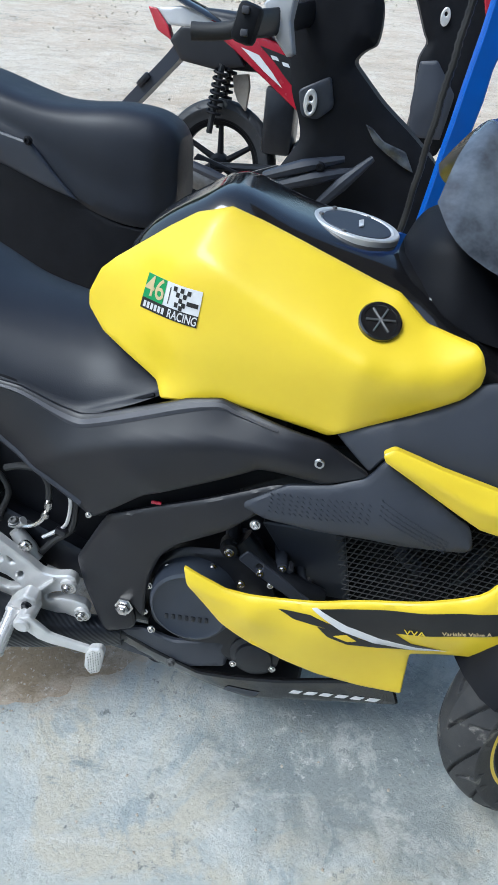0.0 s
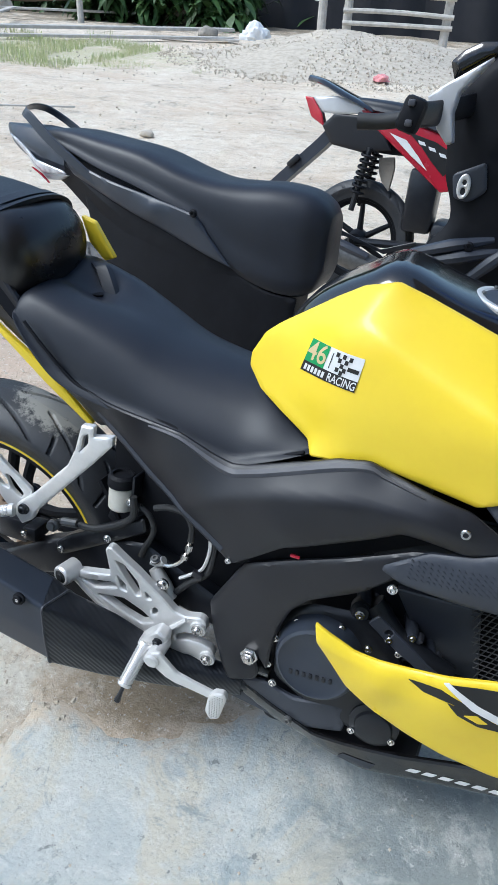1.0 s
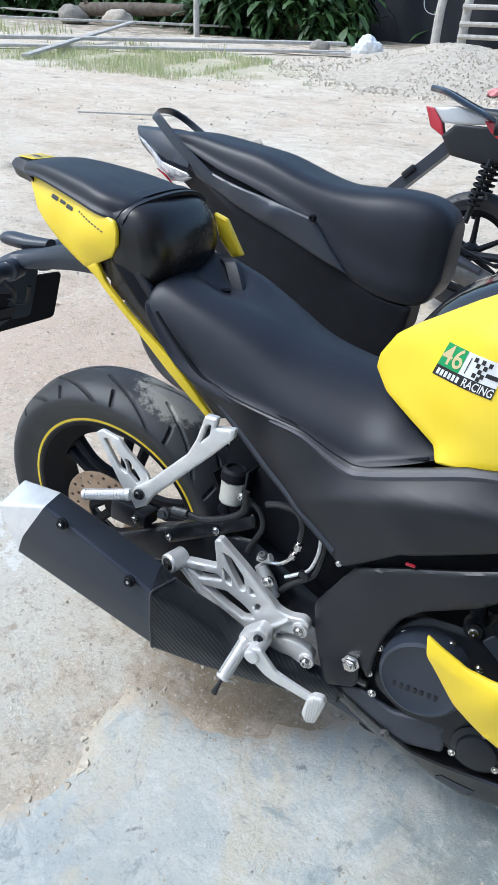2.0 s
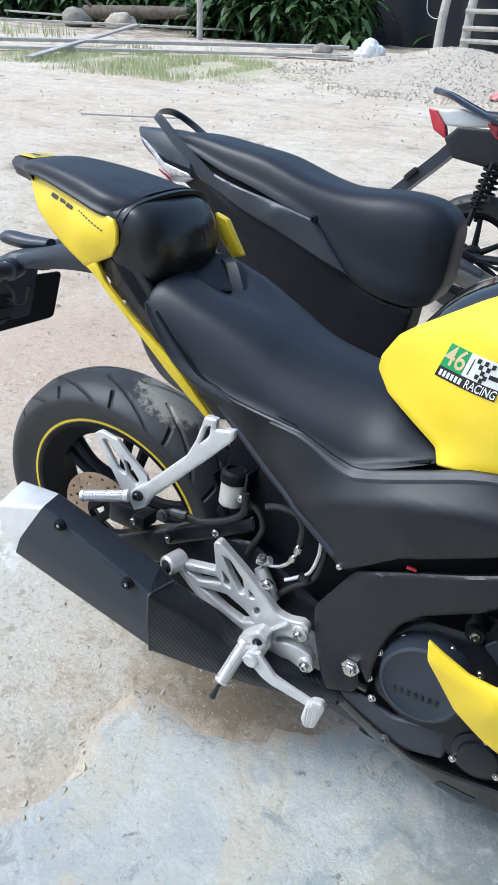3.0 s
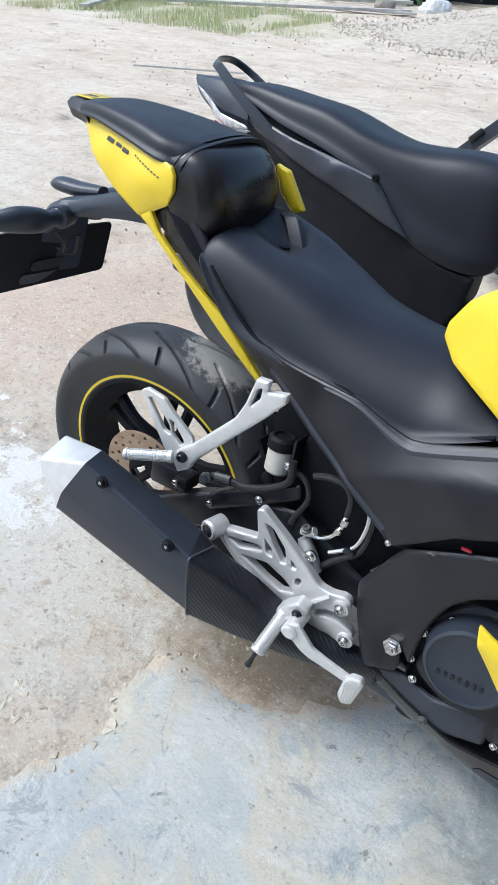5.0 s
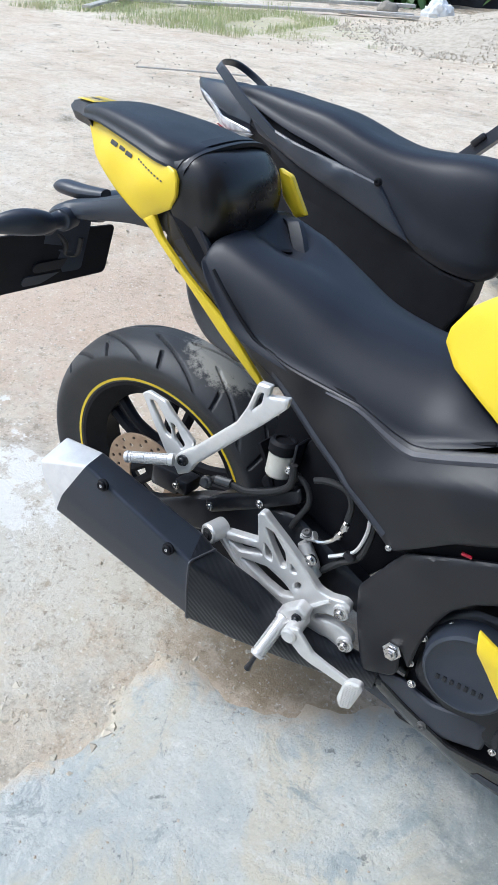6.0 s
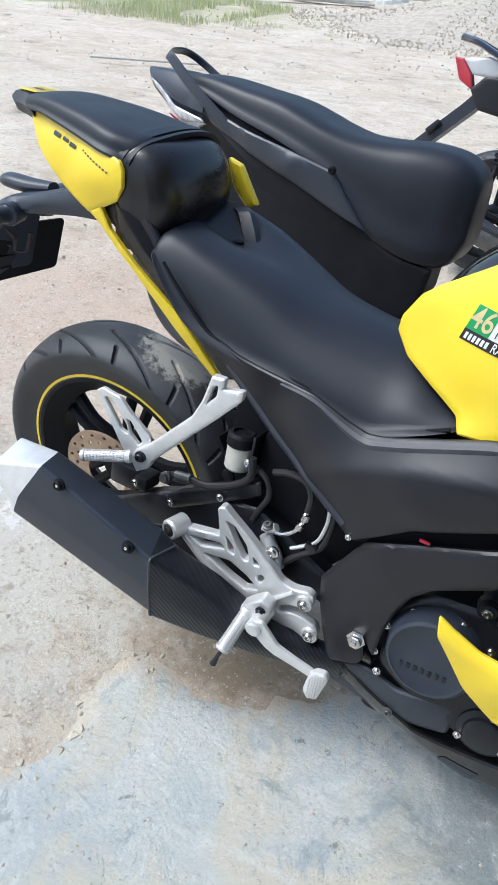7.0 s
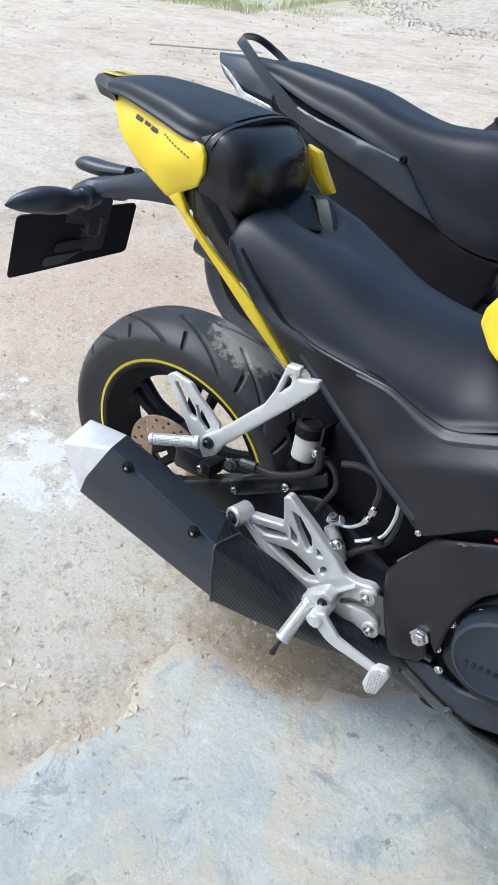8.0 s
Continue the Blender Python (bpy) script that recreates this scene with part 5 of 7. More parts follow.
for i in range(9):
    x0, z0 = -0.0367 + i * 0.00792, 0.9641 + i * -0.00256
    strip("small_bar", [(x0, z0), (x0 + 0.004, z0 - 0.001), (x0 + 0.0032, z0 - 0.0036), (x0 - 0.0008, z0 - 0.0026)], M_EDGE, ytail, tail_f, 0.0014)
tip = part("tail_tip", loft([[(x, -w, z0), (x, -w * 0.92, z1), (x, w * 0.92, z1), (x, w, z0)] for x, w, z0, z1 in ((-0.258, 0.030, 1.006, 1.016), (-0.248, 0.036, 0.990, 1.020), (-0.215, 0.044, 0.985, 1.019), (-0.185, 0.052, 0.98, 1.010))], 3, 2), M_PANEL, bike, "pointed black tail tip with a yellow label")
part("yellow_label", boxed((0.040, 0.060, 0.001), (-0.226, 0.0, 1.0228), 0.0003, Matrix.Rotation(0.05, 4, "Y")), M_YELLOW, tip)
for i in range(4):
    part("text_bar", boxed((0.0035, 0.040, 0.0008), (-0.239 + i * 0.0085, 0.0, 1.0240 - i * 0.0004), 0.0002), M_GOLD, tip)

# number plate holder
arm = part("plate_arm", loft([[(x, y - w, z0), (x, y - w * 0.9, z1), (x, y + w * 0.9, z1), (x, y + w, z0)] for x, y, z0, z1, w in ((-0.02, 0, 0.83, 0.885, 0.034), (-0.13, 0, 0.822, 0.868, 0.030), (-0.24, 0, 0.803, 0.836, 0.032), (-0.30, 0, 0.792, 0.822, 0.040), (-0.335, 0.005, 0.77, 0.80, 0.042), (-0.36, 0.01, 0.74, 0.765, 0.04))], 4, 3), M_SATIN, bike, "black tail arm for the number plate")
part("arm_nub", loft([[(x, 0.035 + r * math.cos(a), z + r * 0.7 * math.sin(a)) for a in np.linspace(0, 2 * math.pi, 9)[:-1]] for x, z, r in ((-0.24, 0.842, 0.016), (-0.30, 0.835, 0.022), (-0.36, 0.835, 0.022), (-0.385, 0.832, 0.008))], 4, 2), M_SATIN, arm)


def hull4(a, b, c, d, t):
    """A slab between four corners, t thick."""
    q = np.array((a, b, c, d), float)
    nrm = np.cross(q[1] - q[0], q[3] - q[0])
    nrm /= np.linalg.norm(nrm)
    r0 = rounded(q, 0.012, 4)
    return skin([r0, r0 + nrm * t])


plate = part("number_plate", hull4((-0.473, -0.110, 0.585), (-0.418, -0.110, 0.737), (-0.284, 0.110, 0.758), (-0.319, 0.110, 0.640), 0.004), M_DARK, bike, "dark back of the number plate")
part("plate_bracket", hull4((-0.405, -0.02, 0.635), (-0.355, -0.02, 0.765), (-0.305, 0.06, 0.775), (-0.345, 0.06, 0.65), 0.012), M_SATIN, plate)
part("bracket_rib", hull4((-0.40, -0.035, 0.645), (-0.39, -0.035, 0.67), (-0.335, 0.07, 0.685), (-0.345, 0.07, 0.66), 0.024), M_PANEL, plate)
part("bracket_rib", hull4((-0.425, -0.05, 0.610), (-0.415, -0.05, 0.635), (-0.335, 0.085, 0.655), (-0.345, 0.085, 0.632), 0.012), M_GREY, plate)
part("bracket_rib", hull4((-0.395, -0.015, 0.700), (-0.385, -0.015, 0.735), (-0.335, 0.055, 0.745), (-0.345, 0.055, 0.712), 0.020), M_GREY, plate)
part("bracket_rib", tube([(-0.425, -0.075, 0.70), (-0.405, -0.04, 0.69), (-0.39, -0.01, 0.71), (-0.36, 0.02, 0.70), (-0.34, 0.06, 0.70)], 0.005, 8), M_GREY, plate)
part("bracket_rib", tube([(-0.36, 0.0, 0.75), (-0.35, 0.02, 0.72), (-0.36, 0.03, 0.69), (-0.345, 0.05, 0.69), (-0.33, 0.05, 0.73)], 0.007, 8), M_PANEL, plate)
for sg in (-1, 1):
    part("indicator", loft([[(x, y * sg, z) + r * np.array((math.cos(a) * 0.8, 0.15 * math.cos(a), math.sin(a) * 0.8)) for a in np.linspace(0, 2 * math.pi, 9)[:-1]] for x, y, z, r in
                            [(-0.275, 0.030, 0.80, 0.026), (-0.278, 0.055, 0.797, 0.029), (-0.281, 0.060, 0.797, 0.022), (-0.286, 0.078, 0.795, 0.020), (-0.290, 0.082, 0.795, 0.026), (-0.297, 0.105, 0.796, 0.033), (-0.309, 0.135, 0.798, 0.033), (-0.330, 0.172, 0.795, 0.021), (-0.346, 0.192, 0.790, 0.003)]], 4, 2), M_SATIN, bike, "black pointed rear indicator")

CURRENT[0] = DRAFT
# ---- exhaust ----
def ex_ring(*corners, r=0.010):
    return rounded(corners, r, 4)


X0 = ex_ring((0.015, -0.225, 0.462), (0.039, -0.295, 0.469), (-0.019, -0.290, 0.378), (-0.041, -0.280, 0.328), (-0.05, -0.21, 0.305), (-0.03, -0.175, 0.39))
X1 = ex_ring((0.240, -0.200, 0.386), (0.267, -0.275, 0.376), (0.270, -0.270, 0.31), (0.271, -0.255, 0.246), (0.262, -0.19, 0.232), (0.25, -0.155, 0.32))
muffler = part("silencer", skin([X0 * (1 - t) + X1 * t for t in np.linspace(0, 1, 6)]), M_SATIN, bike, "faceted black silencer with a pale metal end cap")
E0 = ex_ring((-0.068, -0.235, 0.462), (-0.084, -0.285, 0.421), (-0.073, -0.285, 0.389), (-0.053, -0.280, 0.358), (-0.06, -0.21, 0.335), (-0.07, -0.18, 0.39), r=0.006)
cm = X0.mean(0)
part("end_cap", skin([cm + (X0 - cm) * 0.995, (E0 * 0.45 + X0 * 0.55), E0, E0.mean(0) + (E0 - E0.mean(0)) * 0.8, E0.mean(0) + (E0 - E0.mean(0)) * 0.75 + np.array((0.03, 0, 0))]), M_CAP, muffler, "pale aluminium end cap")
for p in ((0.080, -0.2935, 0.448), (0.228, -0.2835, 0.386)):
    bolt(muffler, p, 0.0085, (0.0, -1, 0.1), M_DARK)
    bolt(muffler, (p[0], p[1] - 0.004, p[2]), 0.0035, (0.0, -1, 0.1))
C1 = ex_ring((0.276, -0.205, 0.371), (0.269, -0.278, 0.378), (0.272, -0.273, 0.31), (0.273, -0.258, 0.242), (0.264, -0.19, 0.229), (0.252, -0.152, 0.32))
C2 = ex_ring((0.355, -0.168, 0.325), (0.345, -0.230, 0.325), (0.350, -0.235, 0.27), (0.355, -0.222, 0.220), (0.350, -0.17, 0.208), (0.345, -0.135, 0.28))
C3 = ex_ring((0.440, -0.132, 0.262), (0.445, -0.178, 0.250), (0.450, -0.185, 0.225), (0.457, -0.170, 0.195), (0.455, -0.13, 0.188), (0.45, -0.105, 0.22))
C4 = ex_ring((0.60, -0.10, 0.245), (0.60, -0.125, 0.24), (0.60, -0.128, 0.22), (0.60, -0.12, 0.19), (0.60, -0.10, 0.185), (0.60, -0.085, 0.21))
M_CARBON = mat("ribbed_shield_plastic", (0.012, 0.014, 0.019), 0.36, 0, (0.018, 0.020, 0.027), 20, 0.6, 900, 0.3)
cn = M_CARBON.node_tree
wv = cn.nodes.new("ShaderNodeTexWave")
wv.inputs["Scale"].default_value, wv.inputs["Distortion"].default_value = 55.0, 1.5
wv.bands_direction = "DIAGONAL"
cn.links.new(cn.nodes["Texture Coordinate"].outputs["Object"], wv.inputs["Vector"])
cb = cn.nodes["Bump"]
cb.inputs["Strength"].default_value, cb.inputs["Distance"].default_value = 0.35, 0.0015
cn.links.new(wv.outputs["Fac"], cb.inputs["Height"])
shield = part("heat_shield", skin([X1 * 0.97 + C1 * 0.03, C1, C1 * 0.5 + C2 * 0.5, C2, C2 * 0.5 + C3 * 0.5, C3, C4]), M_CARBON, muffler, "ribbed black heat shield")
part("seam", tube(np.concatenate([C1, C1[:2]]), 0.0024, 6, straight=True), M_EDGE, muffler, "pale stitched seam of the heat shield")
part("exhaust_pipe", tube([(0.58, -0.11, 0.225), (0.75, -0.07, 0.19), (0.98, 0.0, 0.20), (1.05, 0.02, 0.33), (0.95, 0.02, 0.46)], 0.019, 14), M_ENGINE, muffler)

# ---- swing arm, rear brake ----
sw = part("swing_arm", shell([(-0.03, -0.10, 0.30), (0.05, -0.105, 0.325), (0.16, -0.105, 0.385), (0.26, -0.10, 0.425), (0.37, -0.10, 0.44), (0.55, -0.10, 0.36), (0.56, -0.10, 0.30), (0.40, -0.10, 0.34), (0.22, -0.105, 0.325), (0.08, -0.105, 0.285), (-0.02, -0.10, 0.27)], (), 0.03, 0.018, 0.006), M_ENGINE, bike, "black swing arm")
part("chain_guard", shell([(0.179, -0.112, 0.390), (0.214, -0.112, 0.419), (0.294, -0.112, 0.463), (0.368, -0.112, 0.502), (0.375, -0.112, 0.474), (0.301, -0.112, 0.428), (0.196, -0.112, 0.367)], (), 0.02, 0.012, 0.004), M_ENGINE, sw, "black swing arm bracket")
for p in ((0.199, -0.118, 0.386), (0.300, -0.118, 0.442)):
    bolt(sw, p, 0.006)
cal = part("brake_caliper", joined(boxed((0.07, 0.04, 0.05), (0.075, -0.085, 0.385), 0.008), boxed((0.03, 0.05, 0.03), (0.125, -0.095, 0.395), 0.005)), M_ENGINE, bike, "black rear brake caliper")
bolt(cal, (0.118, -0.124, 0.398), 0.006)
part("brake_hose", tube([(0.178, -0.115, 0.425), (0.196, -0.115, 0.445), (0.226, -0.115, 0.451), (0.267, -0.115, 0.452), (0.318, -0.115, 0.475), (0.349, -0.115, 0.504), (0.347, -0.115, 0.543)], 0.0072, 10), M_RUBBERC, cal)
part("hose_ferrule", tube([(0.202, -0.118, 0.449), (0.235, -0.118, 0.454)], 0.0088, 10, 2), M_SCUFF, cal)
part("banjo", turned([(0, 0), (0.012, 0), (0.012, 0.008), (0.008, 0.010), (0.008, 0.016), (0, 0.016)], (0.185, -0.120, 0.437), (0, -1, 0.2), 12), M_SCUFF, cal)
part("arm_cover", flat([(0.17, 0.30), (0.26, 0.40), (0.36, 0.41), (0.45, 0.33), (0.40, 0.25), (0.25, 0.24)], -0.100, 0.01), M_DARK, bike)
part("rear_hugger", loft([[(0.33 * math.cos(a) + 0.0, y, 0.31 + 0.345 * math.sin(a)) for y in (-0.07, 0.0, 0.07)] + [(0.32 * math.cos(a), y, 0.31 + 0.335 * math.sin(a)) for y in (0.06, 0.0, -0.06)] for a in (-0.05, 0.2, 0.45, 0.7)], 3, 2), M_DARK, bike)
axle = part("axle_nut", turned([(0, 0), (0.020, 0), (0.020, 0.008), (0.013, 0.010), (0.013, 0.022), (0, 0.022)], (0.0, -0.105, 0.31), (0, -1, 0), 6), M_STEEL, bike)

# pillion foot rest bracket
CURRENT[0] = Matrix()
PB = [(0.317, 0.716), (0.340, 0.717), (0.337, 0.699), (0.373, 0.707), (0.371, 0.689), (0.335, 0.647), (0.286, 0.593), (0.211, 0.510), (0.200, 0.488), (0.175, 0.471), (0.162, 0.492), (0.171, 0.516), (0.207, 0.547), (0.285, 0.631), (0.302, 0.666)]
pb = part("pillion_bracket", flat(PB, -0.232, 0.010, 0.003, [[(0.319, 0.696), (0.329, 0.703), (0.327, 0.683), (0.310, 0.663)]], 0.003, 0.008), M_ALU, bike, "cast aluminium pillion footrest bracket")
bolt(pb, (0.187, -0.234, 0.511), 0.008, material=M_ENGINE)
CURRENT[0] = DRAFT


def foot_peg(a, b, parent, name, r=0.0125):
    a, b = np.array(a), np.array(b)
    peg = part(name, tube([a, b], r * 0.86, 14, 2), M_ALU, parent, "knurled aluminium foot peg")
    d = (b - a) / np.linalg.norm(b - a)
    u = np.cross(d, (0, 0, 1)); u /= np.linalg.norm(u)
    v = np.cross(d, u)
    nub = bmesh.new()
    L_ = np.linalg.norm(b - a)
    for i in range(int(L_ / 0.006)):
        for j in range(12):
            th = 2 * math.pi * j / 12
            o = u * math.cos(th) + v * math.sin(th)
            w = np.cross(d, o)
            c = a + d * (i + 0.5) * 0.006 + o * r * 0.86
            bmesh.ops.create_cube(nub, size=1, matrix=Matrix(((d[0] * 0.0042, o[0] * 0.0032, w[0] * 0.0036, c[0]), (d[1] * 0.0042, o[1] * 0.0032, w[1] * 0.0036, c[1]), (d[2] * 0.0042, o[2] * 0.0032, w[2] * 0.0036, c[2]), (0, 0, 0, 1))))
    tagged(part("knurl", nub, M_ALU, peg), kind="stuff")
    part("collar", turned([(0, -0.004), (r * 1.12, -0.004), (r * 1.16, 0.0), (r * 1.12, 0.004), (0, 0.004)], a, d, 18), M_ALU, peg)
    part("collar", turned([(0, -0.003), (r * 1.05, -0.003), (r * 1.08, 0.0), (r * 0.9, 0.004), (0, 0.005)], b, d, 18), M_ALU, peg)
    return peg


foot_peg((0.150, -0.200, 0.497), (0.076, -0.232, 0.482), bike, "pillion_peg", 0.0105)
CURRENT[0] = Matrix()
# heel guard on the pillion bracket
part("heel_guard", flat([(0.08, 0.602), (0.095, 0.612), (0.133, 0.605), (0.154, 0.584), (0.198, 0.549), (0.197, 0.508), (0.159, 0.485), (0.136, 0.502), (0.108, 0.55)], -0.222, 0.006, 0.002, [[(0.098, 0.595), (0.111, 0.598), (0.146, 0.555), (0.15, 0.536), (0.134, 0.541)], [(0.145, 0.568), (0.155, 0.566), (0.18, 0.534), (0.174, 0.522), (0.155, 0.538)]], 0.004, 0.008), M_ALU, pb, "slotted aluminium heel guard")

# rider foot rest plate
CURRENT[0] = Matrix()
RP = [(0.341, 0.458), (0.347, 0.465), (0.355, 0.466), (0.367, 0.456), (0.406, 0.427), (0.460, 0.381), (0.482, 0.359), (0.505, 0.357), (0.531, 0.365), (0.543, 0.358), (0.544, 0.335), (0.530, 0.321), (0.502, 0.316), (0.483, 0.302), (0.484, 0.290), (0.504, 0.299), (0.532, 0.301), (0.555, 0.296), (0.563, 0.282), (0.558, 0.261), (0.542, 0.253), (0.514, 0.261), (0.480, 0.252), (0.457, 0.250), (0.441, 0.261), (0.407, 0.264), (0.381, 0.286), (0.269, 0.354), (0.264, 0.372), (0.283, 0.385), (0.350, 0.400)]
RH = [[(0.360, 0.439), (0.378, 0.435), (0.406, 0.403), (0.413, 0.373), (0.402, 0.370), (0.378, 0.405)], [(0.362, 0.405), (0.380, 0.388), (0.384, 0.372), (0.369, 0.375)], [(0.288, 0.368), (0.353, 0.383), (0.364, 0.375), (0.315, 0.357)], [(0.321, 0.342), (0.375, 0.352), (0.414, 0.335), (0.439, 0.316), (0.412, 0.304), (0.380, 0.314)], [(0.419, 0.387), (0.436, 0.373), (0.423, 0.369)], [(0.447, 0.348), (0.445, 0.341), (0.441, 0.336), (0.436, 0.336), (0.434, 0.341), (0.435, 0.348), (0.440, 0.353), (0.445, 0.353)]]
rp = part("footrest_plate", flat(RP, -0.218, 0.014, 0.003, RH, 0.006, 0.010), M_ALU, bike, "cast aluminium rider footrest plate with slots")
part("end_boss", turned([(0, -0.02), (0.020, -0.02), (0.020, 0.016), (0.017, 0.020), (0.013, 0.020)], (0.262, -0.222, 0.380), (-0.25, -1, 0.05), 26), M_ALU, rp)
part("boss_bush", turned([(0.0135, 0.010), (0.0135, 0.019), (0.010, 0.021), (0.007, 0.021), (0.0065, 0.024), (0, 0.024)], (0.262, -0.222, 0.380), (-0.25, -1, 0.05), 20), M_RUBBERC, rp)
for x, zz in ((0.530, 0.340), (0.551, 0.273)):
    part("mount_boss", turned([(0, 0), (0.016, 0), (0.015, 0.005), (0, 0.005)], (x, -0.218, zz), (0, -1, 0), 20), M_ALU, rp)
    bolt(rp, (x, -0.2225, zz), 0.0085)
part("cast_rib", tube([(0.274, -0.221, 0.373), (0.334, -0.221, 0.316), (0.401, -0.221, 0.277), (0.457, -0.221, 0.302), (0.507, -0.221, 0.354)], [0.006, 0.005, 0.006, 0.006, 0.004], 8), M_ALU, rp)
part("peg_clevis", flat([(0.420, 0.262), (0.420, 0.290), (0.436, 0.310), (0.462, 0.335), (0.482, 0.325), (0.478, 0.290), (0.450, 0.268)], -0.252, 0.022, 0.004), M_ALU, rp)
bolt(rp, (0.466, -0.256, 0.313), 0.007, material=M_ENGINE)
foot_peg((0.444, -0.260, 0.302), (0.430, -0.315, 0.250), bike, "rider_peg", 0.0128)
part("feeler_bolt", tube([(0.430, -0.313, 0.250), (0.425, -0.320, 0.232), (0.420, -0.326, 0.213)], [0.004, 0.004, 0.0065], 8, 2), M_ENGINE, bike)
pedal = part("brake_pedal", flat([(0.460, 0.303), (0.465, 0.315), (0.484, 0.322), (0.500, 0.305), (0.518, 0.286), (0.548, 0.278), (0.592, 0.269), (0.590, 0.250), (0.541, 0.257), (0.516, 0.259), (0.495, 0.266), (0.477, 0.280)], -0.285, 0.005, 0.002, (), 0.004, 0.007), M_ALU, bike, "forged aluminium brake pedal")
part("pedal_pivot", turned([(0, -0.05), (0.015, -0.05), (0.015, 0.004), (0.011, 0.007), (0, 0.007)], (0.470, -0.285, 0.300), (0, -1, 0), 18), M_ALU, pedal)
PADL = [(0.580, 0.229), (0.585, 0.269), (0.595, 0.285), (0.613, 0.289), (0.619, 0.278), (0.607, 0.220), (0.590, 0.211)]
pad = part("pedal_pad", flat(PADL, -0.297, 0.010, 0.003, (), 0.005, 0.008), M_ALU, pedal, "knurled pedal pad")
pn = bmesh.new()
pc = np.array(PADL)
for gx_ in np.arange(pc[:, 0].min(), pc[:, 0].max(), 0.0045):
    for gz_ in np.arange(pc[:, 1].min(), pc[:, 1].max(), 0.0045):
        q = np.array([[gx_, gz_]])
        if inside(q, pc)[0] and edge_distance(q, [pc])[0] > 0.005:
            bmesh.ops.create_cube(pn, size=0.0028, matrix=Matrix.Translation((gx_, -0.2972, gz_)) @ Matrix.Rotation(0.785, 4, "Y"))
tagged(part("pad_knurl", pn, M_ALU, pad), kind="stuff")
CURRENT[0] = DRAFT

# brake fluid cup, master cylinder and hoses
cup = part("fluid_cup", turned([(0, -0.034), (0.022, -0.034), (0.025, -0.030), (0.025, 0.012), (0.023, 0.014), (0, 0.014)], (0.306, -0.082, 0.528), (0, 0, 1), 24), M_MILK, bike, "milky plastic brake fluid cup with a black cap")
part("cup_cap", turned([(0, 0), (0.027, 0), (0.027, 0.018), (0.022, 0.024), (0.018, 0.024), (0.017, 0.019), (0, 0.019)], (0.305, -0.082, 0.542), (0, 0, 1), 18), M_DARK, cup)
part("cup_bracket", boxed((0.006, 0.05, 0.05), (0.335, -0.07, 0.545), 0.002), M_ENGINE, cup)
bolt(cup, (0.333, -0.098, 0.520), 0.006)
part("feed_hose", tube([(0.338, -0.105, 0.518), (0.361, -0.105, 0.519), (0.380, -0.105, 0.504), (0.387, -0.105, 0.476), (0.371, -0.105, 0.436), (0.366, -0.105, 0.418)], 0.0055, 10), M_RUBBERC, cup)
part("feed_clip", tube([(0.342, -0.106, 0.519), (0.358, -0.106, 0.520)], 0.0082, 10, 2), M_SCUFF, cup)
mc = part("master_cylinder", joined(tube([(0.437, -0.115, 0.353), (0.422, -0.115, 0.377), (0.401, -0.115, 0.409)], [0.014, 0.016, 0.012], 14, 4), tube([(0.395, -0.120, 0.426), (0.408, -0.120, 0.427), (0.420, -0.120, 0.436)], 0.008, 10, 3)), M_ALU, bike, "small aluminium rear master cylinder")
bolt(mc, (0.427, -0.132, 0.392), 0.009)
bolt(mc, (0.406, -0.128, 0.437), 0.007, (0, -0.5, 1), M_SCUFF)
part("pressure_line", tube([(0.413, -0.118, 0.424), (0.434, -0.118, 0.428), (0.453, -0.118, 0.444), (0.464, -0.118, 0.468), (0.467, -0.118, 0.497), (0.467, -0.118, 0.524), (0.449, -0.118, 0.543), (0.417, -0.118, 0.544), (0.392, -0.118, 0.535)], 0.0045, 8), M_STEEL, mc)
part("line_sleeve", tube([(0.467, -0.118, 0.489), (0.467, -0.118, 0.519), (0.452, -0.118, 0.542), (0.419, -0.118, 0.544), (0.392, -0.118, 0.535)], 0.0062, 8), M_RUBBERC, mc)
for fa, fb in (((0.458, -0.119, 0.452), (0.462, -0.119, 0.462)), ((0.465, -0.119, 0.472), (0.467, -0.119, 0.484))):
    part("line_ferrule", tube([fa, fb], 0.0075, 10, 2), M_STEEL, mc)
part("switch_wire", tube([(0.503, -0.118, 0.514), (0.505, -0.118, 0.481), (0.495, -0.118, 0.441), (0.470, -0.118, 0.419), (0.453, -0.118, 0.407)], 0.0035, 6), M_ALU, mc)
part("wire_loom", tube([(0.446, -0.112, 0.369), (0.472, -0.112, 0.401), (0.503, -0.112, 0.430), (0.512, -0.112, 0.475), (0.510, -0.112, 0.520)], 0.0065, 8), M_RUBBERC, bike)
part("loom_clip", boxed((0.02, 0.012, 0.012), (0.489, -0.122, 0.429), 0.002, Matrix.Rotation(0.3, 4, "Y")), M_PANEL, bike)
part("inner_guard", boxed((0.26, 0.02, 0.22), (0.43, -0.055, 0.47), 0.01, Matrix.Rotation(0.6, 4, "Y")), M_DARK, bike)
part("shock_absorber", tube([(0.40, 0.02, 0.36), (0.36, 0.02, 0.60)], 0.03, 14, 3), M_DARK, bike)
part("side_stand", tube([(0.55, 0.10, 0.24), (0.52, 0.16, 0.12), (0.50, 0.235, -0.045)], 0.010, 10), M_ENGINE, bike)

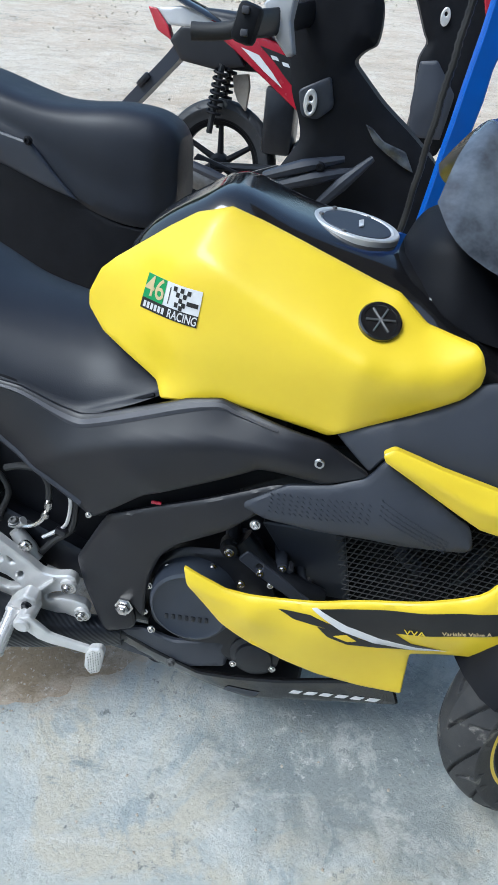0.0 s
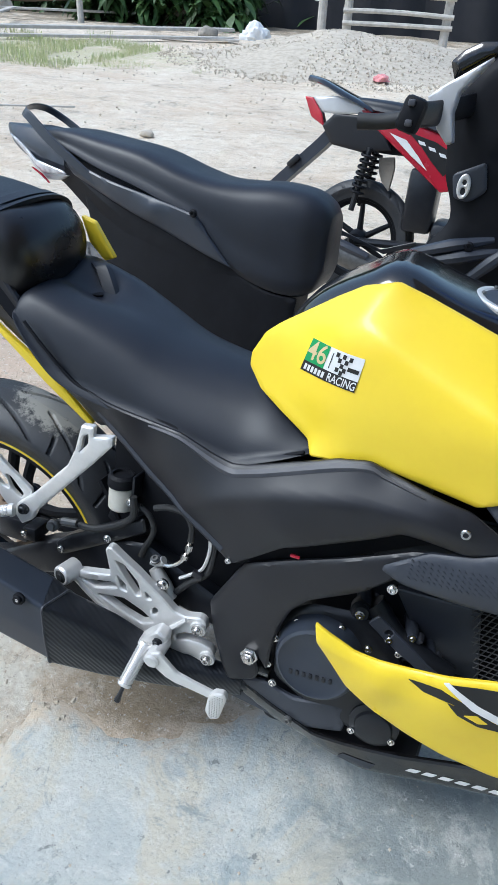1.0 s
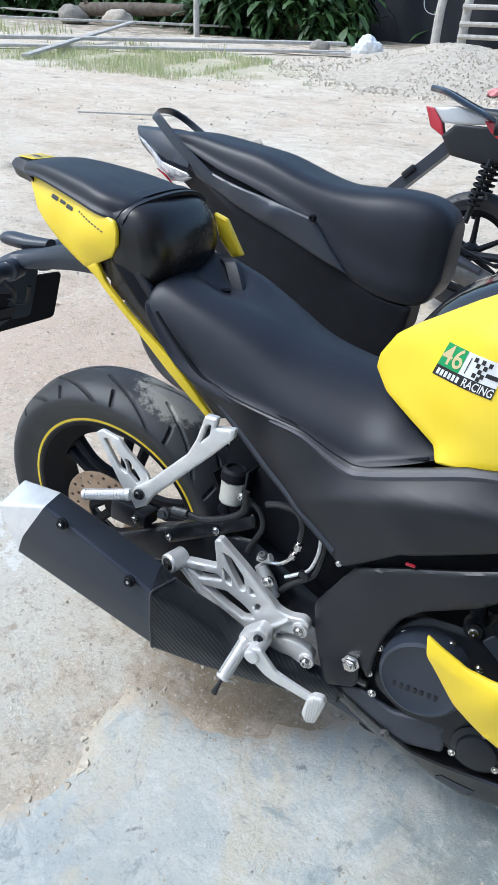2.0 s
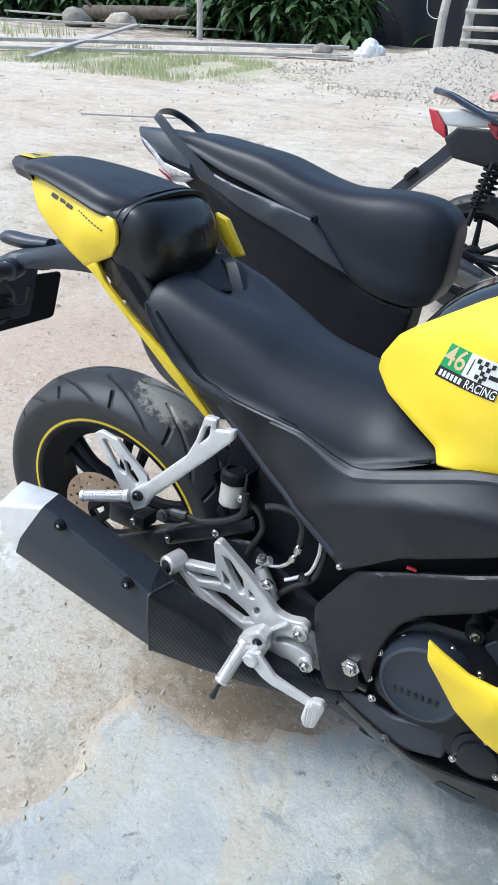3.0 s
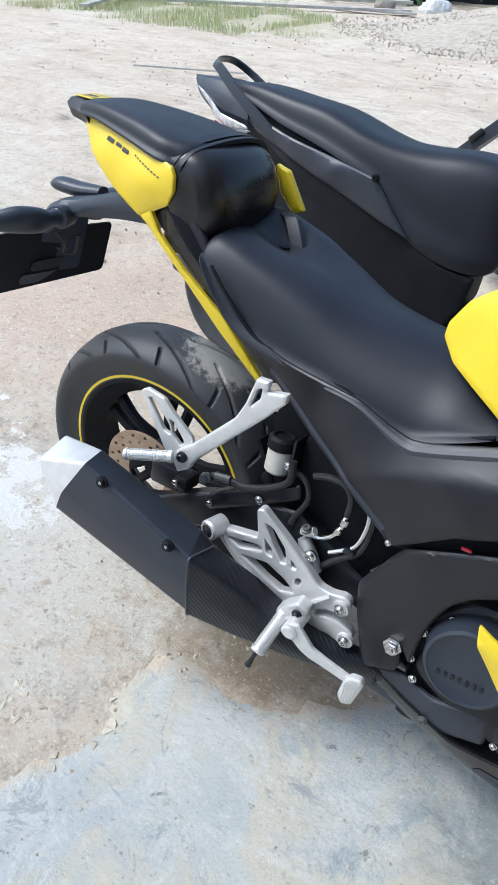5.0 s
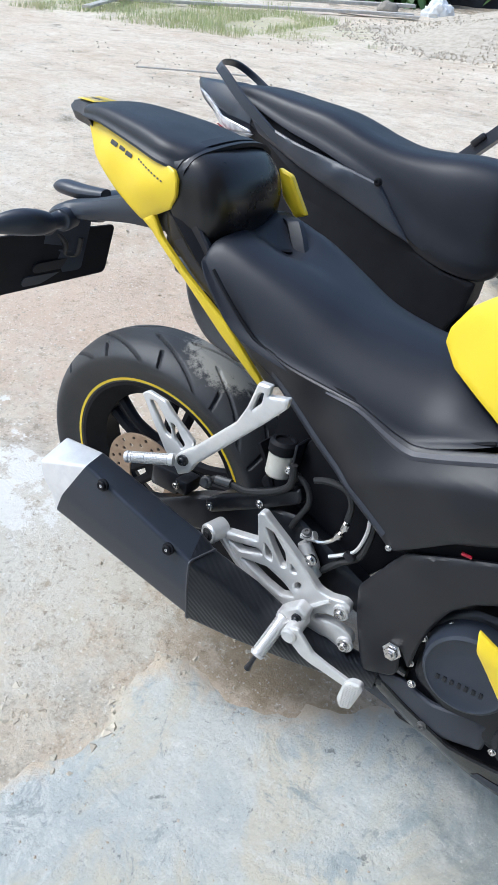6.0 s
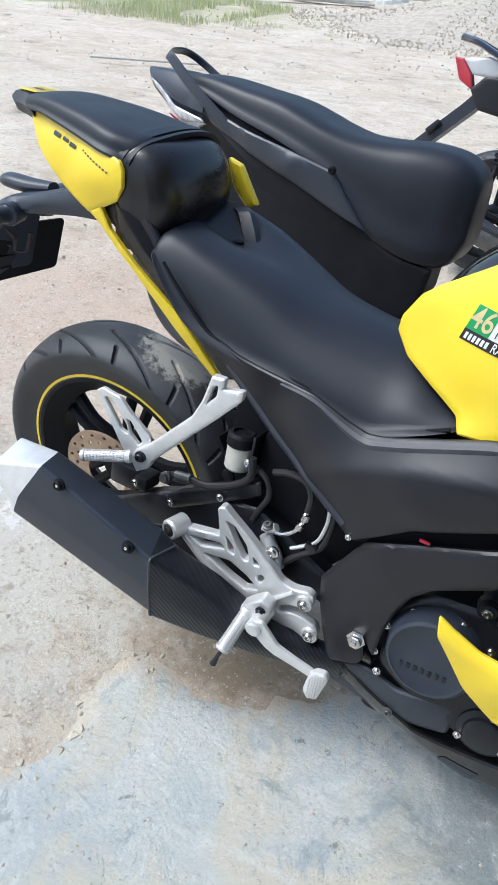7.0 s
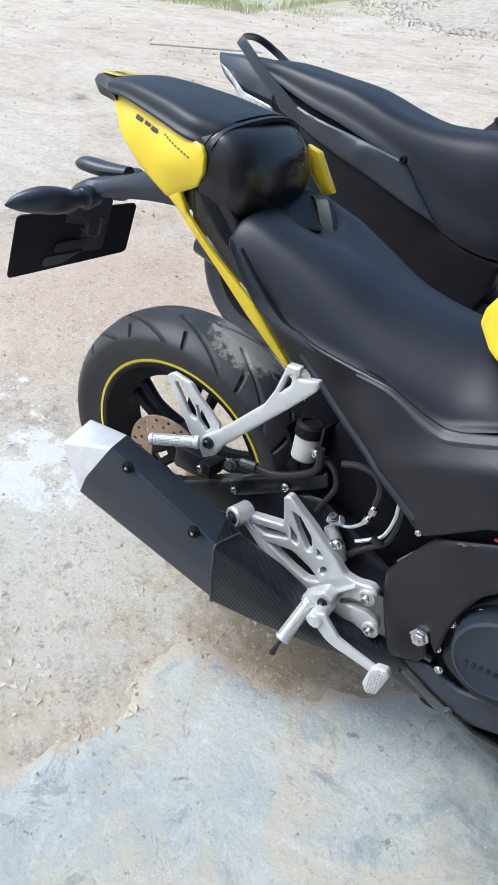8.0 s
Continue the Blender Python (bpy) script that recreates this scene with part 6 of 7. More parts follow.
# screen and bars
CURRENT[0] = Matrix()
# The pale second colour paints cloudy reflections onto the smoked surface.
M_SCREEN = mat("smoked_screen_painted_reflections", (0.035, 0.04, 0.05), 0.10, 0, (0.13, 0.15, 0.18), 9, 0.9, 30, 0.35, coat=0.6, bump_dist=0.003)
part("windscreen", loft([[(1.012, -0.115, 1.032), (1.030, -0.06, 1.075), (1.052, 0.0, 1.100), (1.045, 0.07, 1.07), (1.03, 0.12, 1.03)], [(1.055, -0.165, 0.990), (1.075, -0.08, 1.07), (1.095, 0.0, 1.115), (1.085, 0.08, 1.07), (1.06, 0.165, 0.99)], [(1.20, -0.19, 0.93), (1.25, -0.09, 1.03), (1.28, 0.0, 1.07), (1.25, 0.09, 1.03), (1.20, 0.19, 0.93)], [(1.42, -0.15, 0.80), (1.48, -0.08, 0.86), (1.52, 0.0, 0.88), (1.48, 0.08, 0.86), (1.42, 0.15, 0.80)]], 5, 4, cap=False, closed=False), M_SCREEN, bike, "smoked windscreen with cloudy reflections put into its colour")
part("instrument_cowl", loft([[(x, -w, 0.86), (x, -w * 0.96, zt - 0.045), (x, -w * 0.72, zt - 0.012), (x, 0, zt), (x, w * 0.72, zt - 0.012), (x, w * 0.96, zt - 0.045), (x, w, 0.86)] for x, w, zt in ((0.995, 0.05, 0.948), (1.010, 0.080, 0.975), (1.030, 0.10, 0.992), (1.06, 0.115, 0.995), (1.10, 0.12, 0.965), (1.15, 0.125, 0.92))], 5, 4), M_DARK, bike, "smooth dark instrument cowl behind the screen")
part("cockpit", boxed((0.10, 0.22, 0.12), (1.16, 0.0, 0.90), 0.03), M_DARK, bike)
part("top_yoke", boxed((0.06, 0.20, 0.04), (1.09, 0.0, 0.91), 0.015), M_ENGINE, bike)
part("ignition_lock", turned([(0, 0), (0.018, 0), (0.017, 0.012), (0.012, 0.014), (0, 0.014)], (1.075, 0.0, 0.93), (-0.3, 0, 1), 20), M_ENGINE, bike)
CURRENT[0] = Matrix()


# ---- black underbone motorcycle beside it ----
U2 = pose(-1.13, 1.90, 0.006, -9, 0, -4)
step = thing("underbone_motorcycle", U2, "black underbone motorcycle with a long stepped seat", "motorcycle")


def plain_wheel(name, R, half, centre, parent, rim):
    w = part(name, joined(turned([(rim + 0.006, -half * 0.7), (rim - 0.012, -half * 0.6), (rim - 0.022, 0), (rim - 0.012, half * 0.6), (rim + 0.006, half * 0.7)], centre, (0, 1, 0), 48),
                          turned([(rim - 0.014, -half * 0.6), (rim - 0.032, -half * 0.3), (rim - 0.034, half * 0.3), (rim - 0.014, half * 0.6)], centre, (0, 1, 0), 48),
                          turned([(0, -0.06), (0.03, -0.06), (0.045, -0.03), (0.045, 0.03), (0.03, 0.06), (0, 0.06)], centre, (0, 1, 0), 24),
                          *[tube([np.array(centre) + 0.04 * np.array((math.cos(a), 0, math.sin(a))), np.array(centre) + (rim - 0.02) * np.array((math.cos(a + 0.12), 0, math.sin(a + 0.12)))], [0.016, 0.011], 8, 3) for a in np.arange(6) * math.pi / 3 + 0.4]), M_DARK, parent, "black cast wheel")
    tyre_mesh("tyre", R, half, rim + 0.002, half * 0.7, centre, w, M_RUBBER, segs=260)
    return w


plain_wheel("rear_wheel", 0.285, 0.052, (0, 0, 0.285), step, 0.205)
plain_wheel("front_wheel", 0.280, 0.045, (1.45, 0.05, 0.28), step, 0.205)
part("seat", loft([seat_ring(-0.150, 0.02, 0.05, 0.893, 0.880, 0.006), seat_ring(-0.130, 0.02, 0.085, 0.906, 0.878, 0.008), seat_ring(-0.04, 0.02, 0.115, 0.917, 0.860, 0.010), seat_ring(0.10, 0.02, 0.135, 0.905, 0.815, 0.012), seat_ring(0.22, 0.02, 0.145, 0.892, 0.785, 0.012),
                   seat_ring(0.30, 0.02, 0.150, 0.872, 0.762, 0.016), seat_ring(0.37, 0.02, 0.152, 0.852, 0.738, 0.018), seat_ring(0.46, 0.02, 0.150, 0.836, 0.690, 0.02), seat_ring(0.56, 0.02, 0.148, 0.838, 0.600, 0.02), seat_ring(0.66, 0.02, 0.144, 0.846, 0.560, 0.02), seat_ring(0.75, 0.02, 0.132, 0.838, 0.550, 0.02),
                   seat_ring(0.802, 0.02, 0.110, 0.812, 0.570, 0.015), seat_ring(0.826, 0.02, 0.08, 0.78, 0.62, 0.01)], 5, 4), M_VINYL, step, "long black stepped dual seat with deep flanks")
BS = [(-0.06, -0.10, 0.850), (0.05, -0.125, 0.815), (0.12, -0.138, 0.798), (0.30, -0.150, 0.766), (0.449, -0.156, 0.736), (0.500, -0.155, 0.675), (0.568, -0.152, 0.605), (0.48, -0.150, 0.630), (0.30, -0.145, 0.690), (0.12, -0.130, 0.748), (0.0, -0.11, 0.79)]
upper_side = part("side_panel", shell(BS, [(0.30, -0.160, 0.73), (0.15, -0.145, 0.775)], 0.006, 0.016, 0.005, 0.006), M_SATIN, step, "satin black rear side panel")
# blacker than the panel above: shade between the bikes is in its colour
part("lower_side", shell([(0.02, -0.10, 0.78), (0.30, -0.132, 0.690), (0.48, -0.132, 0.645), (0.58, -0.126, 0.59), (0.68, -0.122, 0.55), (0.77, -0.11, 0.54), (0.76, -0.115, 0.46), (0.70, -0.125, 0.34), (0.45, -0.130, 0.32), (0.22, -0.13, 0.42), (0.08, -0.11, 0.60)], [(0.60, -0.130, 0.46)], 0.01, 0.018, 0.006), M_DARK, step, "black lower side cover, darkened in colour for the shade there")
bolt(upper_side, (0.443, -0.158, 0.742), 0.009, material=M_DARK)
part("body_core", loft([[(x, 0.02 - w, z0), (x, 0.02 - w, z1), (x, 0.02 + w, z1), (x, 0.02 + w, z0)] for x, w, z0, z1 in ((-0.24, 0.03, 0.82, 0.87), (-0.05, 0.09, 0.75, 0.88), (0.2, 0.125, 0.58, 0.80), (0.5, 0.125, 0.45, 0.74), (0.74, 0.10, 0.45, 0.75))], 3, 2), M_DARK, step)
tl = part("tail_body", loft([[(x, 0.02 - w, z0), (x, 0.02 - w * 0.85, z1), (x, 0.02 + w * 0.85, z1), (x, 0.02 + w, z0)] for x, w, z0, z1 in ((-0.33, 0.010, 0.888, 0.904), (-0.27, 0.055, 0.848, 0.902), (-0.16, 0.085, 0.80, 0.90), (-0.04, 0.10, 0.78, 0.88))], 4, 3), M_SATIN, step, "wedge-shaped black tail")
part("clear_lens", shell([(-0.285, -0.050, 0.880), (-0.245, -0.066, 0.868), (-0.15, -0.10, 0.818), (-0.03, -0.118, 0.795), (-0.02, -0.118, 0.786), (-0.12, -0.10, 0.780), (-0.20, -0.07, 0.822)], (), 0.006, 0.012, 0.003), M_LENS, tl, "clear tail indicator lens")
part("reflector", shell([(-0.27, -0.030, 0.862), (-0.20, -0.05, 0.820), (-0.12, -0.088, 0.778), (-0.02, -0.105, 0.783), (-0.06, -0.098, 0.765), (-0.14, -0.075, 0.758), (-0.22, -0.04, 0.81)], (), 0.02, 0.012, 0.003), M_SILVER, tl)
part("red_lens", shell([(-0.165, -0.10, 0.792), (-0.12, -0.112, 0.778), (-0.09, -0.110, 0.752), (-0.11, -0.104, 0.762)], (), 0.01, 0.010, 0.002, 0.003), M_RED, tl, "red tail lens")
rail = [(0.100, -0.122, 0.772), (0.04, -0.124, 0.812), (-0.06, -0.122, 0.872), (-0.150, -0.108, 0.934), (-0.19, -0.085, 0.952), (-0.235, 0.02, 0.962), (-0.235, 0.09, 0.958), (-0.19, 0.125, 0.930), (-0.10, 0.120, 0.885)]
rail_w = np.interp(np.linspace(0, 1, 49), [0, 0.08, 0.3, 0.5, 0.75, 1], [0.004, 0.014, 0.017, 0.014, 0.012, 0.012])
wd_, th_ = np.array((0.66, 0.0, 0.75)), np.array((-0.45, 0.8, 0.40)) * 0.006
part("grab_rail", skin([[q - wd_ * w_, q - wd_ * w_ * 0.8 - th_, q + wd_ * w_ * 0.8 - th_, q + wd_ * w_, q + wd_ * w_ * 0.7 + th_, q - wd_ * w_ * 0.7 + th_] for q, w_ in zip(catmull(rail, 6), rail_w)]), M_SATIN, step, "flat black alloy grab rail")
# leg shield and front
LS = [(1.097, 0.998), (1.109, 0.917), (1.133, 0.870), (1.148, 0.814), (1.106, 0.757), (1.079, 0.704), (1.060, 0.600), (1.100, 0.460), (1.400, 0.440), (1.560, 0.620), (1.517, 0.782), (1.427, 0.856), (1.343, 0.915), (1.275, 0.978), (1.249, 1.002), (1.273, 1.028), (1.301, 1.041), (1.306, 1.082), (1.300, 1.143), (1.259, 1.186), (1.207, 1.216), (1.166, 1.196), (1.092, 1.140), (1.067, 1.074)]
shield2 = part("leg_shield", flat(LS, -0.06, 0.20, 0.02, corner=0.03, d=0.03), M_DARK, step, "black leg shield and front cowl")
hp = part("hook_panel", flat([(1.128, 0.930), (1.205, 0.968), (1.222, 0.90), (1.185, 0.868), (1.143, 0.872)], -0.072, 0.012, 0.004, corner=0.012), M_GREY, shield2)
part("luggage_hook", flat([(1.163 + 0.017 * math.cos(q), 0.905 + 0.031 * math.sin(q)) for q in np.linspace(0, 2 * math.pi, 21)[:-1]], -0.082, 0.006, 0.003, [[(1.163 + 0.006 * math.cos(q), 0.915 + 0.007 * math.sin(q)) for q in np.linspace(0, 2 * math.pi, 9)[:-1]], [(1.163 + 0.007 * math.cos(q), 0.893 + 0.010 * math.sin(q)) for q in np.linspace(0, 2 * math.pi, 9)[:-1]]], 0.002, 0.01), M_ALU, hp, "bright oval luggage hook")
part("silver_flash", shell([(1.048, -0.220, 1.094), (1.075, -0.220, 1.117), (1.175, -0.220, 1.184), (1.153, -0.220, 1.155), (1.116, -0.220, 1.109), (1.110, -0.220, 1.068), (1.124, -0.220, 1.005), (1.112, -0.220, 0.998), (1.082, -0.220, 1.029)], (), 0.06, 0.012, 0.004, 0.003), M_SILVER, shield2, "silver grey flash on the cowl")
part("front_lens", shell([(1.306, -0.075, 0.873), (1.325, -0.075, 0.866), (1.360, -0.075, 0.838), (1.418, -0.075, 0.821), (1.446, -0.075, 0.775), (1.418, -0.075, 0.785), (1.365, -0.075, 0.814), (1.334, -0.075, 0.835)], (), 0.012, 0.010, 0.003, 0.004), M_SCREEN, shield2, "clear front indicator lens")
part("screen_visor", flat([(1.063, 1.181), (1.089, 1.208), (1.127, 1.228), (1.189, 1.232), (1.206, 1.217), (1.152, 1.189), (1.080, 1.142)], -0.05, 0.16, 0.01), M_GLOSS, shield2)
# ribs in lighter grey, which puts their glints into the colour
for a_, b_ in (((1.07, 0.725), (1.27, 0.79)), ((1.09, 0.70), (1.30, 0.765)), ((1.21, 0.66), (1.34, 0.80))):
    part("cowl_rib", tube([(a_[0], -0.10, a_[1]), ((a_[0] + b_[0]) / 2, -0.12, (a_[1] + b_[1]) / 2 + 0.005), (b_[0], -0.10, b_[1])], [0.012, 0.018, 0.008], 8), M_GREY, shield2)
bolt(shield2, (1.213, -0.125, 0.768), 0.010, material=M_DARK)
part("headset", loft([[(x, y + dy, z + dz) for dy, dz in ((-0.02, -0.02), (-0.02, 0.02), (0.0, 0.03), (0.02, 0.02), (0.02, -0.02))] for x, y, z in ((1.04, -0.30, 1.05), (1.08, -0.22, 1.06), (1.12, -0.10, 1.08), (1.16, 0.0, 1.10))], 4, 3), M_PANEL, step, "black handlebar shroud with switch box")
sw2 = part("switch_box", joined(boxed((0.05, 0.05, 0.075), (1.035, -0.315, 1.052), 0.012, Matrix.Rotation(0.25, 4, "Y"))), M_DARK, step, "black handlebar switch box")
for zz in (1.075, 1.035):
    part("switch", boxed((0.016, 0.008, 0.014), (1.035, -0.343, zz), 0.003), M_EDGE, sw2)
part("handlebar", tube([(1.220, 0.020, 1.161), (1.217, 0.080, 1.203), (1.241, 0.160, 1.234), (1.286, 0.240, 1.244)], [0.030, 0.028, 0.020, 0.018], 12), M_RUBBERC, step)
part("brake_lever", tube([(1.289, 0.100, 1.151), (1.344, 0.200, 1.174), (1.395, 0.280, 1.194)], [0.008, 0.006, 0.007], 8), M_ALU, step)
part("hand_grip", tube([(1.025, -0.30, 1.045), (0.97, -0.305, 1.032), (0.915, -0.31, 1.028)], [0.018, 0.017, 0.018], 12), M_RUBBERC, step, "ribbed black hand grip")
part("engine", joined(boxed((0.30, 0.22, 0.22), (0.72, 0.02, 0.32), 0.03), tube([(0.82, 0.0, 0.42), (0.98, 0.0, 0.50)], 0.06, 14, 3)), M_ENGINE, step)
part("silencer", tube([(0.30, -0.15, 0.30), (0.0, -0.17, 0.32), (-0.18, -0.18, 0.36)], [0.03, 0.048, 0.045], 16), M_SATIN, step)
part("side_stand", tube([(0.62, 0.10, 0.30), (0.60, 0.20, 0.12), (0.58, 0.245, -0.035)], 0.010, 8), M_ENGINE, step)

# ---- red and black underbone motorcycle ----
U3 = pose(-0.423, 3.307, 0.0, -8, 0, -3)
red = thing("underbone_motorcycle", U3, "red and black underbone motorcycle with silver decals", "motorcycle")
plain_wheel("rear_wheel", 0.278, 0.05, (0.0, 0, 0.28), red, 0.200)
plain_wheel("front_wheel", 0.275, 0.045, (1.25, 0, 0.275), red, 0.200)
part("seat", loft([seat_ring(-0.10, 0, 0.07, 0.900, 0.87, 0.01), seat_ring(0.0, 0, 0.11, 0.900, 0.85, 0.012), seat_ring(0.15, 0, 0.12, 0.890, 0.83, 0.015), seat_ring(0.35, 0, 0.12, 0.85, 0.78, 0.02), seat_ring(0.55, 0, 0.10, 0.83, 0.75, 0.02)], 4, 3), M_VINYL, red, "black dual seat")
part("grab_rail", loft([[(x, -w, z - 0.012), (x, -w * 0.8, z + 0.012), (x, w * 0.8, z + 0.012), (x, w, z - 0.012)] for x, w, z in ((-0.335, 0.05, 0.958), (-0.26, 0.085, 0.945), (-0.15, 0.11, 0.905), (-0.03, 0.12, 0.862), (0.0, 0.118, 0.85))], 4, 3), M_GLOSS, red, "gloss black grab rail")
tl3 = part("red_lens", shell([(-0.345, -0.05, 0.885), (-0.300, -0.062, 0.880), (-0.245, -0.08, 0.82), (-0.225, -0.082, 0.765), (-0.30, -0.06, 0.80)], (), 0.05, 0.014, 0.005), M_RED, red, "red tail lens")
part("clear_lens", shell([(-0.300, -0.066, 0.882), (-0.18, -0.09, 0.897), (-0.04, -0.105, 0.862), (-0.02, -0.106, 0.838), (-0.17, -0.094, 0.822), (-0.24, -0.084, 0.825)], (), 0.03, 0.014, 0.005), M_SILVER, red, "clear tail indicator lens")
part("tail_under", shell([(-0.235, -0.085, 0.77), (-0.18, -0.092, 0.826), (-0.02, -0.105, 0.828), (0.06, -0.11, 0.77), (0.11, -0.11, 0.70), (-0.02, -0.10, 0.675), (-0.18, -0.088, 0.695)], (), 0.08, 0.016, 0.006), M_PANEL, red, "black tail underside")
part("plate_stay", skin([[(x + dx, y, z + dz) for dx, dz, y in ((-0.02, 0.018, -0.05), (-0.022, 0.018, 0.05), (0.022, -0.016, 0.05), (0.02, -0.016, -0.05))] for x, z in ((-0.17, 0.77), (-0.24, 0.69), (-0.37, 0.56), (-0.46, 0.47))]), M_GREY, red, "grey rear mudguard stay")
part("stay_clip", boxed((0.07, 0.03, 0.03), (-0.36, -0.055, 0.60), 0.006, Matrix.Rotation(-0.8, 4, "Y")), M_PANEL, red)
RS = [(-0.06, -0.108, 0.852), (0.072, -0.115, 0.842), (0.30, -0.12, 0.79), (0.48, -0.12, 0.72), (0.46, -0.12, 0.60), (0.394, -0.12, 0.560), (0.361, -0.12, 0.552), (0.211, -0.12, 0.655), (0.062, -0.116, 0.756), (-0.02, -0.11, 0.808)]
rs_f = spline_height(RS)
rside = part("side_panel", shell(RS, (), 0.01, 0.018, 0.005, 0.006), M_RED, red, "red side panel with white flash")
strip("white_flash", [(0.09, 0.772), (0.17, 0.75), (0.235, 0.69), (0.285, 0.635), (0.20, 0.69)], M_WHITE, rside, rs_f, 0.0035)
strip("dark_flash", [(0.17, 0.785), (0.30, 0.755), (0.42, 0.70), (0.36, 0.62), (0.29, 0.68), (0.24, 0.73)], M_BLACKP, rside, rs_f, 0.0035)
for i in range(3):
    strip("decal_bar", [(0.22 + i * 0.05, 0.755 - i * 0.02), (0.25 + i * 0.05, 0.75 - i * 0.02), (0.26 + i * 0.05, 0.735 - i * 0.02), (0.23 + i * 0.05, 0.74 - i * 0.02)], M_WHITE, rside, rs_f, 0.0048)
for sg in (-1, 1):
    sh = part("shock_absorber", tube([(0.01, sg * 0.10, 0.70), (-0.035, sg * 0.10, 0.42)], 0.014, 10, 3), M_ENGINE, red, "black rear shock absorber")
    coil = [(0.01 - 0.03 * t / 1.0 + 0.030 * math.cos(t * 44), sg * 0.10 + 0.030 * math.sin(t * 44), 0.685 - 0.185 * t) for t in np.linspace(0, 1, 80)]
    part("coil_spring", tube(coil, 0.0065, 6, straight=True), M_DARK, sh)
ex3 = part("silencer", tube([(-0.19, -0.16, 0.265), (-0.17, -0.16, 0.265), (0.06, -0.165, 0.20), (0.24, -0.15, 0.15)], [0.045, 0.055, 0.056, 0.045], 18), M_SCUFF, red, "scratched grey silencer")
part("heat_guard", tube([(-0.13, -0.19, 0.30), (0.0, -0.20, 0.265), (0.10, -0.20, 0.235)], [0.02, 0.024, 0.018], 8), M_GREY, ex3)
part("hanger", flat([(-0.10, 0.30), (-0.04, 0.30), (0.16, 0.245), (0.30, 0.31), (0.30, 0.325), (0.14, 0.265), (-0.08, 0.33)], -0.12, 0.006), M_ENGINE, ex3)
part("silencer_stay", flat([(-0.16, 0.22), (-0.12, 0.22), (-0.09, 0.10), (-0.10, 0.09)], -0.13, 0.008), M_ENGINE, ex3)
part("engine", joined(boxed((0.34, 0.24, 0.24), (0.52, 0, 0.30), 0.03), boxed((0.14, 0.22, 0.28), (0.28, 0, 0.50), 0.02), turned([(0, 0), (0.075, 0), (0.07, 0.02), (0.05, 0.024), (0, 0.024)], (0.42, -0.13, 0.31), (0, -1, 0), 28)), M_ENGINE, red, "dusty black engine")
part("inner_guard", flat([(0.05, 0.66), (0.12, 0.67), (0.13, 0.62), (0.12, 0.52), (0.08, 0.56), (0.06, 0.60)], -0.06, 0.03), M_STONE, red, "mud-splashed inner guard")
part("swing_arm", tube([(0.0, -0.09, 0.28), (0.36, -0.09, 0.30)], [0.018, 0.022], 10, 3), M_ENGINE, red)
LS3 = [(0.745, 1.10), (0.85, 0.89), (0.872, 0.86), (0.842, 0.80), (0.86, 0.62), (0.853, 0.51), (0.80, 0.44), (1.0, 0.42), (1.06, 0.60), (1.12, 0.88), (1.16, 1.08)]
sh3 = part("leg_shield", flat(LS3, -0.03, 0.16, 0.02, corner=0.03, d=0.03), M_DARK, red, "black leg shield")
part("shield_wing", shell([(0.85, -0.05, 0.79), (0.92, -0.06, 0.80), (1.02, -0.06, 0.68), (1.0, -0.06, 0.50), (0.86, -0.05, 0.50), (0.845, -0.05, 0.62)], [(0.93, -0.075, 0.64)], 0.02, 0.02, 0.006), M_GREY, sh3)
part("luggage_hook", flat([(0.915 + 0.02 * math.cos(q), 0.955 + 0.034 * math.sin(q)) for q in np.linspace(0, 2 * math.pi, 17)[:-1]], -0.045, 0.008, 0.003, [[(0.915 + 0.007 * math.cos(q), 0.965 + 0.009 * math.sin(q)) for q in np.linspace(0, 2 * math.pi, 9)[:-1]]], 0.002, 0.012), M_ALU, sh3)
part("red_cowl", shell([(1.03, -0.05, 1.08), (1.10, -0.05, 1.08), (1.15, -0.05, 0.92), (1.13, -0.05, 0.86), (1.08, -0.05, 0.95)], (), 0.05, 0.02, 0.005), M_RED, red, "red front cowl")
part("body_core", boxed((0.5, 0.16, 0.12), (0.25, 0, 0.74), 0.02), M_DARK, red)
part("side_stand", tube([(0.52, 0.10, 0.30), (0.50, 0.18, 0.10), (0.49, 0.215, -0.03)], 0.010, 8), M_ENGINE, red)

# ---- blue post with a black hose ----
rb = random.Random(7)
lft, rgt = [], []
for i in range(36):
    z = -0.03 + i * 0.055
    lft.append((-0.048 + rb.uniform(-0.001, 0.001), z))
    rgt.append((-0.004 + rb.uniform(-0.006, 0.006), z))
bp2 = flat(lft + rgt[::-1], 0.0, 0.04, 0.003, corner=0.003, d=0.03)
post = part("blue_post", bp2, M_BLUE, None)
post.matrix_world = pose(0.296, 1.60, 0, 0, 5.7, 0)
tagged(post, "blue painted timber post with a ragged edge", "post")
hz = [(0.2156 + 0.0875 * i * 0.035 + 0.0011 * math.sin(i * 2.3), 1.56 + 0.001 * math.cos(i * 1.7), 0.0 + i * 0.035) for i in range(46)]
hose = part("black_hose", tube(hz, [0.0062 + 0.0026 * (i % 2) for i in range(184)], 8, 4), M_RUBBERC, None)
tagged(hose, "crinkled black hose standing beside the blue post", "hose")

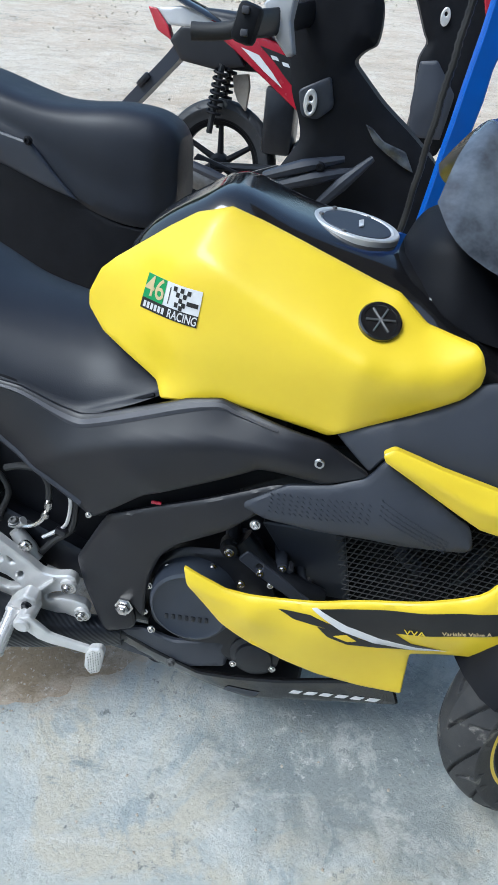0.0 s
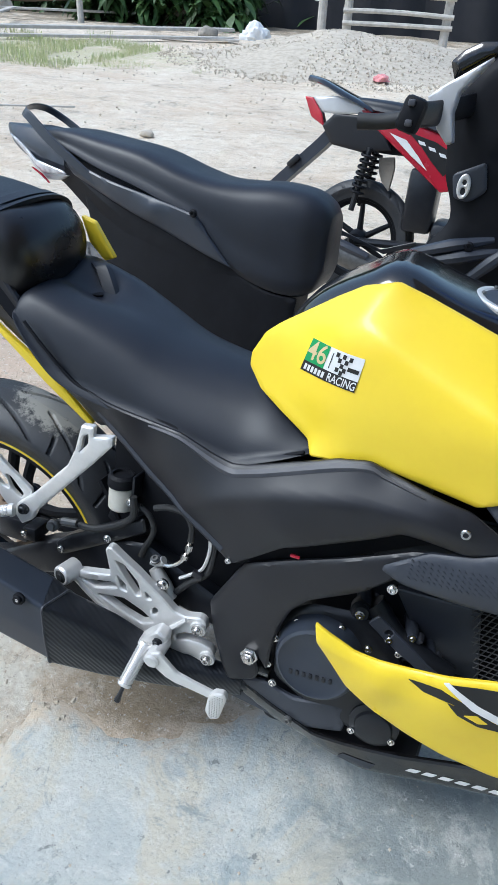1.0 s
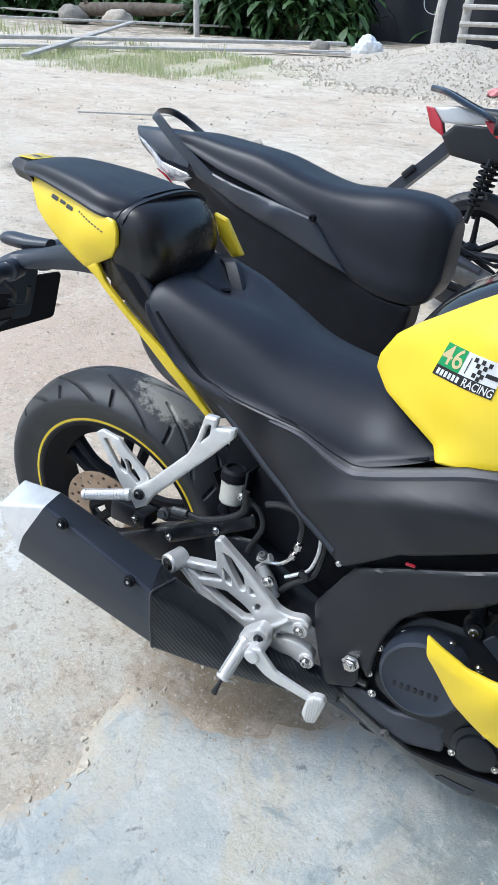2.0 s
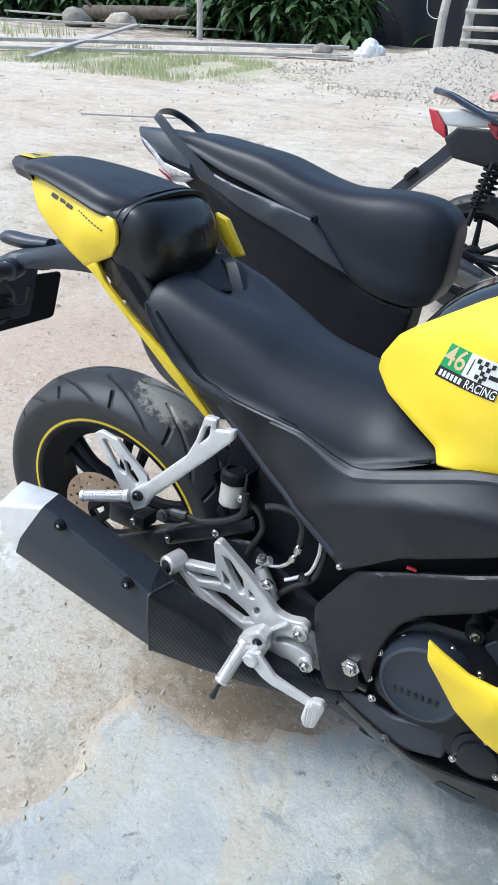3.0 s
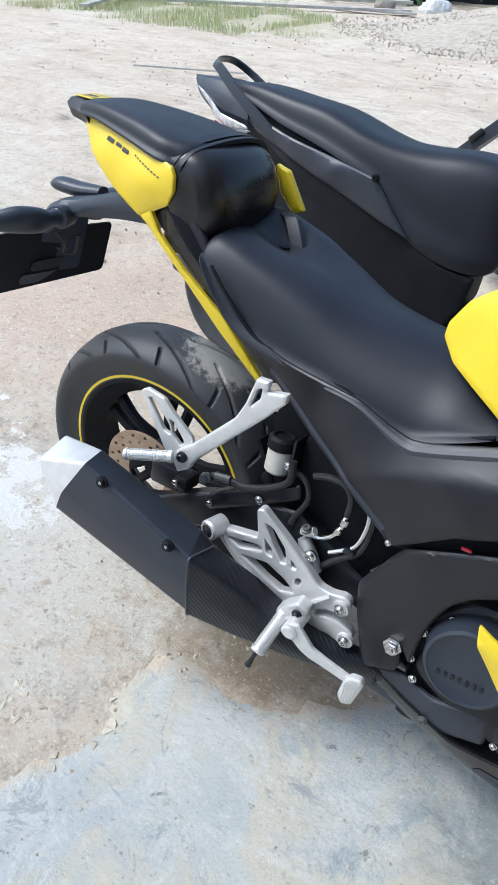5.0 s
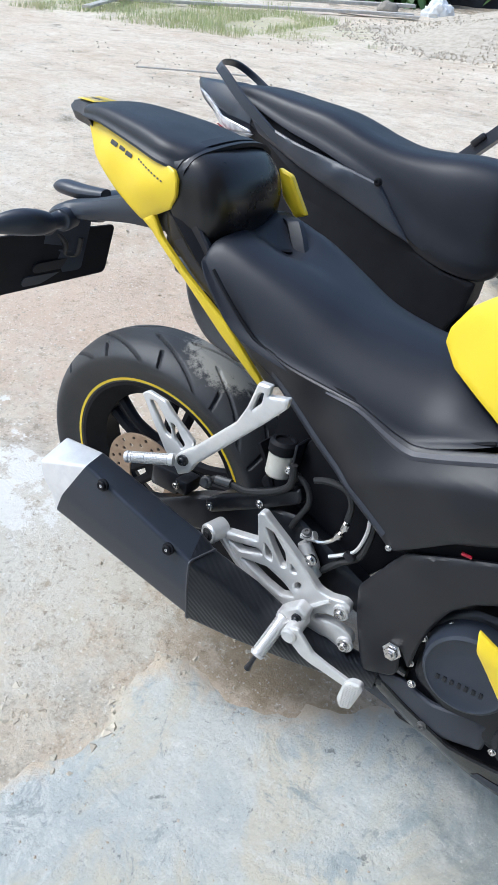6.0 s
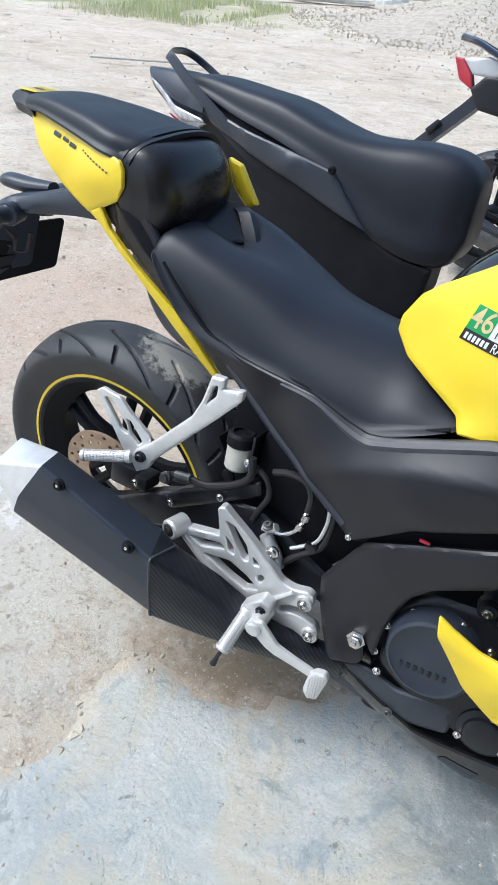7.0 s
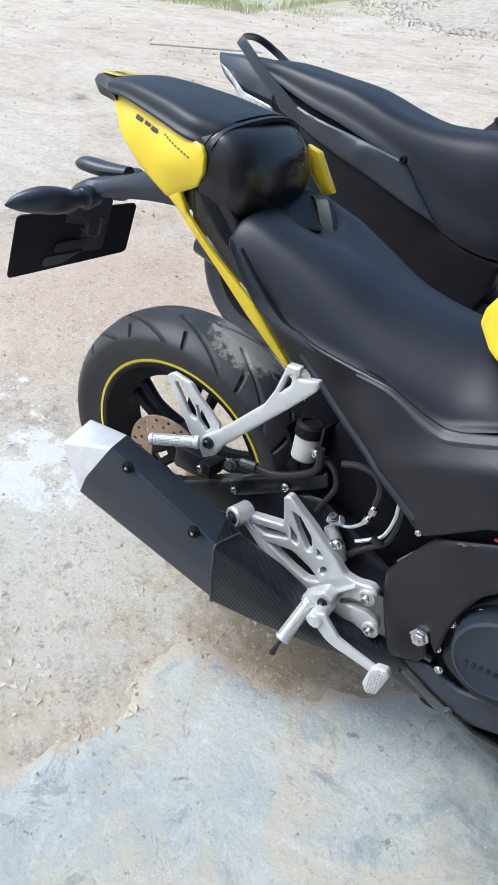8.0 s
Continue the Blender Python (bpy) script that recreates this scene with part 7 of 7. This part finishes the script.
# ---- yard behind ----
def heap(cx, cy, rx, ry, h, n, seed, name, material, label):
    vs, fs = [], []
    for j in range(n + 1):
        r = j / n
        for i in range(96):
            a = 2 * math.pi * i / 96
            k = 1 + 0.22 * noise.noise(Vector((math.cos(a) * 1.5, math.sin(a) * 1.5, seed)))
            x, y = cx + rx * r * k * math.cos(a), cy + ry * r * k * math.sin(a)
            z = h * (0.5 + 0.5 * math.cos(math.pi * min(1, r))) ** 0.8 * (1 + 0.25 * noise.noise(Vector((x * 0.8, y * 0.8, seed)))) + 0.05 * lumps(x, y, 1.6, seed) * (1 - r) - 0.05 * r ** 4
            vs.append((x, y, z))
    for j in range(n):
        for i in range(96):
            p, q = j * 96 + i, j * 96 + (i + 1) % 96
            fs.append((p, q, q + 96, p + 96))
    return tagged(raw(name, vs, fs, material, smooth=80), label, "heap", kind="stuff")


heap(-2.6, 15.2, 3.4, 3.6, 0.48, 30, 2.0, "gravel_heap", M_GRAVEL, "low heap of pale crushed coral gravel")
pr = random.Random(11)
gvs, gfs = [], []
for i in range(5200):
    a, r = pr.uniform(0, 2 * math.pi), math.sqrt(pr.random()) * 1.15
    x, y = -2.6 + 3.4 * r * math.cos(a), 15.2 + 3.6 * r * math.sin(a)
    if y > 17 or (y > 14.5 and pr.random() < 0.5):
        continue
    z = 0.48 * (0.5 + 0.5 * math.cos(math.pi * min(1, r))) ** 0.8 * (1 + 0.25 * noise.noise(Vector((x * 0.8, y * 0.8, 2.0)))) + 0.05 * lumps(x, y, 1.6, 2.0) * max(0, 1 - r) - 0.05 * r ** 4
    s = pr.uniform(0.008, 0.026)
    k = len(gvs)
    ax = [Vector((pr.gauss(0, 1), pr.gauss(0, 1), pr.gauss(0, 1))).normalized() for _ in range(3)]
    base = [(1, 0, 0), (-1, 0, 0), (0, 1, 0), (0, -1, 0), (0, 0, 1), (0, 0, -0.6)]
    rot = Euler((pr.random() * 6, pr.random() * 6, pr.random() * 6)).to_matrix()
    for b_ in base:
        v = rot @ Vector(b_) * s * pr.uniform(0.7, 1.2)
        gvs.append((x + v.x, y + v.y, max(z, -0.01) + s * 0.3 + v.z))
    gfs += [(k + 0, k + 2, k + 4), (k + 2, k + 1, k + 4), (k + 1, k + 3, k + 4), (k + 3, k + 0, k + 4), (k + 2, k + 0, k + 5), (k + 1, k + 2, k + 5), (k + 3, k + 1, k + 5), (k + 0, k + 3, k + 5)]
tagged(raw("gravel", gvs, gfs, M_GRAVEL, smooth=10), "loose pale coral pebbles over the heap", "gravel", kind="stuff")

# stones and clods on the yard
svs, sfs = [], []
for i in range(2400):
    x, y = pr.uniform(-9, 4), 1.6 + pr.random() ** 1.6 * 12
    if pr.random() < 0.15:
        x, y = pr.uniform(-2.2, -0.4), pr.uniform(0.2, 2.4)
        if x > -0.85 and y < 1.1:
            continue
    s = pr.uniform(0.003, 0.011) * (1 + 0.12 * y)
    k = len(svs)
    rot = Euler((pr.random() * 0.6, pr.random() * 0.6, pr.random() * 6)).to_matrix()
    for b_ in ((1, 0, 0), (-1, 0, 0), (0, 1, 0), (0, -1, 0), (0, 0, 0.7), (0, 0, -0.6)):
        v = rot @ Vector(b_) * s * pr.uniform(0.6, 1.2)
        svs.append((x + v.x, y + v.y, -0.014 - 0.01 * min(1, y / 5) + v.z))
    sfs += [(k + 0, k + 2, k + 4), (k + 2, k + 1, k + 4), (k + 1, k + 3, k + 4), (k + 3, k + 0, k + 4), (k + 2, k + 0, k + 5), (k + 1, k + 2, k + 5), (k + 3, k + 1, k + 5), (k + 0, k + 3, k + 5)]
for i in range(420):
    x, y = pr.uniform(-1.3, 0.9), pr.uniform(-0.2, 1.2)
    s = pr.uniform(0.0012, 0.0042)
    k = len(svs)
    rot = Euler((pr.random() * 0.6, pr.random() * 0.6, pr.random() * 6)).to_matrix()
    for b_ in ((1, 0, 0), (-1, 0, 0), (0, 1, 0), (0, -1, 0), (0, 0, 0.7), (0, 0, -0.6)):
        v = rot @ Vector(b_) * s * pr.uniform(0.6, 1.3)
        svs.append((x + v.x, y + v.y, 0.001 + v.z))
    sfs += [(k + 0, k + 2, k + 4), (k + 2, k + 1, k + 4), (k + 1, k + 3, k + 4), (k + 3, k + 0, k + 4), (k + 2, k + 0, k + 5), (k + 1, k + 2, k + 5), (k + 3, k + 1, k + 5), (k + 0, k + 3, k + 5)]
tagged(raw("pebbles", svs, sfs, M_GRAVEL, smooth=10), "pale pebbles and clods scattered on the yard", "pebbles", kind="stuff")


def stone(x, y, z, s, seed, label, material=None, flat_=0.7):
    bm_ = bmesh.new()
    bmesh.ops.create_icosphere(bm_, subdivisions=3, radius=s)
    for v in bm_.verts:
        k = 1 + 0.28 * noise.noise(v.co / s * 1.3 + Vector((seed, 0, 0))) + 0.08 * noise.noise(v.co / s * 4 + Vector((0, seed, 0)))
        v.co = Vector((v.co.x * k * 1.2, v.co.y * k * 0.9, v.co.z * k * flat_))
    ob = part("stone", bm_, material or M_STONE, None, smooth=60)
    ob.location = (x, y, z)
    return tagged(ob, label, "stone")


stone(-3.05, 6.45, 0.01, 0.065, 3.1, "pale broken limestone lump on the yard", M_GRAVEL, 0.5)
stone(-6.8, 17.9, 0.10, 0.22, 1.2, "grey field stone beside the boards")
stone(-15.6, 21.8, 0.18, 0.42, 5.0, "pale boulder below the old log", M_GRAVEL)
stone(-17.6, 22.0, 0.2, 0.45, 6.0, "rounded boulder beside the old log")
stone(-9.2, 22.2, 0.40, 0.62, 8.0, "large weathered stone among the plants", M_LOG, 0.9)

# boards
def board(name, a, b, w, t, label, group="boards on the yard", lift=0.0):
    a, b = Vector(a), Vector(b)
    d = b - a
    L_ = d.length
    bm_ = bmesh.new()
    n = 10
    rings = []
    sd = a.x + b.y
    for i in range(n + 1):
        x = L_ * (i / n - 0.5)
        wob = 0.02 * noise.noise(Vector((x * 0.7, sd, 0)))
        rings.append([(x, -w / 2 + wob, -t / 2), (x, w / 2 + wob, -t / 2), (x, w / 2 + wob, t / 2), (x, -w / 2 + wob, t / 2)])
    bm_.free()
    ob = part(name, skin([rounded(r_, t * 0.15, 2) for r_ in rings]), M_WOOD, None, smooth=40)
    ob.matrix_world = Matrix.Translation((a + b) / 2) @ d.to_track_quat("X", "Z").to_matrix().to_4x4()
    return tagged(ob, label, "board", group)


board("board", (-19.5, 16.9, 0.24), (-10.2, 21.9, 0.22), 0.22, 0.06, "long grey weathered board on the stack")
board("board", (-17.6, 8.4, 0.16), (-6.55, 19.0, 0.14), 0.34, 0.07, "long pale weathered plank lying flat")
board("board", (-14.6, 10.4, 0.05), (-6.05, 17.6, 0.05), 0.24, 0.06, "lower grey plank of the stack")
board("board", (-10.2, 11.2, 0.05), (-13.0, 19.0, 0.30), 0.16, 0.05, "plank lying slanted over the stack")
board("board", (-17.0, 26.5, 0.42), (-8.0, 22.6, 0.12), 0.16, 0.06, "thin grey pole board behind the stack")
board("board", (-22.0, 23.3, 0.22), (-16.6, 23.0, 0.20), 0.25, 0.06, "short old plank near the log")
board("board", (-7.6, 16.9, 0.03), (-5.8, 17.4, 0.03), 0.2, 0.05, "short plank beside the stone")
lg = part("log", tube([(-17.4, 22.3, 0.38), (-16.0, 22.2, 0.46), (-14.6, 22.3, 0.50), (-13.3, 22.4, 0.55)], [0.22, 0.19, 0.20, 0.15], 18, 8), M_LOG, None)
tagged(lg, "old grey fallen log lying on stones", "log")
part("broken_limb", tube([(-17.0, 22.2, 0.5), (-17.3, 22.1, 0.8), (-17.5, 22.1, 1.0)], [0.07, 0.05, 0.03], 8), M_LOG, lg)

# fence of rough posts and rails
def fence_post(x, y, h, r, lean, label):
    ob = part("fence_post", tube([(0, 0, -0.1), (0.01, 0, h * 0.5), (lean, 0, h)], [r * 1.08, r, r * 0.92], 10, 5), M_WOOD, None)
    ob.location = (x, y, 0)
    return tagged(ob, label, "post", "fence posts")


fence_post(-11.5, 20.0, 2.2, 0.085, 0.05, "rough upright wooden post among the boards")
fence_post(-4.42, 20.0, 2.2, 0.11, 0.22, "leaning rough wooden fence post")
fence_post(-3.76, 20.0, 2.2, 0.11, 0.10, "rough wooden fence post carrying rails")
fence_post(-1.27, 20.0, 2.2, 0.11, 0.06, "rough wooden fence post at the rail's end")
for z, dz in ((0.69, -0.02), (1.05, 0.0), (0.42, 0.02)):
    rl = part("fence_rail", tube([(-3.85, 19.86, z), (-2.5, 19.85, z + 0.02), (-1.1, 19.86, z + dz)], 0.055, 8), M_WOOD, None)
    tagged(rl, "rough round fence rail between two posts", "rail", "fence rails")
wr = part("wire", tube([(-4.9, 20.05, 1.5), (-4.85, 20.05, 1.0), (-4.6, 20.05, 0.85), (-4.4, 20.05, 0.95)], 0.012, 6), M_SILVER, None)
tagged(wr, "thin pale wire hanging from the fence post", "wire")
net = thing("shade_net", Matrix(), "dark shade netting hung behind the fence", "netting")
for x0_ in np.arange(-9.0, 9.0, 2.25):
    part("net_panel", skin([[(x, 24.0 + 0.15 * math.sin(x * 2.1) + 0.1 * math.sin(x * 5.3 + z), z) for x in np.linspace(x0_, x0_ + 2.25, 13)] for z in np.linspace(-0.05, 3.2, 14)], cap=False, closed=False), M_NET, net)

# sack and bag
def crumple(name, c, s, seed, material, label, category, squash=0.6):
    bm_ = bmesh.new()
    bmesh.ops.create_icosphere(bm_, subdivisions=4, radius=1.0)
    for v in bm_.verts:
        n_ = v.co.normalized()
        k = 1 + 0.45 * noise.noise(n_ * 1.6 + Vector((seed, 0, 0))) + 0.22 * abs(noise.noise(n_ * 5 + Vector((0, seed, 0)))) + 0.1 * abs(noise.noise(n_ * 11 + Vector((0, 0, seed))))
        v.co = Vector((n_.x * k * s[0], n_.y * k * s[1], max(-0.1 * s[2], n_.z * k * s[2])))
    ob = part(name, bm_, material, None, smooth=25)
    ob.location = c
    return tagged(ob, label, category)


crumple("sack", (-4.95, 15.9, 0.20), (0.27, 0.2, 0.26), 4.0, M_SACK, "empty white woven sack on the gravel", "sack")
crumple("plastic_bag", (-8.45, 22.2, 0.12), (0.26, 0.2, 0.22), 9.0, M_BAG, "bright blue plastic bag by the boards", "bag")
crumple("plastic_scrap", (-1.62, 12.2, 0.02), (0.13, 0.1, 0.08), 6.0, mat("pale_red_plastic", (0.7, 0.28, 0.28), 0.5), "faded red plastic scrap at the heap's foot", "scrap")
board("stick", (-5.6, 6.9, 0.0), (-4.4, 7.4, 0.01), 0.022, 0.018, "dry stick on the yard", "litter")

# grass
def blades(name, n, xs, ys, h0, h1, label, seed, material=None, clump=0.0):
    r_ = random.Random(seed)
    vs, fs = [], []
    for i in range(n):
        x, y = r_.uniform(*xs), r_.uniform(*ys)
        if noise.noise(Vector((x * 0.9, y * 0.9, seed))) < clump:
            continue
        h, a = r_.uniform(h0, h1), r_.uniform(0, 6.28)
        w, bend = h * 0.05, h * r_.uniform(0.1, 0.5)
        k = len(vs)
        c, s = math.cos(a), math.sin(a)
        for t in (0, 0.5, 1.0):
            ww = w * (1 - t * 0.9)
            ox, oy, oz = bend * t * t * s, bend * t * t * c, h * t - 0.02
            vs += [(x - ww * c + ox, y + ww * s + oy, oz), (x + ww * c + ox, y - ww * s + oy, oz)]
        fs += [(k, k + 1, k + 3, k + 2), (k + 2, k + 3, k + 5, k + 4)]
    return tagged(raw(name, vs, fs, material or M_GRASS), label, "grass", kind="stuff")


blades("grass", 15000, (-11.5, -6.4), (10.4, 15.0), 0.03, 0.13, "patch of thin yellow-green grass", 3, clump=-0.15)
blades("grass", 900, (-12.5, -7.6), (14.4, 16.5), 0.06, 0.2, "grass growing through the boards", 5, clump=0.1)
blades("grass", 2400, (-6.6, -4.4), (10.6, 12.8), 0.02, 0.08, "sparse weeds on the yard", 7, clump=0.12)
blades("grass", 1200, (-22, -14), (14, 18), 0.1, 0.35, "tall grass at the yard's edge", 8, clump=-0.1)


def leafy(name, x0, x1, y0, y1, h, n, size, seed, label):
    r_ = random.Random(seed)
    vs, fs = [], []
    for i in range(n):
        x, y = r_.uniform(x0, x1), r_.uniform(y0, y1)
        top = h * (0.6 + 0.5 * noise.noise(Vector((x * 0.6, y * 0.6, seed))))
        z = top * r_.random() ** 0.7
        L_ = size * r_.uniform(0.5, 1.3)
        w = L_ * 0.13
        a, e = r_.uniform(0, 6.28), r_.uniform(-0.9, 0.9)
        d = Vector((math.cos(a) * math.cos(e), math.sin(a) * math.cos(e), math.sin(e)))
        s = d.cross(Vector((0, 0, 1))).normalized() * w
        p = Vector((x, y, max(0.05, z)))
        k = len(vs)
        droop = Vector((0, 0, -0.25 * L_))
        vs += [p, p + d * L_ * 0.4 + s, p + d * L_ * 0.4 - s, p + d * L_ * 0.8 + s * 0.7 + droop * 0.4, p + d * L_ * 0.8 - s * 0.7 + droop * 0.4, p + d * L_ + droop]
        fs += [(k, k + 1, k + 2), (k + 1, k + 3, k + 4, k + 2), (k + 3, k + 5, k + 4)]
    return tagged(raw(name, vs, fs, M_LEAF), label, "plants", kind="stuff")


leafy("undergrowth", -12.5, -7.2, 21.2, 23.4, 1.9, 2600, 0.75, 2, "broad-leaved plants in the shade behind the boards")
leafy("undergrowth", -34, -11, 23.5, 27, 2.6, 6000, 0.8, 3, "dark undergrowth along the yard's far edge")
leafy("undergrowth", -9, 9, 24.6, 27, 4.5, 3500, 0.9, 4, "dark bushes behind the netting")
tagged(part("tree_bank", skin([[(x, 28 + 0.8 * math.sin(x * 0.7), z * (0.8 + 0.3 * noise.noise(Vector((x * 0.3, z, 1))))) for x in np.linspace(-60, 40, 120)] for z in np.linspace(-0.1, 6.0, 8)], cap=False, closed=False), mat("shaded_thicket", (0.022, 0.028, 0.014), 0.9, 0, (0.01, 0.012, 0.008), 1.2, 0.9, 8, 1.0, bump_dist=0.1), None), "dark thicket along the far side of the yard", "backdrop", kind="structure")
